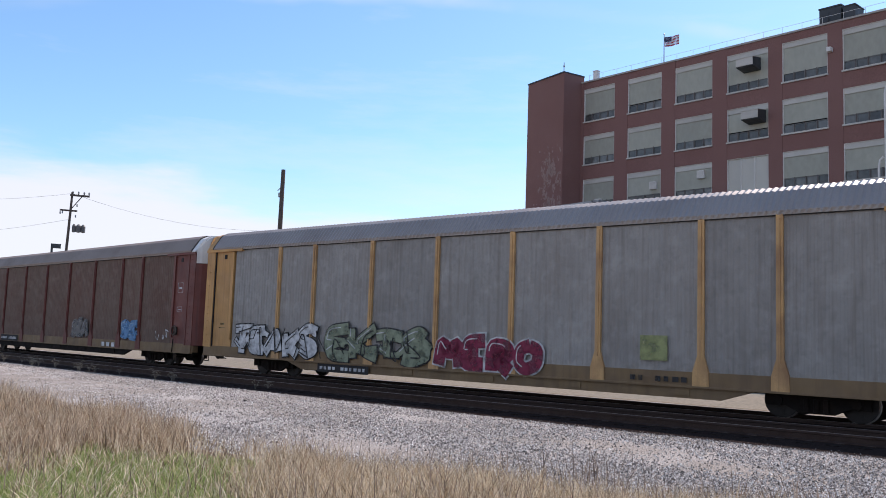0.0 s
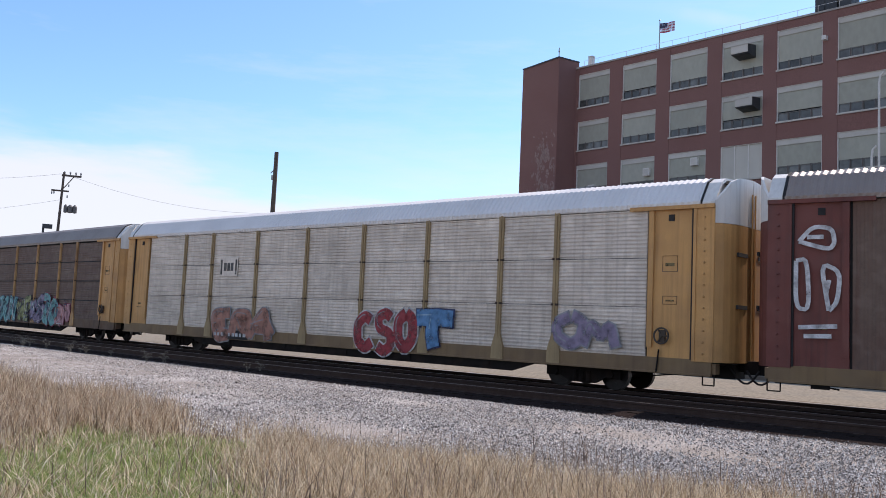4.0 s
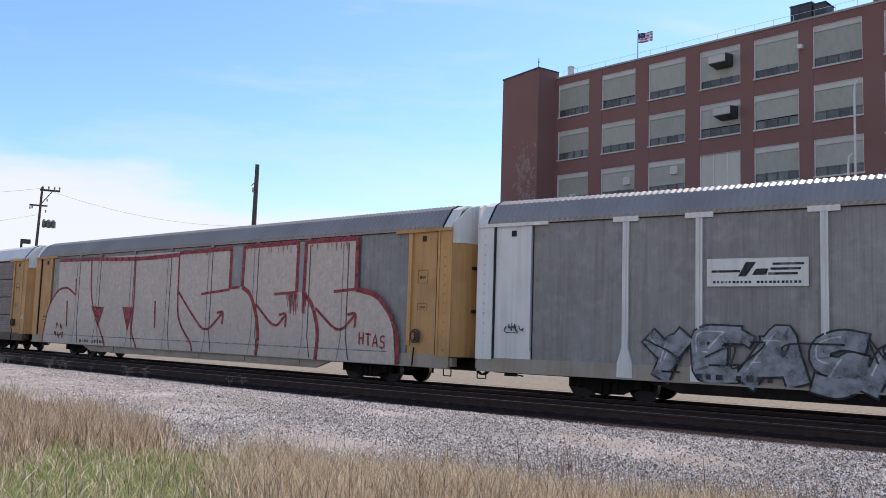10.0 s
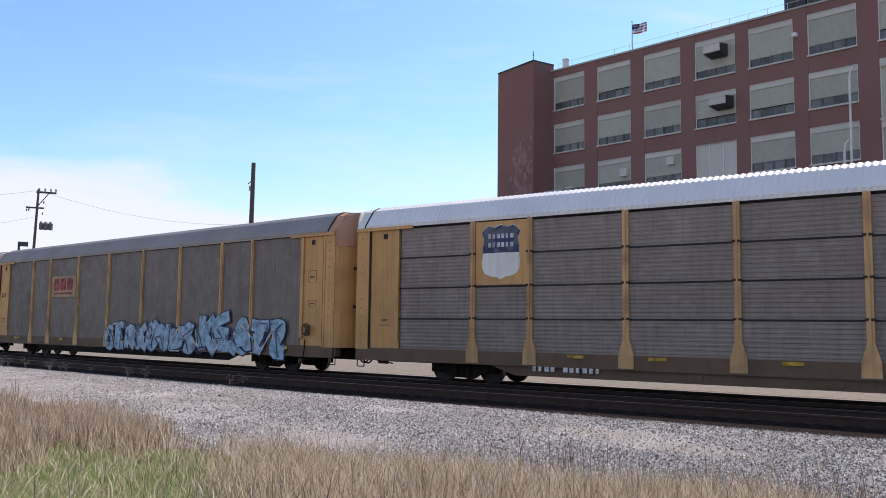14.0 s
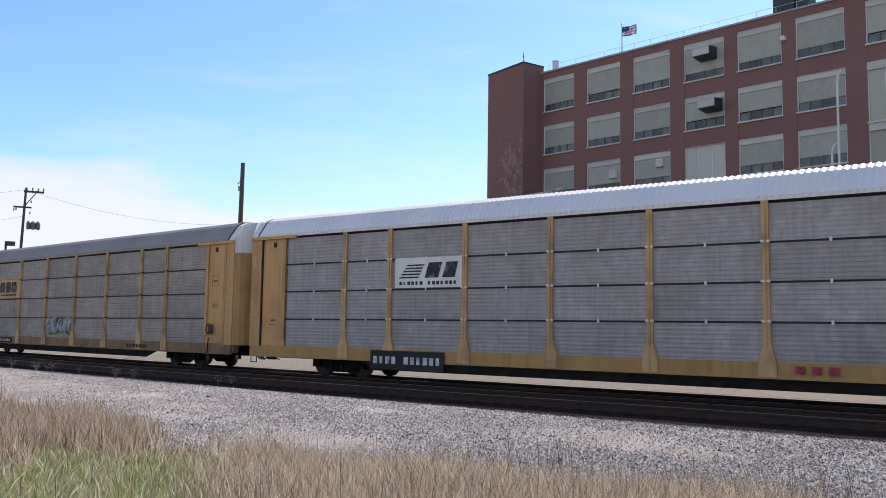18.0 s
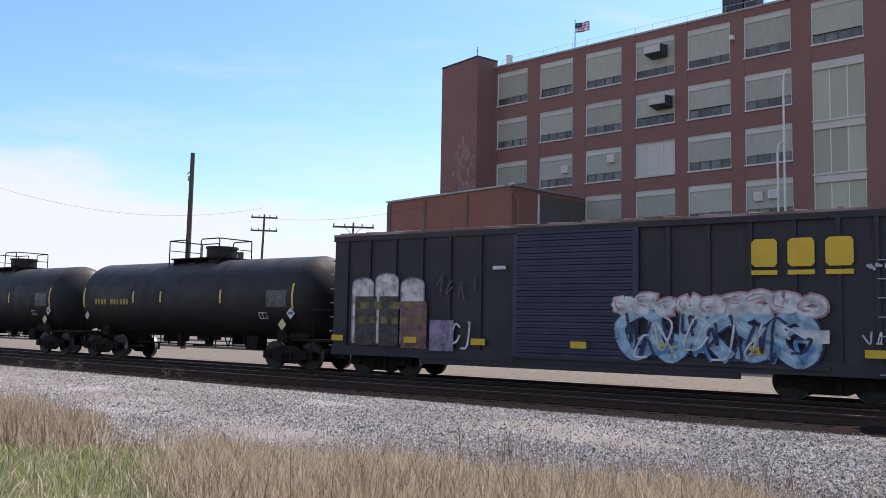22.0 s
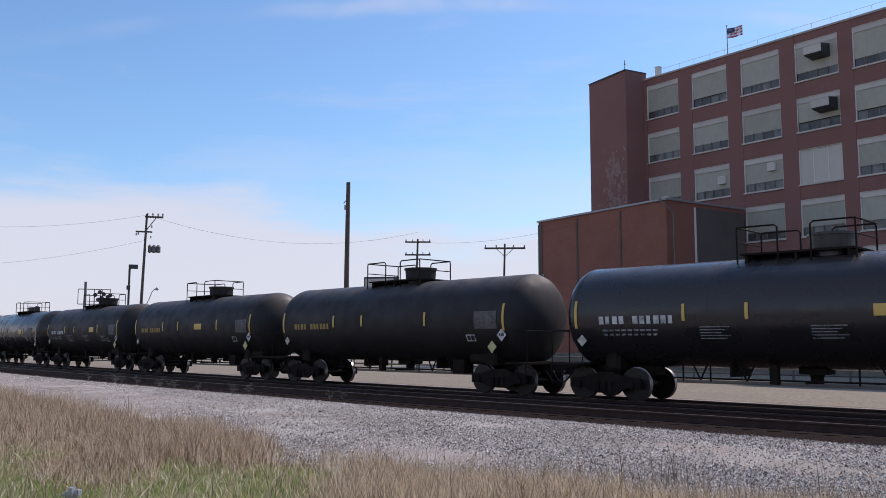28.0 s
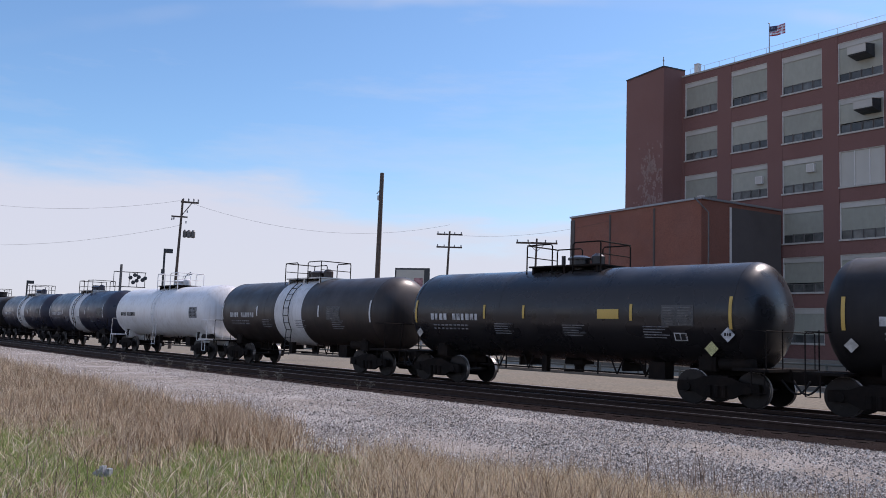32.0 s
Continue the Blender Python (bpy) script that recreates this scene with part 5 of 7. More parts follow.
def shield(c, x0, x1, z0, z1, panel, striped=True):
    """A yellow sheet with a shield: blue above, stripes or plain white below."""
    s = part("sign_panel", plate(x0, x1, z0, z1, NEAR + 0.002, 0.012), panel, c, "yellow sheet with a blue and white shield")
    w, cx = (x1 - x0), (x0 + x1) / 2
    zt, zm, zb = z1 - 0.14, z1 - 0.95, z0 + 0.16
    hw = w * 0.37
    out = [(-0.93, 0), (-0.9, 0.3), (-0.84, 0.52), (-0.97, 0.78), (-0.62, 1.0), (-0.3, 0.92), (0, 1.02), (0.3, 0.92), (0.62, 1.0), (0.97, 0.78), (0.84, 0.52), (0.9, 0.3), (0.93, 0)]
    part("shield_edge", Mesh().prism([(cx + hw * a * 1.07, zm - 0.03 + (zt + 0.06 - zm) * b) for a, b in out], "y", NEAR - 0.018, NEAR - 0.011), INK["white"], s)
    part("shield_head", Mesh().prism([(cx + hw * a * 1.05, zm + (zt - zm) * b) for a, b in out], "y", NEAR - 0.022, NEAR - 0.012), INK["navy"], s)
    low = [(-0.93, zm), (0.93, zm), (1.0, zm - 0.25), (0.98, zm - 0.45), (0.86, zb + 0.18), (0.55, zb + 0.09), (0.25, zb + 0.07), (0, zb), (-0.25, zb + 0.07), (-0.55, zb + 0.09), (-0.86, zb + 0.18), (-0.98, zm - 0.45), (-1.0, zm - 0.25)]
    part("shield_field", Mesh().prism([(cx + hw * a, z) for a, z in low], "y", NEAR - 0.022, NEAR - 0.012), WHITE, s)
    bars = Mesh()
    for zz in (zm + 0.16, zm + 0.42):
        bars.join(blocks(cx - hw * 0.7, cx + hw * 0.7, zz, zz + 0.16, 6, NEAR - 0.022))
    part("bar", bars, INK["white"], s)
    if striped:
        st = Mesh()
        for i in range(6):
            x = cx + hw * (-0.82 + 0.29 * i)
            st.box(x, x + hw * 0.13, NEAR - 0.028, NEAR - 0.022, zb + 0.14 + 0.05 * abs(i - 2.5) * 0.4, zm - 0.06)
        part("stripe", st, INK["scarlet"], s)


def sign(c, x0, x1, z0, z1, back, ink, kind):
    """A flat maker's sheet with plain shapes where its mark stands."""
    s = part("sign_panel", plate(x0, x1, z0, z1, NEAR + 0.002, 0.012), back, c)
    m, w, h = Mesh(), x1 - x0, z1 - z0
    y0, y1 = NEAR - 0.02, NEAR - 0.011
    if kind == "three":
        for i in range(3):
            a = x0 + w * (0.12 + 0.27 * i)
            m.prism([(a, z0 + h * 0.32), (a + w * 0.2, z0 + h * 0.32), (a + w * 0.22, z0 + h * 0.5), (a + w * 0.2, z0 + h * 0.88), (a, z0 + h * 0.88), (a - w * 0.02, z0 + h * 0.6)], "y", y0, y1)
        m.box(x0 + w * 0.14, x0 + w * 0.86, y0, y1, z0 + h * 0.14, z0 + h * 0.22)
    elif kind == "speed":
        for i in range(5):
            m.prism([(x0 + w * (0.06 + 0.03 * i), z0 + h * (0.32 + 0.1 * i)), (x0 + w * (0.36 + 0.02 * i), z0 + h * (0.32 + 0.1 * i)), (x0 + w * (0.38 + 0.02 * i), z0 + h * (0.37 + 0.1 * i)), (x0 + w * (0.08 + 0.03 * i), z0 + h * (0.37 + 0.1 * i))], "y", y0, y1)
        m.prism([(x0 + w * 0.46, z0 + h * 0.32), (x0 + w * 0.66, z0 + h * 0.32), (x0 + w * 0.72, z0 + h * 0.82), (x0 + w * 0.52, z0 + h * 0.82)], "y", y0, y1)
        m.prism([(x0 + w * 0.72, z0 + h * 0.32), (x0 + w * 0.9, z0 + h * 0.32), (x0 + w * 0.95, z0 + h * 0.82), (x0 + w * 0.78, z0 + h * 0.82)], "y", y0, y1)
        m.join(blocks(x0 + w * 0.06, x0 + w * 0.94, z0 + h * 0.08, z0 + h * 0.22, 14, y1))
    elif kind == "winged":
        m.box(x0 + w * 0.05, x0 + w * 0.34, y0, y1, z0 + h * 0.5, z0 + h * 0.58)
        m.prism([(x0 + w * 0.32, z0 + h * 0.35), (x0 + w * 0.4, z0 + h * 0.35), (x0 + w * 0.5, z0 + h * 0.86), (x0 + w * 0.4, z0 + h * 0.86)], "y", y0, y1)
        m.prism([(x0 + w * 0.46, z0 + h * 0.4), (x0 + w * 0.6, z0 + h * 0.4), (x0 + w * 0.62, z0 + h * 0.62), (x0 + w * 0.5, z0 + h * 0.62)], "y", y0, y1)
        for i in range(3):
            m.box(x0 + w * (0.62 + 0.02 * i), x0 + w * (0.9 + 0.03 * i), y0, y1, z0 + h * (0.4 + 0.17 * i), z0 + h * (0.48 + 0.17 * i))
        m.join(blocks(x0 + w * 0.06, x0 + w * 0.94, z0 + h * 0.1, z0 + h * 0.2, 22, y1))
    elif kind == "bracket":
        for sx in (0.05, 0.87):
            m.box(x0 + w * sx, x0 + w * (sx + 0.08), y0, y1, z0 + h * 0.1, z0 + h * 0.9)
        for i in range(3):
            m.box(x0 + w * (0.24 + 0.19 * i), x0 + w * (0.38 + 0.19 * i), y0, y1, z0 + h * 0.3, z0 + h * 0.72)
    part("mark", m, ink, s)


def car_centre(n, shift):
    return -17.7 - 29.137 * n + shift


# the grey carrier that leads
w0 = autorack("weathered grey car carrier with yellow posts and sprayed lettering", car_centre(0, -0.04), PLAIN_GREY, POST_YELLOW, YELLOW, SILL_TAN, DARK_ROOF, 1, True, deep=True)
letters(w0, -11.84, -7, 0.66, 1.86, 5, "white", "black", 11, 0.22, forms="TEAKS")
letters(w0, -6.51, -1.68, 0.7, 1.95, 4, "green", "black", 12, 0.3, inner="white", forms="EKTS", fat=0.3)
scribble(w0, -11.7, -1.8, 0.75, 1.8, 9, "black", 14, 0.045, 0.034)
letters(w0, -1.28, 2.67, 0.56, 1.72, 4, "wine", "white", 13, 0.1, gap=-0.05, inner="white", forms="MERO", fat=0.36)
part("graffiti", plate(5.73, 6.51, 1.25, 1.9, NEAR - 0.034), INK["lime"], w0, "faded yellow-green sprayed patch")
number_board(w0, -6.81, -4.44, 0.3, 0.58)
number_board(w0, 5.43, 7.11, board=False, ink=INK["black"], n=7)

w1 = autorack("soot-brown car carrier with oxide-red posts and doors", car_centre(1, 0.07), RUST_PANEL, OXIDE, OXIDE, SILL_TAN, DUSTY_ROOF, 1, True, end_top=WHITE)
letters(w1, 7.79, 9.27, 1.08, 1.9, 2, "blue", "blue", 21, 0.2, inner="pale_blue")
letters(w1, 2.27, 4.14, 1.05, 2.0, 3, "faint", "faint", 22, 0.12, inner="grey")
for stroke in ([(-13.33, 3.9), (-13.03, 4.25), (-12.61, 4.2), (-12.55, 3.85), (-12.67, 3.7), (-13.33, 3.9)], [(-13.15, 4.0), (-12.79, 4.0)], [(-13.39, 3.45), (-13.15, 3.5), (-13.09, 2.3), (-13.39, 2.35), (-13.39, 3.45)],
               [(-12.67, 2.3), (-12.85, 3.4), (-12.43, 3.2), (-12.49, 2.5), (-12.67, 2.3)], [(-12.73, 2.7), (-12.67, 3.0)], [(-13.33, 1.9), (-12.49, 1.95)], [(-13.21, 1.7), (-12.61, 1.72)]):
    part("graffiti", ribbon(rounded(stroke), 0.1, NEAR - 0.056), INK["white"], w1, "white sprayed stroke on the red door")
scribble(w1, -10.46, -8.29, 1.05, 1.9, 4, "green", 25)
scribble(w1, 11.05, 12.25, 1.1, 1.6, 3, "white", 26)
number_board(w1, -7.3, -4.94)
for x in (5.73, 6.25, 6.78):
    part("company_mark", blocks(x, x + 0.533, 0.66, 0.9, 1, NEAR - 0.055), INK["white"], w1)

w2 = autorack("silver car carrier with tan posts and bright sprayed lettering", car_centre(2, -0.04), SILVER, TAN, YELLOW, SILL_TAN, BRIGHT_ROOF, 3, False, seam=False, joint=0.012, end_top=WHITE)
letters(w2, -7, -3.16, 0.5, 1.9, 3, "rose", "grey", 31, forms="ERA")
letters(w2, 1.33, 4.14, 0.45, 2.05, 3, "dull_red", "white", 32, 0.12, gap=-0.04, inner="grey", forms="CSO", fat=0.3)
letters(w2, 4.14, 5.62, 0.55, 1.95, 1, "blue", "navy", 33, 0.1, inner="pale_blue", forms="T", fat=0.36)
letters(w2, 9.47, 11.35, 1.05, 2.0, 2, "lilac", "grey", 34, 0.15, inner="grey", forms="OM")
sign(w2, -6.81, -5.62, 3.1, 3.85, SILVER, INK["smoke"], "bracket")
number_board(w2, -6.9, -4.73, n=9)

w3 = autorack("soot-brown car carrier with yellow posts and a shield sign", car_centre(3, 0.08), BROWN_PANEL, POST_YELLOW, YELLOW, SILL_BROWN, DARK_ROOF, 4, False, end_top=WHITE)
shield(w3, -9.27, -7.49, 2.9, 4.84, YELLOW)
letters(w3, -2.37, 2.08, 0.52, 2.1, 5, "turquoise", "navy", 41, 0.2, inner="pale_blue", forms="TASCH")
letters(w3, 2.27, 4.14, 0.7, 1.95, 2, "lime", "smoke", 42, forms="YE")
letters(w3, 4.14, 5.92, 0.66, 2.0, 2, "lilac", "navy", 43, forms="KS", inner="turquoise")
letters(w3, 5.82, 7.6, 0.6, 2.05, 2, "turquoise", "wine", 44, forms="ZO", inner="lilac")
letters(w3, 7.4, 9.17, 0.55, 1.75, 2, "pink", "wine", 45, forms="RN", inner="orange")
scribble(w3, -2.3, 8.9, 0.65, 1.95, 12, "navy", 49, 0.05, 0.034)
scribble(w3, -2.1, 8.7, 0.7, 1.9, 9, "white", 50, 0.03, 0.036)
scribble(w3, -11.74, -9.87, 1.12, 1.5, 6, "grey", 46)
scribble(w3, -9.17, -7.6, 1.12, 1.5, 5, "grey", 47)
scribble(w3, -7, -4.73, 1.15, 1.55, 6, "grey", 48)
number_board(w3, -7.49, -5.33)

w4 = autorack("grey car carrier with white posts, doors and sign", car_centre(4, -0.07), PLAIN_GREY, WHITE, WHITE, SILL_GREY, DARK_ROOF, 1, True, end=WHITE, cap=True)
sign(w4, -7.2, -4.79, 3.03, 3.72, WHITE, INK["black"], "winged")
letters(w4, -8.89, -0.79, 0.5, 2.0, 6, "grey", "black", 51, 0.3, gap=-0.06, inner="white", forms="YEASMY", fat=0.3)
scribble(w4, -8.89, -0.7, 0.6, 1.95, 5, "black", 57, 0.045, 0.045)
for stroke in ([(4.73, 1.85), (5.33, 1.85)], [(5.03, 1.85), (5.05, 1.2)], [(5.43, 1.22), (5.45, 1.84), (5.87, 1.84), (5.89, 1.22), (5.43, 1.22)], [(6.04, 1.86), (6.28, 1.55), (6.53, 1.86)],
               [(6.28, 1.55), (6.28, 1.22)], [(6.76, 1.86), (6.76, 1.22)], [(4.39, 1.3), (4.54, 1.22), (4.64, 1.4), (4.64, 1.86)]):
    part("graffiti", ribbon(stroke, 0.085, NEAR - 0.05), INK["white"], w4, "faded white sprayed stroke")
scribble(w4, -13.15, -12.43, 1.75, 2.0, 4, "navy", 53, 0.03)
number_board(w4, -7.49, -5.52, board=False, ink=INK["black"], n=8)

w5 = autorack("grey car carrier covered in cream and red graffiti", car_centre(5, 0.07), PLAIN_GREY, PLAIN_GREY, YELLOW, SILL_GREY, DARK_ROOF, 1, True, deep=True, end_top=WHITE)
FILL = [(-12.7, 0.62), (-12.7, 1.12), (-12.28, 2.38), (-11.35, 3.28), (-11.45, 4.68), (9.87, 4.75), (9.87, 3.0), (10.98, 2.78), (11.66, 2.08), (11.86, 0.62)]
HOLLOWS = [(2.92, 3.58, 3.18, 4.76), (6.95, 7.18, 2.97, 4.76)]     # wagon side left bare between the letters
piece = part("graffiti", Mesh().prism(FILL, "y", NEAR - 0.064, NEAR - 0.058), CREAM, w5, "wagon-high cream letters sprayed with red outlines")
for x0, x1, z0, z1 in HOLLOWS:
    part("bare_patch", Mesh().box(x0, x1, NEAR - 0.070, NEAR - 0.064, z0, z1), PLAIN_GREY, piece)
BOLD = [[(2.85, 4.78), (2.86, 3.12)], [(6.87, 4.8), (6.87, 2.95)], [(9.92, 4.78), (9.94, 3.02)], [(9.94, 3.04), (10.91, 2.86), (11.6, 2.21), (11.93, 1.44), (11.92, 0.63)], [(3.68, 4.76), (3.65, 3.2)], [(7.3, 4.76), (7.26, 2.9)],
        [(3.65, 3.18), (4.19, 2.93), (4.63, 2.07), (4.78, 1.3), (4.67, 0.62)], [(7.24, 2.95), (7.78, 2.5), (8.12, 1.57), (8.02, 0.62)], [(-11.45, 4.68), (-8.18, 4.63)], [(-8.18, 4.64), (-4.19, 4.5), (-0.82, 4.58)], [(-0.77, 4.66), (2.86, 4.7)], [(3.68, 4.73), (6.87, 4.76)], [(7.3, 4.76), (9.94, 4.76)]]
FINE = [[(-12.7, 0.62), (-12.66, 1.1), (-12.28, 2.38), (-11.35, 3.24), (-10.4, 3.34), (-9.51, 2.94)], [(-8.18, 4.64), (-8.03, 2.84), (-7.3, 1.7), (-6.56, 0.81), (-6.49, 0.62)], [(-4.22, 4.55), (-4.15, 2.36), (-4.26, 1.3), (-3.82, 0.74), (-3.78, 0.62)],
        [(-0.77, 4.64), (-0.71, 2.22), (-0.38, 1.61), (0.42, 0.94), (0.51, 0.62)], [(-0.67, 3.03), (0.02, 2.41), (1.35, 1.34), (2.52, 2.22)], [(2.86, 3.1), (0.97, 2.93)], [(2.85, 3.15), (3.48, 3.18)], [(6.87, 2.96), (5.61, 2.9)],
        [(4.53, 2.54), (5.73, 1.63), (6.36, 2.18)], [(9.92, 3.04), (8.84, 2.97)], [(7.92, 2.4), (9.18, 1.53), (9.99, 2.22)], [(-10.34, 2.68), (-10.22, 1.42)], [(-2.43, 2.66), (-2.36, 1.51)], [(-9.58, 3.74), (-9.51, 2.96)]]
FINE += [[(x - 0.42, z - 0.08), (x, z), (x - 0.05, z - 0.52)] for x, z in ((2.52, 2.26), (6.36, 2.22), (9.99, 2.26))]        # arrow heads
for k, (stroke, wide) in enumerate([(q, 0.17) for q in BOLD] + [(q, 0.10) for q in FINE]):
    part("stroke", ribbon(rounded(stroke), wide, NEAR - 0.0712 - 0.0002 * k), INK["dull_red"], piece)
for tip in ([(-7.92, 2.42), (-6.72, 2.38), (-7.22, 1.46)], [(-5.1, 2.39), (-4.18, 2.38), (-4.56, 1.29)]):
    part("stroke", Mesh().prism(tip, "y", NEAR - 0.084, NEAR - 0.079), INK["dull_red"], piece)
rng5, drips = random.Random(55), Mesh()
for k in range(150):        # paint that ran down from the red lines
    x, z = rng5.choice([(rng5.uniform(-11.0, 9.6), 4.66), (rng5.uniform(-8, 9.6), 4.64), (rng5.uniform(-11, 9.8), 4.66), (rng5.uniform(6.3, 7.4), 2.9)])
    if not any(a < x < b for a, b, _, _ in HOLLOWS):
        drips.box(x, x + rng5.uniform(0.01, 0.03), NEAR - 0.0800, NEAR - 0.0790, z - rng5.uniform(0.06, 0.3) * (1 if z > 4 else 2.6), z)
tagged(part("drip", drips, INK["dull_red"], piece), kind="stuff")
for x in BAYS[1:-1]:        # posts and sheet joints show through the paint
    for dx, wide in ((-0.13, 0.035), (0.13, 0.05)):
        part("joint", ribbon([(x + dx * 2.2, 0.66), (x + dx, 1.4), (x + dx, 4.62)], wide, NEAR - 0.068), INK["smoke" if dx > 0 else "grey"], piece)
part("joint", ribbon([(-12.3, 1.02), (11.5, 1.02)], 0.04, NEAR - 0.0665), INK["grey"], piece)
for i, g in enumerate("HTAS"):
    for stroke in GLYPHS[g]:
        part("tag", ribbon([(10.15 + 0.33 * (i + a * 0.75), 1.2 + 0.42 * b - 0.03 * i) for a, b in stroke], 0.06, NEAR - 0.074 - 0.002 * i), INK["dull_red"], piece)
scribble(piece, -11.45, -10.63, 1.28, 1.62, 2, "dull_red", 54, 0.07, 0.026)
scribble(piece, -11.45, -10.43, 0.88, 1.18, 4, "dull_red", 55, 0.07, 0.026)
number_board(w5, -8.9, -6.54, board=False, ink=INK["black"], n=10)

w6 = autorack("dark grey car carrier with yellow posts and white-topped roof", car_centre(6, -0.09), DARK_GREY, POST_YELLOW, YELLOW, SILL_BROWN, BRIGHT_ROOF, 4, False, end_top=WHITE, deep=True)
shield(w6, -9.27, -7.49, 2.95, 4.84, YELLOW, striped=False)
number_board(w6, -7.3, -5.13, 0.38, 0.72, board=False)
part("placard", Mesh().turned([(NEAR - 0.06, 0.02), (NEAR - 0.06, 0.14), (NEAR - 0.05, 0.14), (NEAR - 0.05, 0.02)], 18, "y", at=(13.75, 0.03, 1.85)), INK["white"], w6)
for x in (-5.92, -3.55, -0.19, 2.76, 5.52, 8.29, 10.65):
    part("reflector", Mesh().box(x - 0.25, x + 0.25, NEAR - 0.06, NEAR - 0.05, 0.88, 0.96), INK["yellow"], w6)

w7 = autorack("brown-grey car carrier with yellow posts and blue graffiti", car_centre(7, -0.06), TAN_PANEL, POST_YELLOW, YELLOW, SILL_BROWN, DARK_ROOF, 1, True, end_top=SALMON)
sign(w7, -7.2, -4.64, 2.95, 4.0, TAN, INK["dull_red"], "three")
letters(w7, -1.48, 5.82, 0.46, 1.78, 8, "pale_blue", "navy", 71, 0.2, gap=-0.06, inner="white", forms="CERKOUNS", fat=0.28)
letters(w7, 6.11, 11.65, 0.44, 1.98, 5, "pale_blue", "navy", 72, 0.3, gap=-0.06, inner="teal", forms="KEATZ", fat=0.3)
scribble(w7, -1.4, 11.9, 0.55, 1.75, 13, "navy", 73, 0.045, 0.036)
scribble(w7, -1.0, 11.5, 0.6, 1.7, 8, "white", 74, 0.05, 0.038)
part("stencil", blocks(-13.21, -12.73, 3.0, 3.3, 3, NEAR + 0.028), INK["soot"], w7)
for x in (-10.86, -5.92, 0, 5.92, 11.35):
    part("reflector", Mesh().box(x - 0.3, x + 0.3, NEAR - 0.06, NEAR - 0.05, 0.84, 0.96), INK["yellow"], w7)

w8 = autorack("grey car carrier with yellow posts and a white sign", car_centre(8, 0.05), BLUE_GREY, POST_YELLOW, YELLOW, SILL_ORANGE, BRIGHT_ROOF, 4, False, end_top=WHITE)
sign(w8, -7.16, -4.54, 2.95, 3.9, WHITE, INK["black"], "speed")
number_board(w8, -8, -5.22, 0.36, 0.96)
for x in (5.03, 5.4, 5.76):
    part("company_mark", blocks(x, x + 0.367, 0.72, 0.94, 1, NEAR - 0.055), INK["dull_red"], w8)
number_board(w8, 10.16, 10.76, 0.66, 0.92, n=4)

w9 = autorack("dusty grey car carrier with yellow posts and a yellow sign", car_centre(9, 0.04), WARM_GREY, POST_YELLOW, YELLOW, SILL_RUST, DARK_ROOF, 4, False, end=YELLOW, end_top=WHITE)
sign(w9, -7.16, -4.54, 2.95, 3.92, YELLOW, INK["black"], "three")
letters(w9, -1.19, 1.57, 1.2, 1.9, 5, "grey", "grey", 91, 0.35, inner="white")
number_board(w9, -7.49, -5.13, 0.64, 0.92)
part("placard", plate(-13.27, -12.55, 3.6, 4.1, NEAR + 0.028), INK["yellow"], w9)
number_board(w9, 6.51, 8.09, board=False, ink=INK["black"], n=6)

# ---------- the boxcar ----------
BOX_BLUE = paint("faded_navy_boxcar", (0.028, 0.0275, 0.034), 0.6, spec=0.3, grain=0.12, stain=0.5, stain_scale=0.5, stain_color=(0.050, 0.043, 0.041), streak=0.3)
DOOR_BLUE = paint("deep_blue_door", (0.020, 0.023, 0.055), 0.55, grain=0.1, stain=0.35, stain_scale=0.7, streak=0.2)
RUST_ROOF = paint("rusted_roof", (0.16, 0.085, 0.065), 0.7, 0.1, grain=0.2, stain=0.6, stain_scale=0.8, stain_color=(0.45, 0.42, 0.40))
PALE_YELLOW = paint("pale_yellow_placard", (0.62, 0.60, 0.28), 0.6, grain=0.3, grain_scale=40, stain=0.3, stain_scale=3)
PEN_YELLOW = paint("tarnished_yellow_lettering", (0.36, 0.25, 0.07), 0.6, grain=0.15, stain=0.5, stain_scale=3)
LOGO_YELLOW = paint("logo_yellow", (0.62, 0.40, 0.02), 0.5, grain=0.06, stain=0.25, stain_scale=2)

box = thing("boxcar", "faded navy boxcar with yellow marks and graffiti", "railway wagon", FLEET)
part("body", Mesh().box(-7.72, 7.72, -1.44, 1.44, 0.72, 4.32), BOX_BLUE, box, "faded navy steel sides")
part("side_sill", Mesh().box(-7.74, 7.74, NEAR, NEAR + 0.08, 0.62, 0.92).box(-4.4, 4.4, NEAR + 0.02, NEAR + 0.08, 0.46, 0.62), BOX_BLUE, box)
part("top_chord", Mesh().box(-7.74, 7.74, NEAR, NEAR + 0.1, 4.2, 4.36), BOX_BLUE, box)
roof = Mesh().prism([(-1.5, 4.36), (1.5, 4.36), (1.5, 4.42), (0, 4.58), (-1.5, 4.42)], "x", -7.75, 7.75)
for i in range(16):
    x = -7.5 + i
    roof.prism([(-1.5, 4.42), (0, 4.58), (1.5, 4.42), (1.5, 4.46), (0, 4.63), (-1.5, 4.46)], "x", x, x + 0.12)
part("roof", roof, RUST_ROOF, box, "rust-brown roof with peeling pale patches")
rib = Mesh().box(-0.05, 0.05, NEAR - 0.01, NEAR + 0.06, 0.9, 4.22).data("rib", BOX_BLUE)
for x in (-7.2, -6.35, -5.4, -4.45, -3.5, -2.5, 2.75, 3.7, 4.65, 5.6, 6.5, 7.25):
    part("rib", rib, None, box).location = (x, 0, 0)
part("door", ribbed(3.2, 3.4, 20, False, 0.035), DOOR_BLUE, box, "deep blue ribbed sliding door").location = (-1.33, NEAR - 0.02, 0.82)
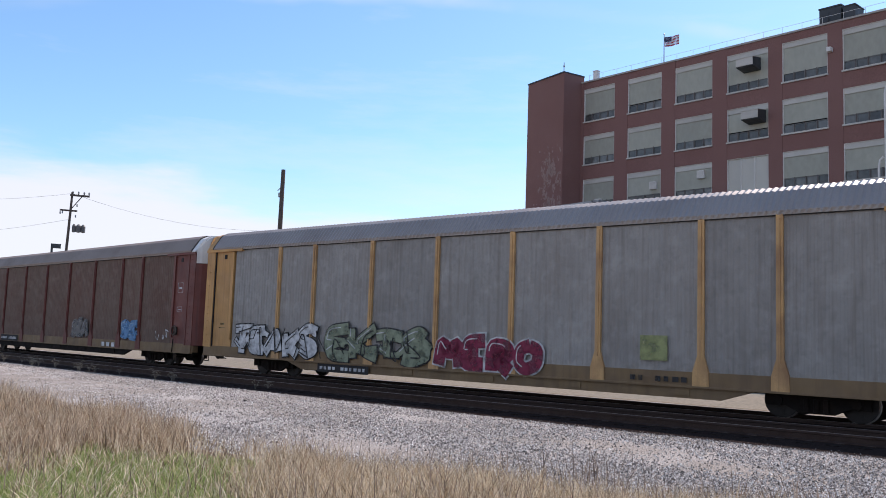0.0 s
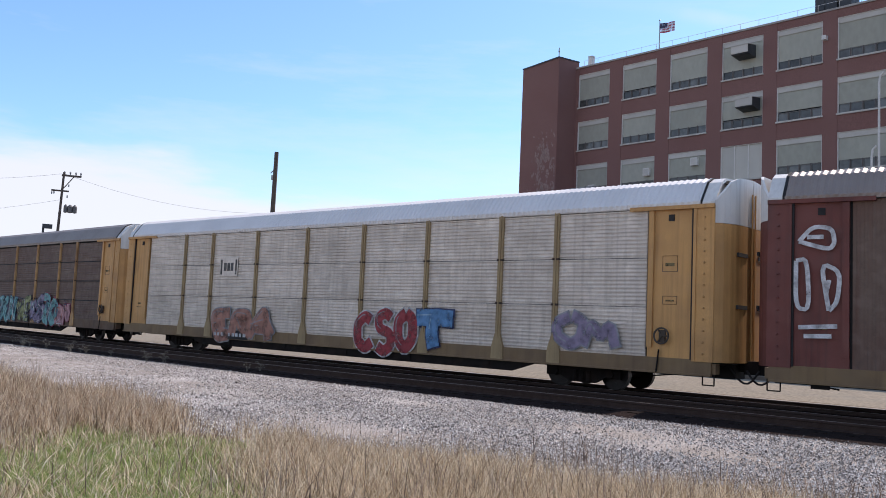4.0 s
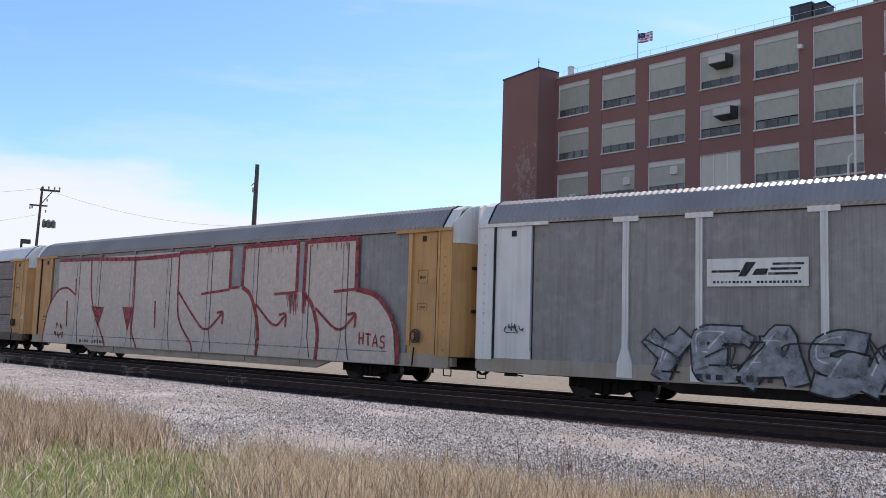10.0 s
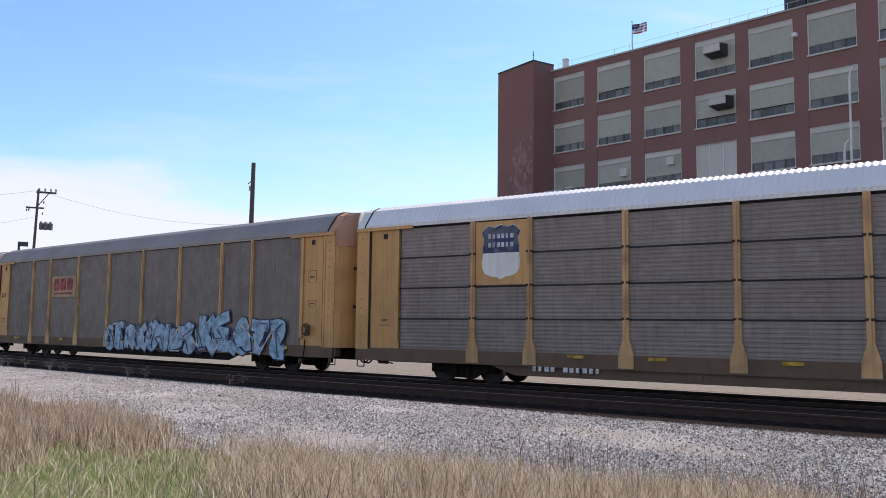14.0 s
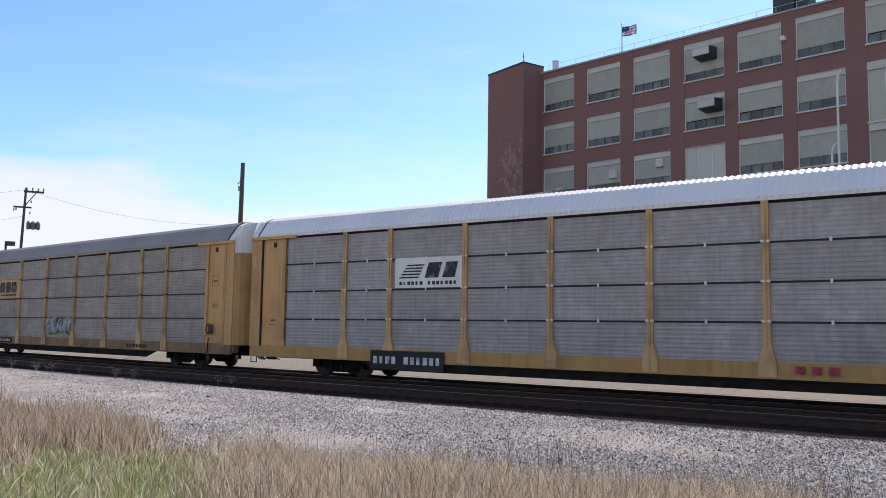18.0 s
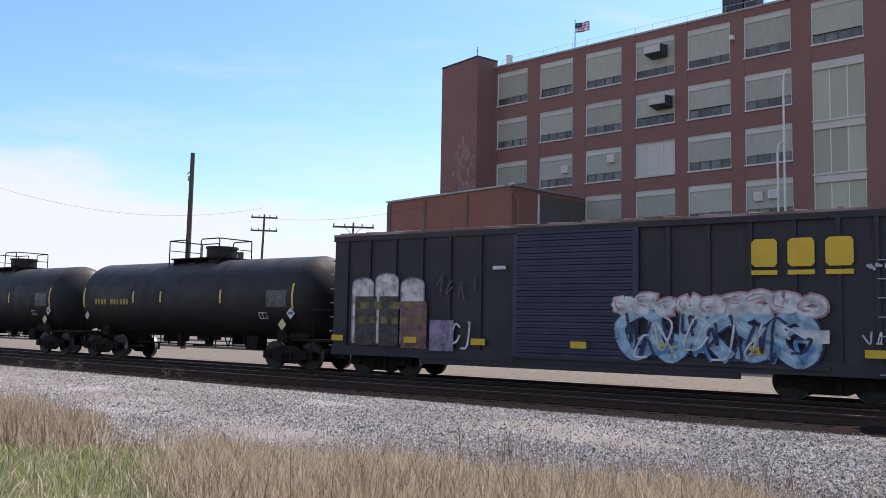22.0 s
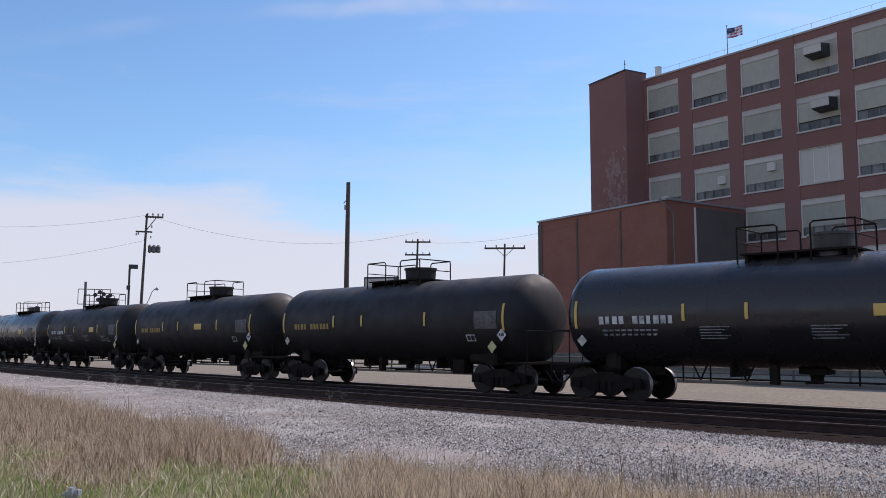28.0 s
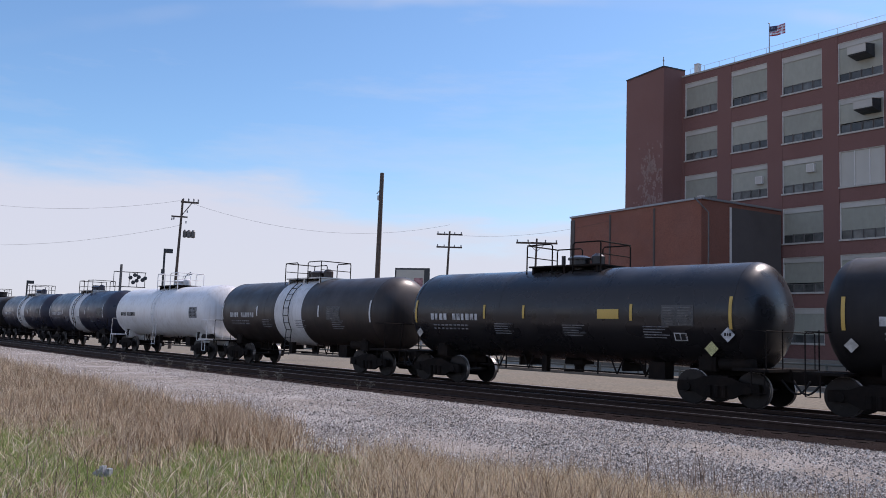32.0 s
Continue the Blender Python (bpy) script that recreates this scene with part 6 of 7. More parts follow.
track = Mesh().box(-1.5, 6.3, NEAR - 0.06, NEAR - 0.01, 4.2, 4.27).box(-1.5, 6.3, NEAR - 0.06, NEAR - 0.01, 0.74, 0.82)
part("door_track", track, BOX_BLUE, box)
part("door_post", Mesh().box(-1.47, -1.33, NEAR - 0.03, NEAR + 0.05, 0.8, 4.22), DOOR_BLUE, box)
part("door_post", Mesh().box(1.87, 2.02, NEAR - 0.05, NEAR + 0.05, 0.8, 4.22), DOOR_BLUE, box)
for i in range(8):
    for s in (-1, 1):
        part("end_rib", Mesh().tube((s * 7.70, -1.4, 1.05 + 0.43 * i), (s * 7.70, 1.4, 1.05 + 0.43 * i), 0.06, 8), BOX_BLUE, box)
for x0 in (4.68, 5.46, 6.24):      # three plain yellow blocks, each over its bar
    part("company_mark", Mesh().prism([(x0, 3.2), (x0 + 0.08, 3.12), (x0 + 0.5, 3.12), (x0 + 0.56, 3.2), (x0 + 0.56, 3.7), (x0 + 0.5, 3.78), (x0 + 0.08, 3.78), (x0, 3.7)],
                                      "y", NEAR - 0.024, NEAR - 0.014), LOGO_YELLOW, box)
    part("mark_bar", Mesh().box(x0, x0 + 0.56, NEAR - 0.024, NEAR - 0.014, 2.93, 3.04), LOGO_YELLOW, box)
letters(box, 1.5, 6.1, 0.8, 2.2, 5, "pale_blue", "navy", 101, 0.3, gap=-0.08, inner="white", forms="CUKSO", fat=0.22)
letters(box, 1.4, 6.2, 1.95, 2.45, 9, "white", "pink", 102, 0.4, gap=-0.12, inner="pink", forms="OSCO", fat=0.45)
scribble(box, 1.5, 6.0, 0.9, 2.0, 9, "navy", 103, 0.07, 0.04)
scribble(box, 1.6, 5.9, 0.9, 2.0, 6, "white", 104, 0.05, 0.042)
scribble(box, 1.6, 6.1, 0.85, 1.4, 6, "blue", 105, 0.09, 0.036)
for x0, x1, z1 in ((-6.92, -6.12, 3.02), (-6.05, -5.22, 3.15), (-5.12, -4.32, 3.0)):
    w = x1 - x0
    top = [(x0 + w / 2 - w / 2 * math.cos(math.pi * i / 8), z1 - 0.2 + 0.2 * math.sin(math.pi * i / 8)) for i in range(9)]
    part("graffiti", Mesh().prism([(x0, 1.0)] + top + [(x1, 1.0)], "y", NEAR - 0.044, NEAR - 0.036), INK["cream"], box, "white round-topped sprayed panel")
    part("outline", Mesh().join(ribbon([(x0, 1.0)] + top + [(x1, 1.0)], 0.045, NEAR - 0.045)), INK["lilac"], box)
scribble(box, -4.2, -2.7, 0.95, 1.7, 4, "white", 104, 0.06)
scribble(box, -4.0, -2.6, 2.3, 3.1, 4, "smoke", 105, 0.05)
scribble(box, 6.9, 7.6, 1.3, 1.7, 3, "white", 106, 0.03)
scribble(box, 7.0, 7.6, 3.0, 3.15, 3, "white", 107, 0.05)
part("graffiti", plate(-6.8, -6.0, 0.95, 2.45, NEAR - 0.05), INK["soot"], box, "dark brown sprayed panel")
part("graffiti", plate(-5.9, -5.2, 0.95, 2.45, NEAR - 0.05), INK["soot"], box, "dark brown sprayed panel")
part("graffiti", plate(-5.1, -4.2, 0.9, 2.3, NEAR - 0.05), INK["brick"], box, "dull brown-pink sprayed panel")
part("graffiti", plate(-4.1, -3.3, 0.85, 1.75, NEAR - 0.05), INK["lilac"], box, "dull lilac sprayed panel")
tagged(part("number_mark", blocks(-6.7, -4.5, 2.05, 2.3, 4, NEAR - 0.06).join(blocks(-6.7, -4.3, 1.6, 1.85, 6, NEAR - 0.06)), INK["tarnish"], box), kind="stuff")
for x in (-7.45, -4.75, -2.5, 0.45, 2.75, 4.75, 7.2):
    part("reflector", plate(x - 0.22, x + 0.22, 1.06, 1.24, NEAR - 0.075), LOGO_YELLOW, box)
part("stencil", plate(5.7, 6.3, 1.35, 1.65, NEAR - 0.075), INK["white"], box)
part("stencil", plate(-2.1, -1.7, 3.2, 3.3, NEAR - 0.01), INK["white"], box)
lad = Mesh()
for i in range(7):
    lad.tube((7.25, NEAR - 0.05, 0.7 + 0.42 * i), (7.7, NEAR - 0.05, 0.7 + 0.42 * i), 0.018, 5)
for s in (-1, 1):
    for i in range(7):
        lad.tube((s * 7.86, -1.42, 0.9 + 0.45 * i), (s * 7.86, -0.95, 0.9 + 0.45 * i), 0.022, 5)
part("ladder", lad, CHROME, box)
for o in box.children:      # the body is a little longer than it is drawn above
    o.location.x *= 1.05
    o.scale.x = 1.05
for s in (-1, 1):
    truck(box, s * 6.5, r=0.43)
    coupler(box, s * 7.95, s)
CARS.append((box, -302.95, 6.5))

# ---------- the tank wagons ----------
GLOSS_BLACK = paint("gloss_black_tank", (0.020, 0.0185, 0.020), 0.3, sunlit_dust=(0.09, 0.08, 0.075), grain=0.1, stain=0.3, stain_scale=0.6, stain_color=(0.028, 0.027, 0.027), streak=0.25)
BROWN_TANK = paint("brown_black_tank", (0.034, 0.027, 0.025), 0.45, sunlit_dust=(0.11, 0.095, 0.085), grain=0.15, stain=0.5, stain_scale=0.5, stain_color=(0.07, 0.05, 0.038), streak=0.4)
WHITE_TANK = paint("white_tank", (0.86, 0.86, 0.86), 0.4, grain=0.04, stain=0.4, stain_scale=0.5, stain_color=(0.45, 0.4, 0.34), streak=0.35)
NAVY_TANK = paint("blue_black_tank", (0.026, 0.029, 0.052), 0.35, grain=0.1, stain=0.3, stain_scale=0.6, stain_color=(0.05, 0.045, 0.045), streak=0.3)
BAND = paint("white_band", (0.76, 0.76, 0.76), 0.5, grain=0.05, stain=0.4, stain_scale=0.7, stain_color=(0.32, 0.3, 0.28), streak=0.3)
STRIPE = paint("reflective_yellow", (0.62, 0.42, 0.10), 0.4, grain=0.06, stain=0.25, stain_scale=2)
DATA = paint("grey_data_panel", (0.085, 0.085, 0.085), 0.6, grain=0.2, grain_scale=30, stain=0.4, stain_scale=5)
R_TANK, Z_TANK = 1.47, 2.44


def curved(x0, x1, z0, z1, lift=0.006, radius=R_TANK, n=8):
    """A thin plate that lies on the near side of a tank."""
    m = Mesh()
    for x in (x0, x1):
        for k in range(n + 1):
            z = z0 + (z1 - z0) * k / n
            y = -math.sqrt(max(radius ** 2 - (z - Z_TANK) ** 2, 0.01))
            for d in (lift, lift + 0.006):
                m.v.append((x, y * (1 + d / radius), z))
    w = 2 * (n + 1)
    for k in range(n):
        a = 2 * k
        m.f += [(a + 1, a + 3, w + a + 3, w + a + 1), (a, w + a, w + a + 2, a + 2), (a, a + 2, a + 3, a + 1), (w + a, w + a + 1, w + a + 3, w + a + 2)]
    return m


def diamond(x, z, s):
    y = -math.sqrt(R_TANK ** 2 - (z + s - Z_TANK) ** 2) - 0.01
    return Mesh().prism([(x - s, z), (x, z - s), (x + s, z), (x, z + s)], "y", y - 0.012, y)


def tank(label, k, skin, ink="yellow", band=False, shift=0.0, plates=True, dome="housing", half=6.95, data_x=5.4, mark_x=-5.4, squares=()):
    c = thing("tank_wagon", label, "tank wagon", FLEET)
    cyl = half - 0.72
    metal = WHITE_TANK if skin is WHITE_TANK else IRON
    rings = [(-half, 0.05)] + [(-(cyl + 0.72 * math.sin(a)), R_TANK * math.cos(a)) for a in [radians(q) for q in (80, 68, 55, 42, 30, 18, 8)]]
    rings += [(-cyl, R_TANK), (cyl, R_TANK)] + [(-h, r) for h, r in reversed(rings[1:])] + [(half, 0.05)]
    shell = part("tank", Mesh().turned(rings, 56, "x", (0, 0, Z_TANK)), skin, c, smooth=True)
    for x in (-cyl, -2.1, 2.1, cyl):
        part("weld_band", Mesh().turned([(x - 0.03, R_TANK - 0.02), (x - 0.03, R_TANK + 0.004), (x + 0.03, R_TANK + 0.004), (x + 0.03, R_TANK - 0.02)], 48, "x", (0, 0, Z_TANK), caps=False), skin, shell, smooth=True)
    if band:
        part("band", Mesh().turned([(-1.15, R_TANK + 0.004), (-1.15, R_TANK + 0.01), (1.15, R_TANK + 0.01), (1.15, R_TANK + 0.004)], 56, "x", (0, 0, Z_TANK), caps=False), BAND, shell, "white painted band round the middle", smooth=True)
    # frame and end platforms
    for s in (-1, 1):
        fr = Mesh().box(*sorted((s * 4.3, s * 7.25)), -0.28, 0.28, 0.72, 1.06)
        fr.box(*sorted((s * 6.2, s * 7.2)), -1.42, 1.42, 0.98, 1.05).box(*sorted((s * 5.0, s * 5.5)), -1.0, 1.0, 0.92, 1.3)
        part("stub_sill", fr, metal, c)
        part("bolster_web", Mesh().prism([(-1.02, 0.95), (1.02, 0.95), (1.0, 1.5), (0.6, 1.12), (-0.6, 1.12), (-1.0, 1.5)], "x", *sorted((s * 5.1, s * 5.4))), IRON, c)
        x = s * 7.12
        part("end_rail", Mesh().pipe([(s * 6.5, -1.4, 2.02), (s * 7.06, -1.4, 2.02), (x, -1.4, 1.96), (x, -1.4, 1.05)], 0.016, 6), metal, c)
        part("end_rail", Mesh().pipe([(x, -1.4, 2.02), (x, 1.34, 2.02), (x, 1.4, 1.96), (x, 1.4, 1.05)], 0.016, 6), metal, c)
        part("end_post", Mesh().pipe([(x, -0.5, 1.05), (x, -0.5, 2.08)], 0.018, 6), metal, c)
        part("step", Mesh().pipe([(s * 6.75, -1.45, 1.02), (s * 6.75, -1.45, 0.45), (s * 7.1, -1.45, 0.45), (s * 7.1, -1.45, 1.02)], 0.02, 6), metal, c)
        truck(c, s * 5.55, r=0.47, base=0.89)
        coupler(c, s * 6.95, s)
    # top platform, housing and guard rails
    top = Z_TANK + R_TANK
    plat = Mesh().box(-1.45, 1.45, -0.75, 0.75, top + 0.04, top + 0.09)
    for x in (-1.3, 0, 1.3):
        plat.box(x - 0.04, x + 0.04, -0.7, 0.7, top - 0.2, top + 0.06)
    part("walkway", plat, IRON if not band else CHROME, c)
    zz = top + 0.78
    for y in (-0.78, 0.78):
        for e in (-1, 1):
            part("guard_rail", Mesh().pipe([(e * 1.5, y, top - 0.2), (e * 1.5, y, zz - 0.06), (e * 1.45, y, zz), (e * 0.5, y, zz), (e * 0.42, y, zz - 0.06), (e * 0.42, y, top - 0.2)], 0.024, 6), metal, c)
    for x in (-1.5, 1.5):
        part("cross_rail", Mesh().pipe([(x, -0.78, zz), (x, 0.78, zz)], 0.024, 6), metal, c)
        part("cross_rail", Mesh().pipe([(x, -0.78, top + 0.4), (x, 0.78, top + 0.4)], 0.018, 6), metal, c)
    if dome == "housing":
        hat = Mesh().turned([(top - 0.1, 0.50), (top + 0.12, 0.50), (top + 0.12, 0.56), (top + 0.45, 0.58), (top + 0.45, 0.62), (top + 0.52, 0.62), (top + 0.54, 0.2)], 24, "z", at=(0.7, 0, 0))
    else:
        hat = Mesh().turned([(top - 0.1, 0.34), (top + 0.3, 0.34), (top + 0.3, 0.4), (top + 0.36, 0.4), (top + 0.44, 0.2)], 20, "z", at=(0.1, 0, 0))
        hat.turned([(top - 0.1, 0.22), (top + 0.4, 0.22), (top + 0.5, 0.1)], 16, "z", at=(0.75, 0.1, 0))
        hat.tube((-0.5, -0.1, top), (-0.5, -0.1, top + 0.45), 0.07, 10)
    part("fittings_housing", hat, skin if skin is not WHITE_TANK else BAND, c, smooth=True)
    lad = Mesh()
    for y in (-1.0,):
        pts = [(0, -math.cos(radians(a)) * (R_TANK + 0.1), Z_TANK + math.sin(radians(a)) * (R_TANK + 0.1)) for a in range(-30, 66, 12)]
        for dx in (-0.22, 0.22):
            lad.pipe([(dx, p[1], p[2]) for p in pts], 0.02, 5)
            lad.pipe([(dx, pts[0][1], pts[0][2]), (dx, -1.42, 0.55)], 0.02, 5)
        for i in range(len(pts) - 1):
            lad.pipe([(-0.22, pts[i][1], pts[i][2]), (0.22, pts[i][1], pts[i][2])], 0.016, 5)
        for z in (0.6, 0.95, 1.3):
            lad.pipe([(-0.22, -1.42, z), (0.22, -1.42, z)], 0.016, 5)
    if band or skin is WHITE_TANK:
        part("ladder", lad, BAND if metal is WHITE_TANK else SEAM, c)
    # under the belly
    low = Mesh().turned([(0.62, 0.16), (0.78, 0.16), (0.98, 0.22)], 14, "z", at=(0.15, 0, 0)).box(-0.2, 0.5, -0.3, 0.3, 0.86, 1.02)
    low.tube((0.15, -0.05, 0.66), (0.15, -0.75, 0.66), 0.035, 6).box(-1.9, -1.84, -0.6, 0.6, 0.75, 1.05).box(2.2, 2.26, -0.6, 0.6, 0.75, 1.05)
    for x in (-3.2, -2.4, 1.4, 3.1):
        low.tube((x, -0.7, 1.1), (x, -0.7, 0.62), 0.025, 6)
    low.tube((-3.6, -0.7, 0.7), (3.6, -0.7, 0.7), 0.028, 6)
    for x in (-2.9, -1.6, 1.9, 2.9):
        low.tube((x, -0.72, 1.1), (x + 0.22, -0.72, 0.66), 0.025, 6).tube((x + 0.44, -0.72, 1.1), (x + 0.22, -0.72, 0.66), 0.025, 6)
    low.box(3.3, 3.85, -0.85, -0.4, 0.6, 1.08).box(-0.75, -0.55, -0.8, -0.6, 0.6, 1.1)
    part("outlet_valve", low, IRON, c)
    part("air_reservoir", Mesh().turned([(4.2, 0.04), (4.25, 0.19), (5.3, 0.19), (5.35, 0.04)] if k % 2 else [(5.5, 0.04), (5.55, 0.17), (6.5, 0.17), (6.55, 0.04)], 16, "x", (0, -0.8, 1.12)), IRON, c, smooth=True)
    # marks
    if skin not in (WHITE_TANK,):
        for x, hgt in ((-6.2, 0.8), (-2.75, 0.46), (-1.0, 0.42), (3.1 if squares else 2.5, 0.48), (6.18, 0.86)):
            part("reflector", curved(x - 0.045, x + 0.045, 2.42 - hgt / 2 + 0.05, 2.42 + hgt / 2 + 0.05, 0.012), STRIPE if not band else BAND, c)
    part("data_panel", curved(data_x - 0.5, data_x + 0.5, 2.1, 2.68, 0.008), DATA if skin is not WHITE_TANK else INK["grey"], c, "grey stencilled data panel")
    rows = Mesh()
    for i in range(7):
        z = 2.14 + 0.075 * i
        rows.join(curved(data_x - 0.45, data_x - 0.08 - 0.05 * (i % 3), z, z + 0.03, 0.016, n=1)).join(curved(data_x + 0.02, data_x + 0.45 - 0.06 * (i % 2), z, z + 0.03, 0.016, n=1))
    print_a = part("small_print", rows, INK["faint"] if skin is not WHITE_TANK else INK["black"], c)
    tagged(print_a, kind="stuff")
    pen = {"yellow": PEN_YELLOW, "white": INK["white"], "orange": INK["orange"], "black": INK["black"]}[ink]
    mark = Mesh()
    for i in range(11):
        if i != 4:
            x = mark_x + 0.22 * i
            mark.join(curved(x, x + (0.15, 0.12, 0.16)[i % 3], 2.18, 2.4, 0.01, n=2))
    tagged(part("number_mark", mark, pen, c), kind="stuff")
    if ink == "white":
        sub = Mesh()
        for i in range(9):
            sub.join(curved(mark_x + 0.1 + 0.2 * i, mark_x + 0.25 + 0.2 * i, 1.98, 2.03, 0.01, n=1)).join(curved(mark_x + 0.1 + 0.2 * i, mark_x + 0.22 + 0.2 * i, 1.86, 1.91, 0.01, n=1))
        for x in (-1.9, 1.0, 3.9):
            for i in range(5):
                sub.join(curved(x - 0.42, x + 0.42 - 0.12 * (i % 3), 2.06 - 0.075 * i, 2.085 - 0.075 * i, 0.01, n=1))
        print_b = part("small_print", sub, INK["grey"] if skin is not WHITE_TANK else INK["black"], c)
        tagged(print_b, kind="stuff")
    for x in squares:
        part("yellow_panel", curved(x - 0.38, x + 0.38, 2.28, 2.56, 0.01), STRIPE, c)
    if plates:
        part("placard", diamond(6.1, 1.9, 0.2), INK["white"], c)
        yy = -math.sqrt(R_TANK ** 2 - (2.1 - Z_TANK) ** 2) - 0.023
        part("placard_mark", Mesh().box(6.0, 6.06, yy - 0.004, yy, 1.86, 1.95).box(6.08, 6.12, yy - 0.004, yy, 1.86, 1.95).box(6.14, 6.2, yy - 0.004, yy, 1.86, 1.95), SEAM, c)
        part("placard", diamond(5.55, 1.52, 0.2), PALE_YELLOW, c, "pale yellow diamond placard")
        part("stencil", curved(4.45, 4.85, 1.7, 1.92, 0.01), INK["white"], c)
        part("stencil_mark", curved(4.49, 4.63, 1.73, 1.89, 0.02).join(curved(4.67, 4.81, 1.73, 1.89, 0.02)), SEAM, c)
        part("placard", diamond(-6.05, 1.72, 0.17), INK["cream"], c)
    CARS.append((c, -319.05 - 15.15 * k + shift, 5.55))
    return c


tank("black tank wagon with yellow stripes and worn orange number", 0, BLACK, "yellow")
tank("black tank wagon with yellow stripes, dusty and painted sunlit along the top", 1, BLACK, "orange")
tank("matt black tank wagon with faded orange number", 2, BLACK, "orange")
tank("gloss black tank wagon with white number and yellow panels", 3, GLOSS_BLACK, "white", squares=(2.0, -0.2))
tank("black tank wagon with white number and one yellow panel", 4, GLOSS_BLACK, "white", squares=(2.4,))
tank("black tank wagon with yellow number and white placards", 5, BLACK, "yellow")
tank("matt black tank wagon with faded yellow number and panel", 6, BLACK, "yellow", squares=(1.2,))
tank("matt black tank wagon with one yellow panel", 7, BLACK, "white", squares=(2.1,))
tank("gloss black tank wagon with white print and yellow panel", 8, GLOSS_BLACK, "white", dome="small", squares=(2.3,), data_x=4.6)
tank("brown-black tank wagon with a white band and ladder", 9, BROWN_TANK, "white", band=True, dome="small", plates=False, squares=(), data_x=3.6)
tank("white tank wagon with grimy belly", 10, WHITE_TANK, "black", dome="small", plates=False, squares=())
tank("blue-black tank wagon with a white band", 11, NAVY_TANK, "white", band=True, dome="small", plates=False, squares=())
tank("blue-black tank wagon with a dulled white band", 12, NAVY_TANK, "white", band=True, dome="small", plates=False, squares=())
tank("black tank wagon near the tail of the train", 13, BLACK, "white", plates=False, squares=())
tank("brown-black tank wagon at the tail of the train", 14, BROWN_TANK, "white", plates=False, squares=())

# ---------- grass, weeds and stones: what nobody could count ----------
def leaf_mat(name, a, b, c):
    """Blades whose colour changes from tuft to tuft."""
    m = bpy.data.materials.new(name)
    m.use_nodes = True
    N, L = m.node_tree.nodes, m.node_tree.links
    bsdf = N["Principled BSDF"]
    bsdf.inputs["Roughness"].default_value = 0.8
    bsdf.inputs["Specular IOR Level"].default_value = 0.1
    geo = N.new("ShaderNodeNewGeometry")
    ramp = N.new("ShaderNodeValToRGB")
    ramp.color_ramp.elements[0].color, ramp.color_ramp.elements[1].color = (*a, 1), (*c, 1)
    e = ramp.color_ramp.elements.new(0.5)
    e.color = (*b, 1)
    L.new(geo.outputs["Random Per Island"], ramp.inputs["Fac"])
    L.new(ramp.outputs["Color"], bsdf.inputs["Base Color"])
    tr = N.new("ShaderNodeBsdfTranslucent")
    L.new(ramp.outputs["Color"], tr.inputs["Color"])
    mixer = N.new("ShaderNodeMixShader")
    mixer.inputs["Fac"].default_value = 0.4
    L.new(bsdf.outputs["BSDF"], mixer.inputs[1])
    L.new(tr.outputs["BSDF"], mixer.inputs[2])
    L.new(mixer.outputs["Shader"], N["Material Output"].inputs["Surface"])
    return m


def blades(name, label, category, material, pts, height, width, lean, rng):
    """Bent three-cornered blades, one island each, from points on the ground."""
    n = len(pts)
    h = height * rng.uniform(0.45, 1.15, n)
    a = rng.uniform(0, 2 * np.pi, n)
    w = width * rng.uniform(0.6, 1.3, n)
    d = rng.uniform(0, 2 * np.pi, n)
    k = lean * rng.uniform(0.1, 1.0, n) * h
    side = np.stack([np.cos(a) * w, np.sin(a) * w, np.zeros(n)], -1)
    tip = np.stack([np.cos(d) * k, np.sin(d) * k, h], -1)
    mid = np.stack([np.cos(d) * k * 0.35, np.sin(d) * k * 0.35, h * 0.55], -1)
    v = np.stack([pts - side, pts + side, pts + mid + side * 0.7, pts + mid - side * 0.7, pts + tip], 1).reshape(-1, 3)
    base = np.arange(n)[:, None] * 5
    quads = base + np.array([0, 1, 2, 3])
    tris = base + np.array([3, 2, 4])
    me = bpy.data.meshes.new(name)
    me.from_pydata(v.tolist(), [], quads.tolist() + tris.tolist())
    me.materials.append(material)
    return tagged(new(name, me), label, category, kind="stuff")


rng = np.random.default_rng(4)


def track_curve(x):
    """The line of the track for many places at once."""
    xs = np.linspace(-120, 40, 321)
    return np.interp(x, xs, [track_y(v) for v in xs])


def edge_y(x):
    """Where the tall dry grass gives way to gravel."""
    return 8.0 + 1.4 * np.exp(-((x + 3.2) / 2.6) ** 2) + 0.135 * np.clip(-x - 7, 0, 60) + 0.3 * np.sin(x * 0.7) + 0.25 * np.sin(x * 1.9 + 1)


def scatter(n, near, far, a0=2.0, a1=79.0):
    """Points thinning out with their distance from where the viewer stands."""
    r = near * (far / near) ** rng.uniform(0, 1, n)
    a = np.radians(rng.uniform(a0, a1, n))
    return np.stack([-np.sin(a) * r, np.cos(a) * r, np.zeros(n)], -1)


def clumped(p, size, amount):
    """Keeps points where slow waves run high, so that growth stands in tufts."""
    q = np.sin(p[:, 0] * size) * np.sin(p[:, 1] * size * 1.3 + 1) + np.sin(p[:, 0] * size * 2.3 + 2) * np.sin(p[:, 1] * size * 1.9)
    return p[q + rng.normal(0, 0.8, len(p)) > amount]


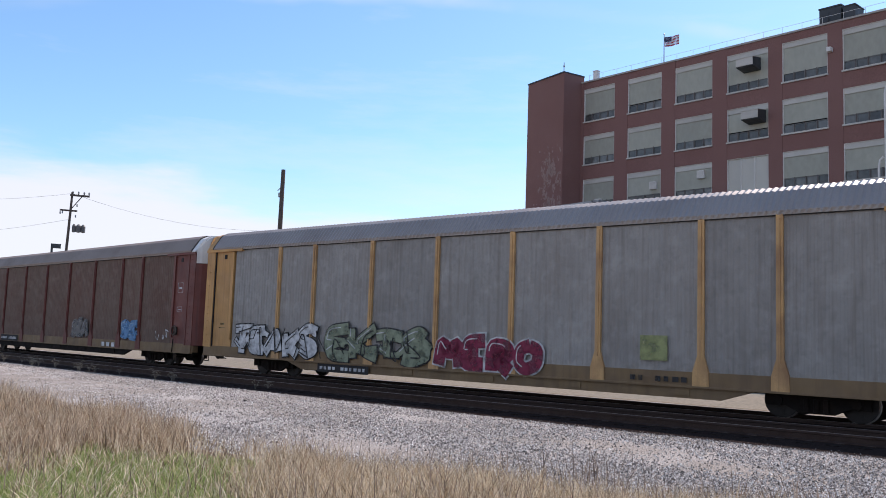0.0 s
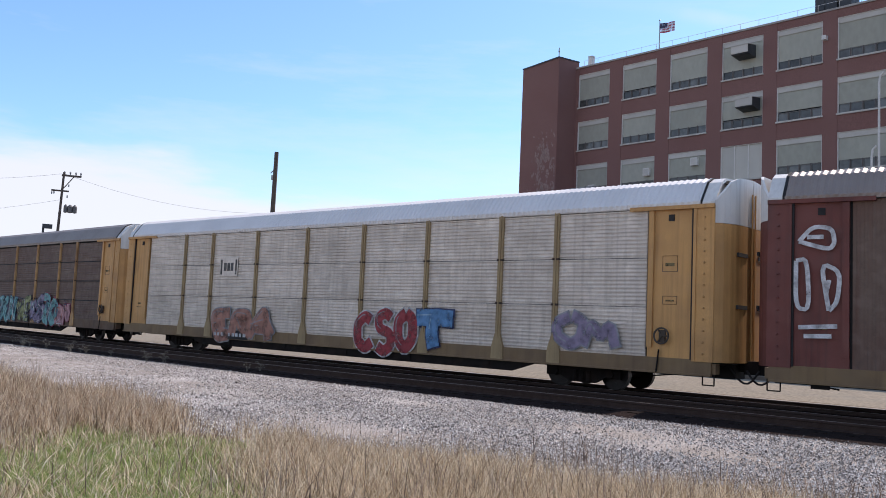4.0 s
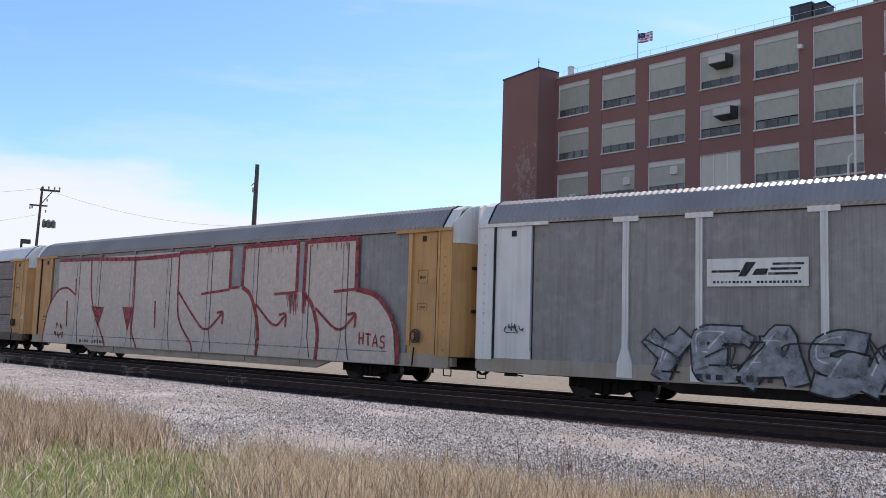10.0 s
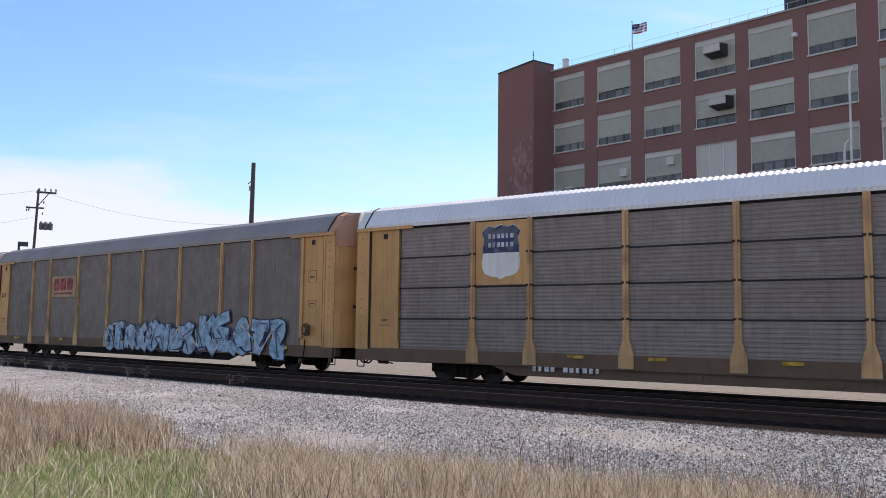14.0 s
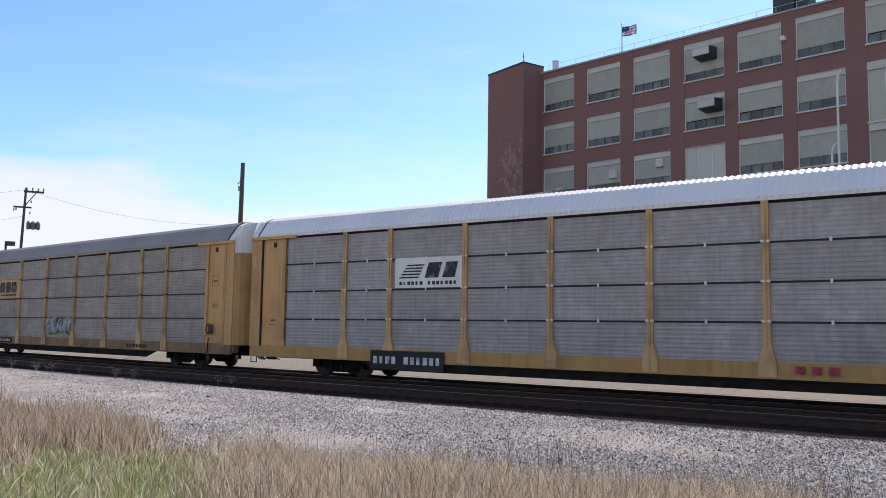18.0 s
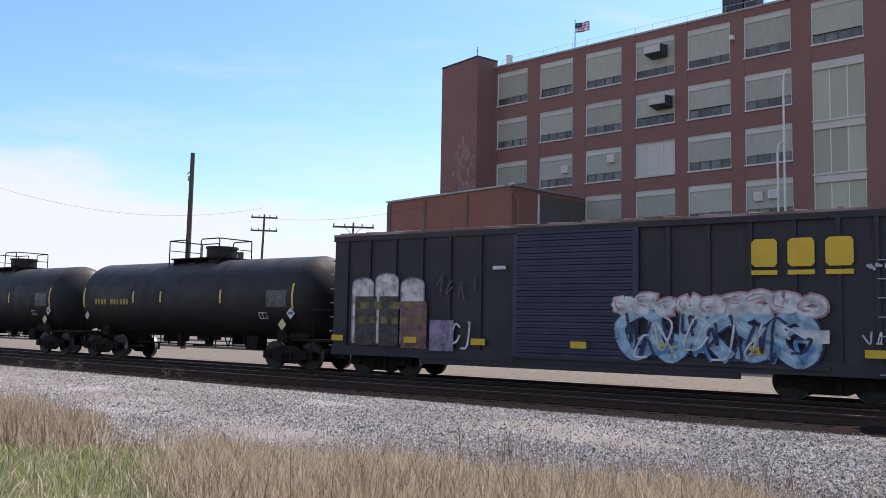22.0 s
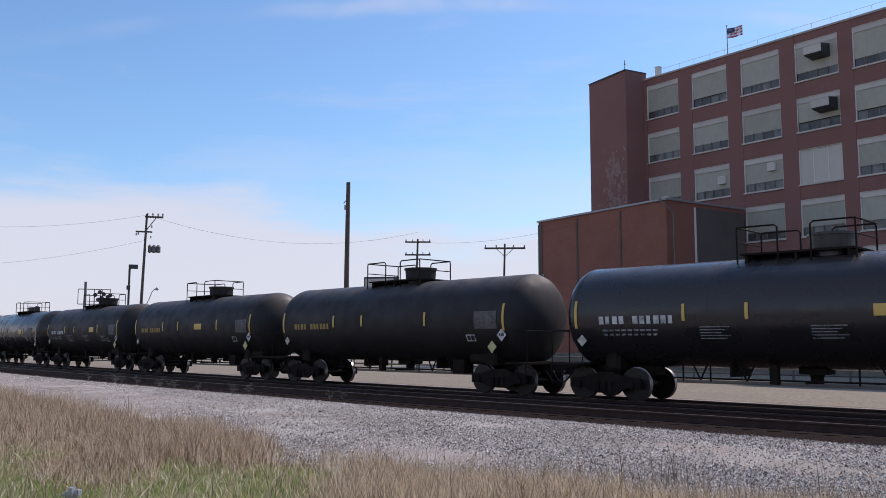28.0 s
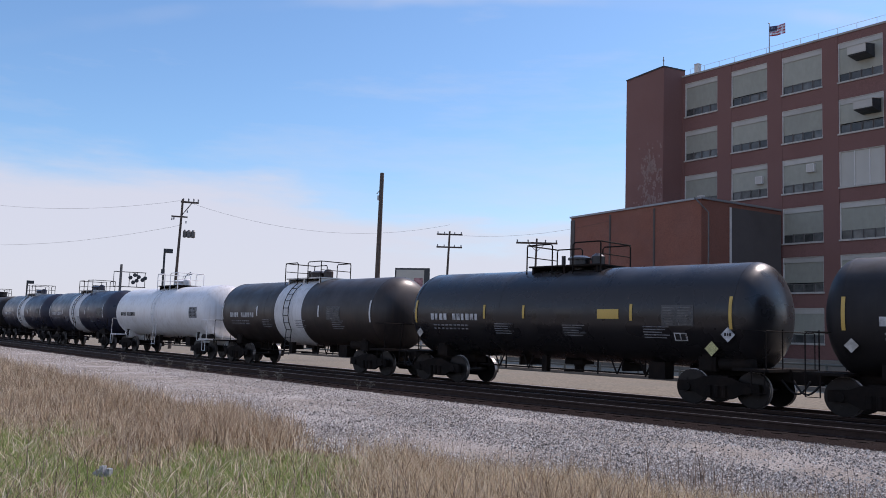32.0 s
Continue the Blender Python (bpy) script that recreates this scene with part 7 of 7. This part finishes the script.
def green_share(p):
    """How much fresh grass has come up: one low patch, and one nearer the tracks' far end."""
    a, r = np.degrees(np.arctan2(-p[:, 0], p[:, 1])), np.hypot(p[:, 0], p[:, 1])
    r, a = r + 0.5 * np.sin(a * 0.9) + 0.35 * np.sin(a * 2.3 + 1), a + 1.0 * np.sin(r * 1.7) + 0.7 * np.sin(r * 4.1 + 2) + rng.normal(0, 0.6, len(a))
    one = np.clip(2.2 - np.abs(a - 58.5) / 4.6, 0, 1) * np.clip((14.3 - r) / 1.5, 0, 1)
    two = np.clip((a - 67.0) / 3.0, 0, 1) * np.clip((18.5 - r) / 4.0, 0, 1)
    return np.maximum(one, two)


def litter_gap(p):
    """Trodden ground round the litter."""
    a, r = np.degrees(np.arctan2(-p[:, 0], p[:, 1])), np.hypot(p[:, 0], p[:, 1])
    return ((np.abs(a - 67.4) < 1.9) & (r > 9.4) & (r < 11.7)).astype(float)


def pale_share(p):
    """Towards +x more blades are pale: the backlight is put into their colour."""
    return np.clip(0.68 + (p[:, 0] + 8.5) / 8.0, 0.28, 0.9)


DRY = leaf_mat("dry_grass", (0.09, 0.059, 0.037), (0.41, 0.287, 0.185), (0.84, 0.70, 0.52))
PALE = leaf_mat("pale_straw", (0.17, 0.125, 0.075), (0.60, 0.48, 0.32), (0.96, 0.86, 0.66))
FRESH = leaf_mat("fresh_grass", (0.15, 0.21, 0.055), (0.32, 0.40, 0.13), (0.66, 0.60, 0.36))
TWIG = leaf_mat("dead_weed_stem", (0.09, 0.065, 0.05), (0.22, 0.165, 0.13), (0.42, 0.33, 0.26))


def stand(p):
    """The grass stands tall along the gravel and lies low and matted nearer the viewer."""
    deep = edge_y(p[:, 0]) - p[:, 1] + 0.5 * np.sin(p[:, 0] * 1.1) + rng.normal(0, 0.35, len(p))
    return 0.36 + 0.64 / (1 + np.exp((deep - 2.6) / 0.45))


def inside(p, reach):
    return p[:, 1] < edge_y(p[:, 0]) + reach - np.abs(rng.normal(0, 0.4, len(p)))


p = clumped(scatter(430000, 8.0, 48.0), 1.3, -1.25)
p = p[inside(p, 0.0)]
p = p[rng.uniform(0, 1, len(p)) > green_share(p) * 0.97 + litter_gap(p)]
backlit = rng.uniform(0, 1, len(p)) < pale_share(p)
blades("dry_grass", "tall tawny dry grass along the gravel", "grass", DRY, p[~backlit], 0.46 * stand(p[~backlit]), 0.0050, 0.7, rng)
blades("bleached_grass", "tall straw-coloured dry grass along the gravel", "grass", PALE, p[backlit], 0.39 * stand(p[backlit]), 0.0050, 0.9, rng)
p = clumped(scatter(85000, 7.0, 48.0), 1.7, -0.6)
p = p[inside(p, 0.35)]
p = p[rng.uniform(0, 1, len(p)) > green_share(p) * 0.45 + litter_gap(p)]
blades("straw", "pale flattened straw between the grass", "grass", PALE, p, 0.20, 0.0075, 1.6, rng)
p = np.stack([rng.uniform(-70, 40, 70000), rng.uniform(-14, 9, 70000), np.zeros(70000)], -1)
p = clumped(p[(np.hypot(p[:, 0], p[:, 1]) > 1.2) & (p[:, 1] < edge_y(p[:, 0]) - 0.3)], 0.7, -0.6)
r = np.hypot(p[:, 0], p[:, 1])
behind = (r < 8.0) | (p[:, 1] < 0) | (p[:, 0] > 0) | (r > 48)
blades("rough_grass", "short tufted dry grass beside the gravel", "grass", PALE, p[behind], 0.22, 0.009, 0.9, rng)
p = scatter(120000, 6.5, 20.0, 50, 79)
p = p[(rng.uniform(0, 1, len(p)) < green_share(p) * 0.95) & inside(p, -0.5)]
blades("green_grass", "short fresh green grass in the foreground", "grass", FRESH, p, 0.10, 0.0062, 1.1, rng)
p = np.concatenate([clumped(scatter(9000, 8.0, 34.0), 0.8, 0.3), clumped(scatter(2600, 8.2, 13.0, 3, 42), 1.3, 0.5)])
p = p[inside(p, 1.5) & ((p[:, 0] > -7) | (rng.uniform(0, 1, len(p)) < 0.3))]
blades("dead_weeds", "dark brittle weed stems among the grass", "weeds", TWIG, p, 0.56, 0.005, 0.5, rng)

# stones of the verge
q = scatter(460000, 8.6, 70.0)
sx, sy = q[:, 0], q[:, 1]
lo, hi = edge_y(sx) - 0.3, track_curve(sx) - 5.6
f = (sy - lo) / (hi - lo)
bare = np.sin(sx * 0.55 + 0.4 * sy) * np.sin(sy * 1.1 + 0.5 * np.sin(sx * 0.3)) + 0.5 * np.sin(sx * 1.3 + 2) * np.sin(sy * 2.1) + rng.normal(0, 0.5, len(sx))
keep = (f > 0) & (f < 1) & ((bare < 0.5) | (f > 0.75)) & ((sx > -21) | (f > 0.6) | (rng.uniform(0, 1, len(sx)) < 0.3))
sx, sy = sx[keep], sy[keep]
n = len(sx)
size = rng.uniform(0.008, 0.024, n) * (1 + 0.6 * (rng.uniform(0, 1, n) > 0.96)) * (1 + 0.012 * np.hypot(sx, sy))
shape = np.array([(1, 0, 0), (-1, 0, 0), (0, 1, 0), (0, -1, 0), (0, 0, 1), (0, 0, -0.4)], float)
turn = rng.uniform(0, np.pi, n)
flat = rng.uniform(0.5, 1.0, (n, 3)) * np.array([1.0, 1.0, 0.95])
v = shape[None] * flat[:, None] * size[:, None, None]
c, s = np.cos(turn)[:, None], np.sin(turn)[:, None]
v = np.stack([v[..., 0] * c - v[..., 1] * s + sx[:, None], v[..., 0] * s + v[..., 1] * c + sy[:, None], v[..., 2] + 0.04], -1).reshape(-1, 3)
tri = np.array([(0, 2, 4), (2, 1, 4), (1, 3, 4), (3, 0, 4)])
f = (np.arange(n)[:, None, None] * 6 + tri[None]).reshape(-1, 3)
me = bpy.data.meshes.new("verge_stones")
me.from_pydata(v.tolist(), [], f.tolist())
me.materials.append(leaf_mat("verge_stone", (0.075, 0.066, 0.06), (0.43, 0.395, 0.365), (0.98, 0.95, 0.90)))
tagged(new("verge_stones", me), "loose grey crushed stones beside the track", "gravel", kind="stuff")

# seedling weeds at the edge of the near track
rs = random.Random(12)
weed_m = Mesh()
for i in range(5):      # thin stems that nod under small dry heads
    a, h = 2 * math.pi * i / 5 + 0.4, 0.26 + 0.12 * (i % 3)
    t = (0.16 * math.cos(a), 0.16 * math.sin(a), h)
    weed_m.pipe([(0, 0, 0), (t[0] * 0.4, t[1] * 0.4, h * 0.8), t], 0.005, 3)
    for j in range(5):
        b = math.pi * (j / 4)
        cx, cz = t[0] + 0.07 * math.cos(b), t[2] + 0.05 * math.sin(b) - 0.02
        weed_m.prism([(cx - 0.022, t[1] - 0.02), (cx + 0.022, t[1] - 0.016), (cx, t[1] + 0.024)], "z", cz, cz + 0.016)
weed_mat = paint("grey_green_weed", (0.21, 0.195, 0.155), 0.8, grain=0.2, stain=0.3, stain_scale=3)
weed_data = weed_m.data("weed", weed_mat)
for i in range(18):
    x = -40 + 19 * rs.random() ** 0.8
    q = beside(x, -6.15 + rs.uniform(-0.35, 0.9))
    w = tagged(new("weed", weed_data), "small grey-green weed at the edge of the track", "weed", "trackside weeds")
    w.matrix_basis = pose(q[0], q[1], 0.03, 0, 0, rs.uniform(0, 360)) @ Matrix.Diagonal((*(rs.uniform(0.45, 0.9),) * 3, 1))

# litter in the grass
lit = Mesh()
for i in range(7):
    lit.box(-0.12 + 0.035 * i, -0.06 + 0.035 * i, -0.06 + 0.02 * (i % 3), 0.02 + 0.02 * (i % 3), 0.0, 0.05 + 0.03 * ((i * 5) % 4))
solid("litter", lit, paint("crumpled_wrapper", (0.42, 0.44, 0.48), 0.3, 0.3, stain=0.6, stain_scale=14, stain_color=(0.03, 0.035, 0.06)), "crumpled shiny wrapper lying in the grass", "litter").matrix_basis = pose(-10.37, 4.33, 0.02, 0, 0, 30) @ Matrix.Diagonal((0.85, 0.85, 0.85, 1))


# ---------- what moves ----------
def motions():
    for car, centre, half in CARS:
        rows = []
        for i in range(33):
            s = centre + run_of(i)
            (xa, ya), (xb, yb) = at_length(s - half), at_length(s + half)
            rows.append((i, pose((xa + xb) / 2, (ya + yb) / 2, RAIL_Z, 0, 0, math.degrees(math.atan2(yb - ya, xb - xa)))))
        walk(car, rows)
    where = {car: centre for car, centre, half in CARS}
    for wheel, car, r, x in WHEELS:
        rows, turn, last = [(0.0, pose(x, 0, r))], 0.0, 0.0
        for f in range(1, 961):
            t = f / FPS
            s = where[car] + run_of(t)
            if s < -80 or s > 24:       # it turns unseen: left at rest to keep the keys few
                continue
            turn += math.degrees(SPEED / FPS / r)
            rows.append((t, pose(x, 0, r, 0, turn % 360, 0)))
        if rows[-1][0] < 32.0:
            rows.append((32.0, rows[-1][1]))
        walk(wheel, rows)


motions()
